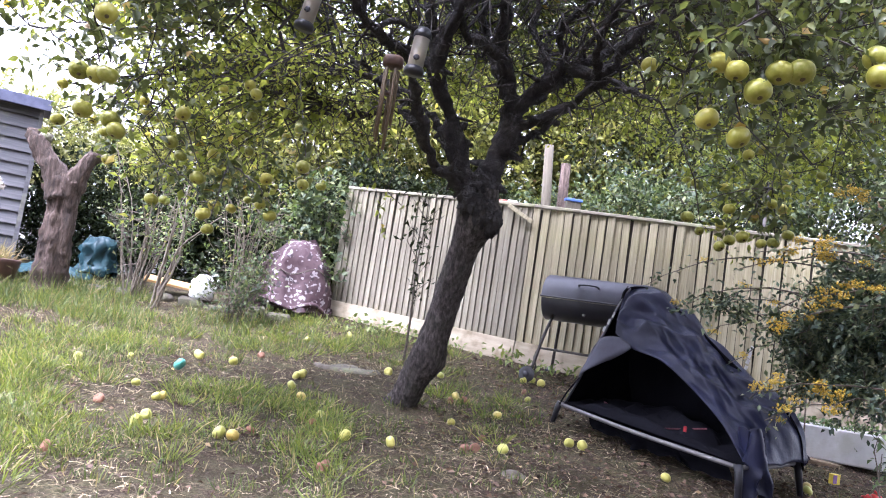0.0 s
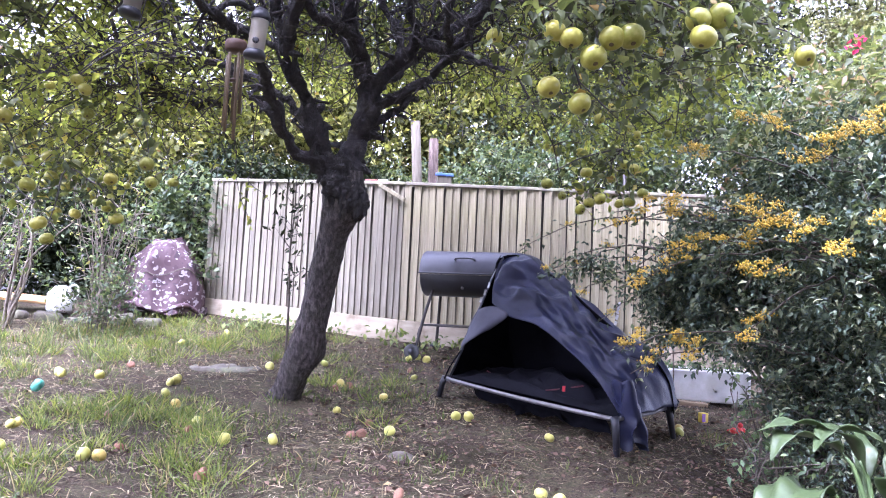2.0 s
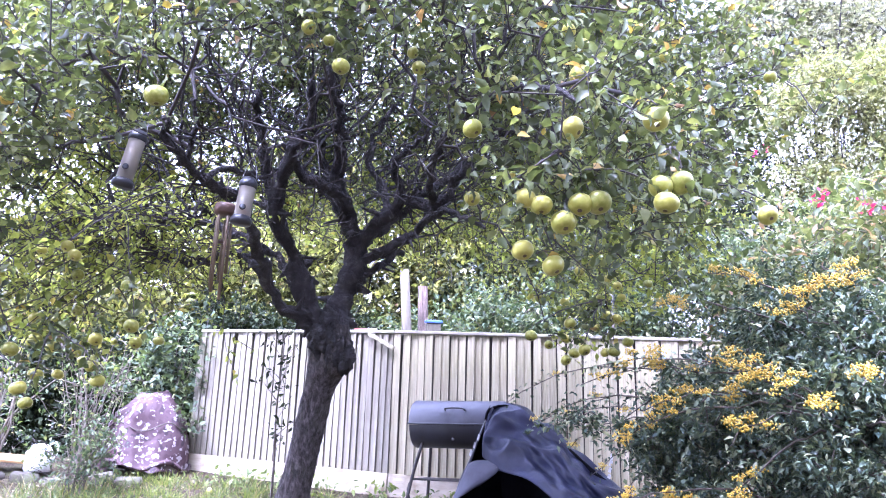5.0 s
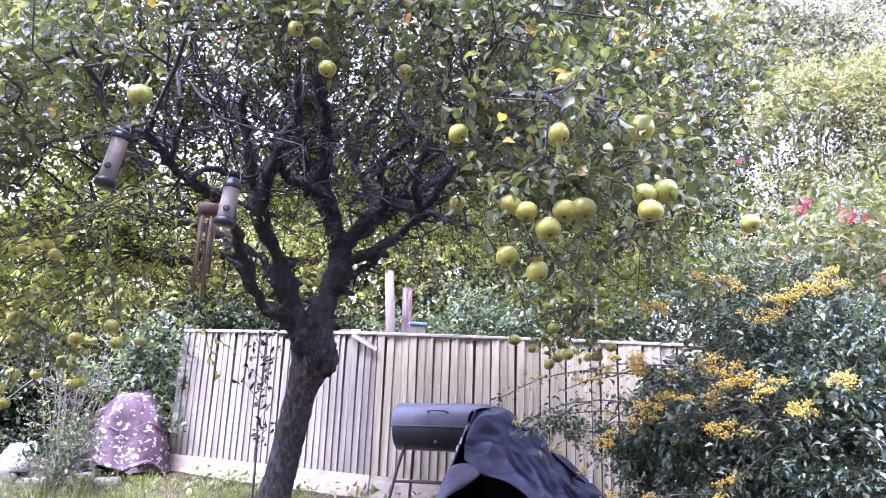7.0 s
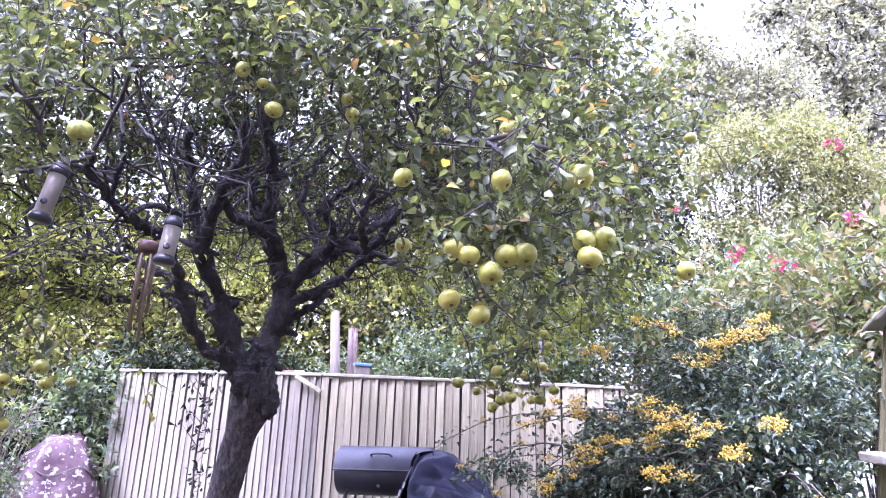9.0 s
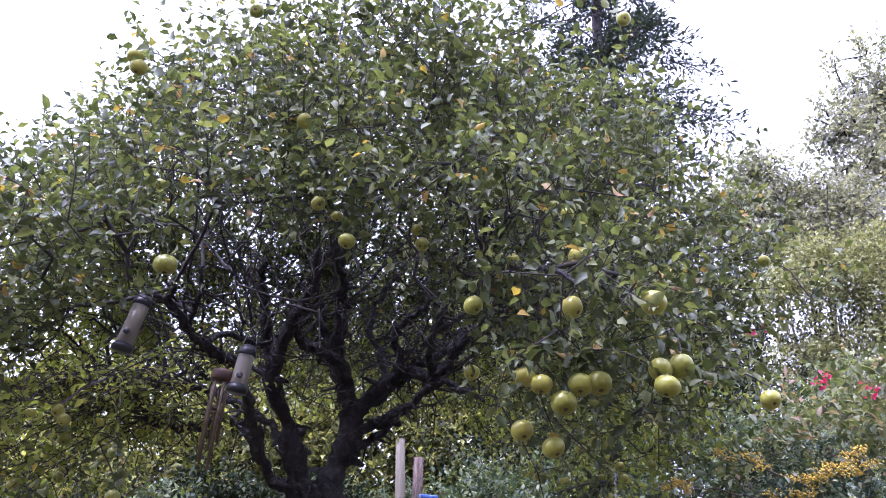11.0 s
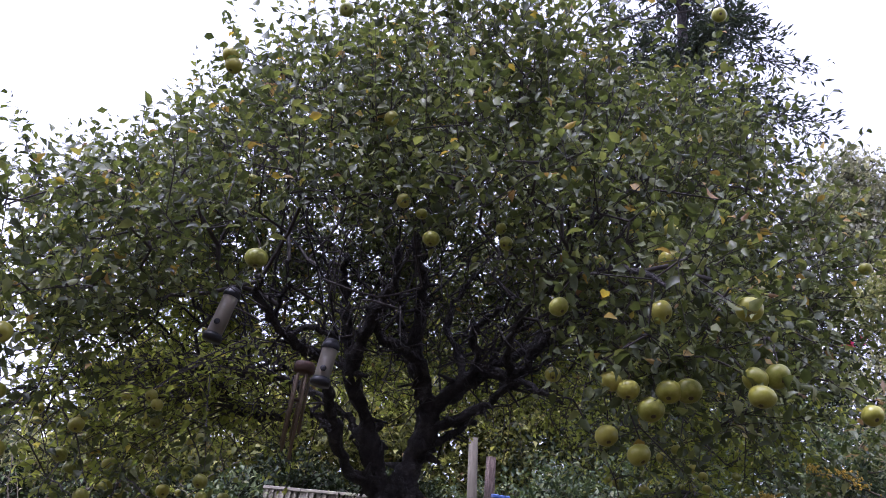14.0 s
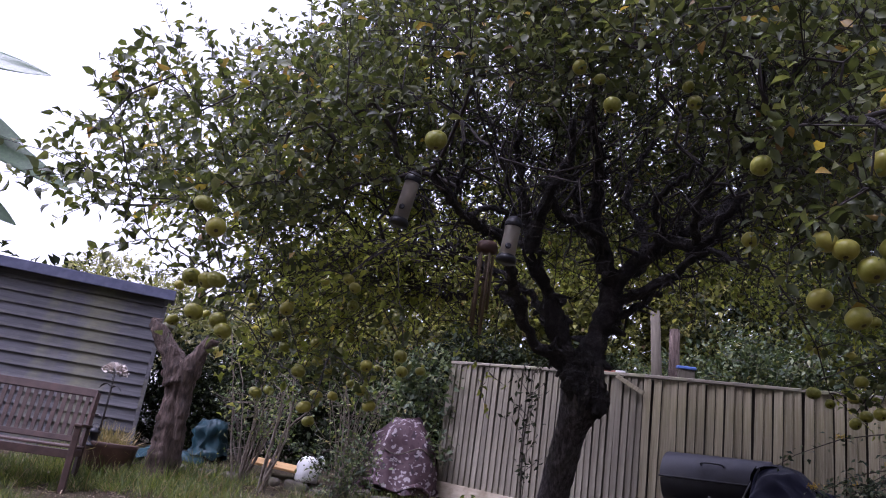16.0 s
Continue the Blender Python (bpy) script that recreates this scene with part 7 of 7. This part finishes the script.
CANES = [(1.58, 5.4, 1.40), (1.73, 5.1, 1.24), (1.88, 4.75, 1.07), (1.95, 4.5, 0.89), (2.0, 4.3, 0.73), (1.99, 5.2, 1.32), (2.05, 4.1, 0.56), (2.12, 4.0, 0.69), (2.08, 4.7, 1.18), (2.01, 4.9, 1.37)]
for which, c in enumerate(BERRY + CANES):
    c = np.array(c) + (-.03, -.05, .02)
    near = heart[np.argmin(np.linalg.norm(heart - c, axis=1))]
    if which >= len(BERRY):
        near = np.array((2.55, 3.9, 1.25)) + rng.normal(size=3) * .08
    reach = float(np.linalg.norm(c - near))
    t = np.linspace(0, 1, 12)
    line = near + np.outer(t, c - near) + np.outer(t * (1 - t) * reach * .55, (0, 0, 1)) + rng.normal(size=(12, 3)) * .012
    spray = part("spray_stem", Geo().tube(line - pb, np.linspace(.007, .0025, 12), 5, cap=False), M["dark_stem"], pyracantha, "thin arching leafy stem")
    for p, q in zip(line[3:], line[4:]):
        for _ in range(7):
            spray_at.append(p + (q - p) * rng.uniform() + rng.normal(size=3) * .028)
            spray_way.append(unit(q - p) * .5 + rng.normal(size=3) * .6)
    for k in range(6 if which < len(BERRY) else 1):
        s_ = rng.uniform(.72, 1.0)
        mid = np.array([np.interp(s_, t, line[:, j]) for j in range(3)]) + rng.normal(size=3) * .022 + (0, 0, .018)
        n = rng.integers(24, 42)
        q = mid + rng.normal(size=(n, 3)) * (.022, .018, .010)
        v = (q[:, None] + oct_v[None] * rng.uniform(.005, .007, (n, 1, 1))).reshape(-1, 3) - pb
        f = (oct_f[None] + (np.arange(n) * 6)[:, None, None]).reshape(-1, 3)
        tagged(part("berry_truss", raw_mesh("berry_truss", v, f, M["berry"]), None, spray, "cluster of orange berries"), kind="stuff")
spray_at, spray_way = np.array(spray_at), unit(np.array(spray_way))
n = len(spray_at)
tagged(part("spray_leaves", leaf_mesh("spray_leaves", LEAF_PLAIN, spray_at - pb, spray_way, unit(rng.normal(size=(n, 3)) * .5 + (0, 0, .9)), rng.uniform(.026, .052, n), M["glossy_leaf"]), None, pyracantha), kind="stuff")
M["petal"] = leaf_material("pink_petal", [(0, (0.38, 0.012, 0.09)), (1, (0.55, 0.04, 0.16))], .5, .4)
fl = bpy.data.objects["flowering_shrub"]
for c in [(2.93, 3.33, 2.55), (3.19, 3.26, 2.5), (3.73, 3.27, 3.41), (3.73, 3.22, 2.84), (2.7, 3.53, 2.89)]:
    n = 15
    q = np.array(c) + rng.normal(size=(n, 3)) * .03
    tagged(part("flower", leaf_mesh("flower", LEAF_PLAIN, q - np.array(fl.location), unit(rng.normal(size=(n, 3))), unit(rng.normal(size=(n, 3))), .035, M["petal"], 1.3), None, fl, "pink flower cluster"), kind="stuff")

# ---------------------------------------------------------------- banana plant and far trees
M["banana_leaf"] = leaf_material("banana_leaf", [(0, (0.06, 0.13, 0.06)), (1, (0.12, 0.2, 0.1))], .35, .35)
ban = thing("banana_plant", (-6.6, 4.6, gz(-6.6, 4.6)), "banana plant with large torn leaves behind the shed", "banana plant")
bo = np.array(ban.location)
part("trunk", Geo().tube([(0, 0, 0), (.03, 0, 1.4), (0, 0, 2.6)], [.14, .12, .08], 12), M["stalk"], ban)
for tip, mid in (((-4.60, 4.94, 3.86), (-5.6, 4.8, 3.95)), ((-4.78, 5.1, 3.27), (-5.7, 4.9, 3.6)), ((-4.34, 5.28, 2.93), (-5.4, 5.0, 3.35)), ((-4.78, 5.31, 2.58), (-5.5, 5.0, 2.95))):
    tip, mid = np.array(tip) - bo, np.array(mid) - bo
    leaf = part("leaf", broad_leaf([np.array((0, 0, 2.5)), mid * .5 + np.array((0, 0, 1.5)), mid, tip], .46, .12, .12, (.55, -.75, .35)), M["banana_leaf"], ban, "large torn banana leaf")
    leaf.modifiers.new("thickness", "SOLIDIFY").thickness = .002
shrub("lime_tree", "pale yellow-green tree beyond the shed roof", (-9.4, 14.4, gz(-9.4, 14.4)), [(-9.3, 14.2, 3.6, 1.5, 1.0, 1.0), (-8.0, 14.6, 3.4, 1.2, 1.0, .9), (-6.6, 14.4, 3.2, 1.2, .8, .8)], 700, .13, "lime_leaf", per=10, spread=.2, stems=12, category="tree")
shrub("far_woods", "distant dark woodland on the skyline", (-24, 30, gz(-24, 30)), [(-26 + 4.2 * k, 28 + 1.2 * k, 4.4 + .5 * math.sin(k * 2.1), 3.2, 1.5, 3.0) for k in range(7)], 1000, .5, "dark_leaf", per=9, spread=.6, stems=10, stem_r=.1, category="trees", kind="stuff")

# ---------------------------------------------------------------- lawn grass and leaf litter
M["grass"] = leaf_material("lawn_grass", [(0, (0.04, 0.068, 0.018)), (0.45, (0.085, 0.128, 0.032)), (0.8, (0.15, 0.20, 0.05)), (0.9, (0.20, 0.18, 0.085)), (1, (0.33, 0.29, 0.175))], .5, .4)
M["tuft"] = leaf_material("tufted_grass", [(0, (0.085, 0.125, 0.028)), (0.5, (0.15, 0.21, 0.042)), (0.88, (0.23, 0.29, 0.065)), (0.93, (0.27, 0.25, 0.12)), (1, (0.40, 0.36, 0.22))], .45, .45)
M["thatch"] = leaf_material("dry_thatch", [(0, (0.045, 0.038, 0.020)), (0.45, (0.14, 0.125, 0.065)), (0.8, (0.26, 0.235, 0.125)), (1, (0.46, 0.41, 0.27))], .85, .1)
M["litter"] = leaf_material("fallen_leaves", [(0, (0.028, 0.019, 0.014)), (0.4, (0.072, 0.047, 0.033)), (0.8, (0.135, 0.092, 0.060)), (0.97, (0.22, 0.165, 0.10)), (1, (0.36, 0.30, 0.13))], .75, .1)


def lump_z(p):
    return np.array([noise.noise((x * 1.3, y * 1.3, 0.0)) * .025 + noise.noise((x * 4, y * 4, 3.0)) * .012 for x, y in p])


def scatter(n, x0, x1, y0, y1, chance):
    """Points over the lawn, kept by chance(x, y)."""
    q = np.stack([rng.uniform(x0, x1, n), rng.uniform(y0, y1, n)], 1)
    keep = np.array([rng.uniform() < chance(x, y) for x, y in q])
    q = q[keep]
    return np.column_stack([q, ground_z(q[:, 0], q[:, 1]) + lump_z(q)])


def grass_chance(x, y):
    patch = .42 + 1.25 * noise.noise((x * .9 + 4, y * .9, 1.0)) + .8 * noise.noise((x * 2.7, y * 2.7, 6.0))
    side = np.clip(.60 - .30 * (x + .6), .05, 1) if x > -.6 else .60 + .4 * min(1, -.6 - x)
    if y > 6.2:
        side = max(side, .36) if x < 1 else side
    if x > 1.2 and y < 6.4:
        side *= .35
    if y < 3.6 and x > -1.5:
        side *= .5
    return np.clip(patch * side, 0, 1)


def blades(tufts, per, spread, tall, width, lean):
    """Bent grass blades round every tuft; tall: the height of each tuft."""
    p = np.repeat(tufts, per, 0)
    n = len(p)
    h = np.repeat(tall, per) * rng.uniform(.5, 1.35, n)
    off = rng.normal(size=(n, 2)) * spread
    p = p + np.column_stack([off, np.full(n, -.008)])
    out = np.column_stack([off / spread * lean, np.zeros(n)])
    return p, unit(out + rng.normal(size=(n, 3)) * (.34, .34, .1) + (0, 0, .85)), h, rng.uniform(.6, 1.3, n) * width / np.maximum(h, .03) * 12


low = np.vstack([scatter(21000, -6.2, 3.6, 1.2, 8.3, grass_chance), scatter(2400, -6.2, 3.2, -4.2, 1.2, lambda x, y: .45 + .5 * noise.noise((x, y, 1.0)))])
tall_low = np.clip(rng.lognormal(-2.95, .40, len(low)), .025, .13) * np.where((low[:, 1] > 6.6) & (low[:, 0] < -1.6), 2.2, 1.0)
high = scatter(1700, -5.6, 1.2, 2.2, 8.2, lambda x, y: grass_chance(x, y) * (.62 if x < -.4 or y > 6 else .28))
for spots, per, spread, tall, width, lean, mat, label in (
        (low, 11, .038, tall_low, .0075, .1, "grass", "short patchy green lawn grass"),
        (high, 46, .05, rng.uniform(.06, .16, len(high)), .0075, .55, "tuft", "taller lime-green grass tufts in the lawn")):
    p, way, h, w = blades(spots, per, spread, tall, width, lean)
    me = leaf_mesh("grass", BLADE_BENT, p, way, unit(rng.normal(size=p.shape) * (1, 1, .1)), h, M[mat], w)
    tagged(new("grass", me), label, "grass", kind="stuff")
th = scatter(150000, -6, 4, 1.6, 8.0, lambda x, y: np.clip(.55 - .2 * min(1, max(0, x)) + .7 * noise.noise((x * 1.6, y * 1.6, 40.0)), .08, 1))
th = np.vstack([th, scatter(12000, -6, 3.4, -4.2, 1.6, lambda x, y: .8)])
n = len(th)
me = leaf_mesh("thatch", BLADE, th + np.column_stack([np.zeros((n, 2)), rng.uniform(0, .012, n)]), unit(rng.normal(size=(n, 3)) * (1, 1, .16) + (0, 0, .05)), unit(rng.normal(size=(n, 3)) * .3 + (0, 0, 1)), rng.uniform(.03, .10, n), M["thatch"], rng.uniform(.6, 1.5, n))
tagged(new("dry_grass", me), "dry straw and thatch over the soil", "dry grass", kind="stuff")
li = scatter(30000, -4, 4, 1.8, 8.0, lambda x, y: np.clip(.30 + .22 * x + .5 * noise.noise((x * 1.1, y * 1.1, 20.0)), .12, 1))
n = len(li)
me = leaf_mesh("leaf_litter", LEAF_PLAIN, li + np.column_stack([np.zeros((n, 2)), rng.uniform(.002, .016, n)]), unit(rng.normal(size=(n, 3)) * (1, 1, .2)), unit(rng.normal(size=(n, 3)) * .6 + (0, 0, 1)), rng.uniform(.018, .050, n), M["litter"], rng.uniform(.8, 1.3, n))
tagged(new("leaf_litter", me), "scattered brown fallen leaves on the soil", "leaf litter", kind="stuff")
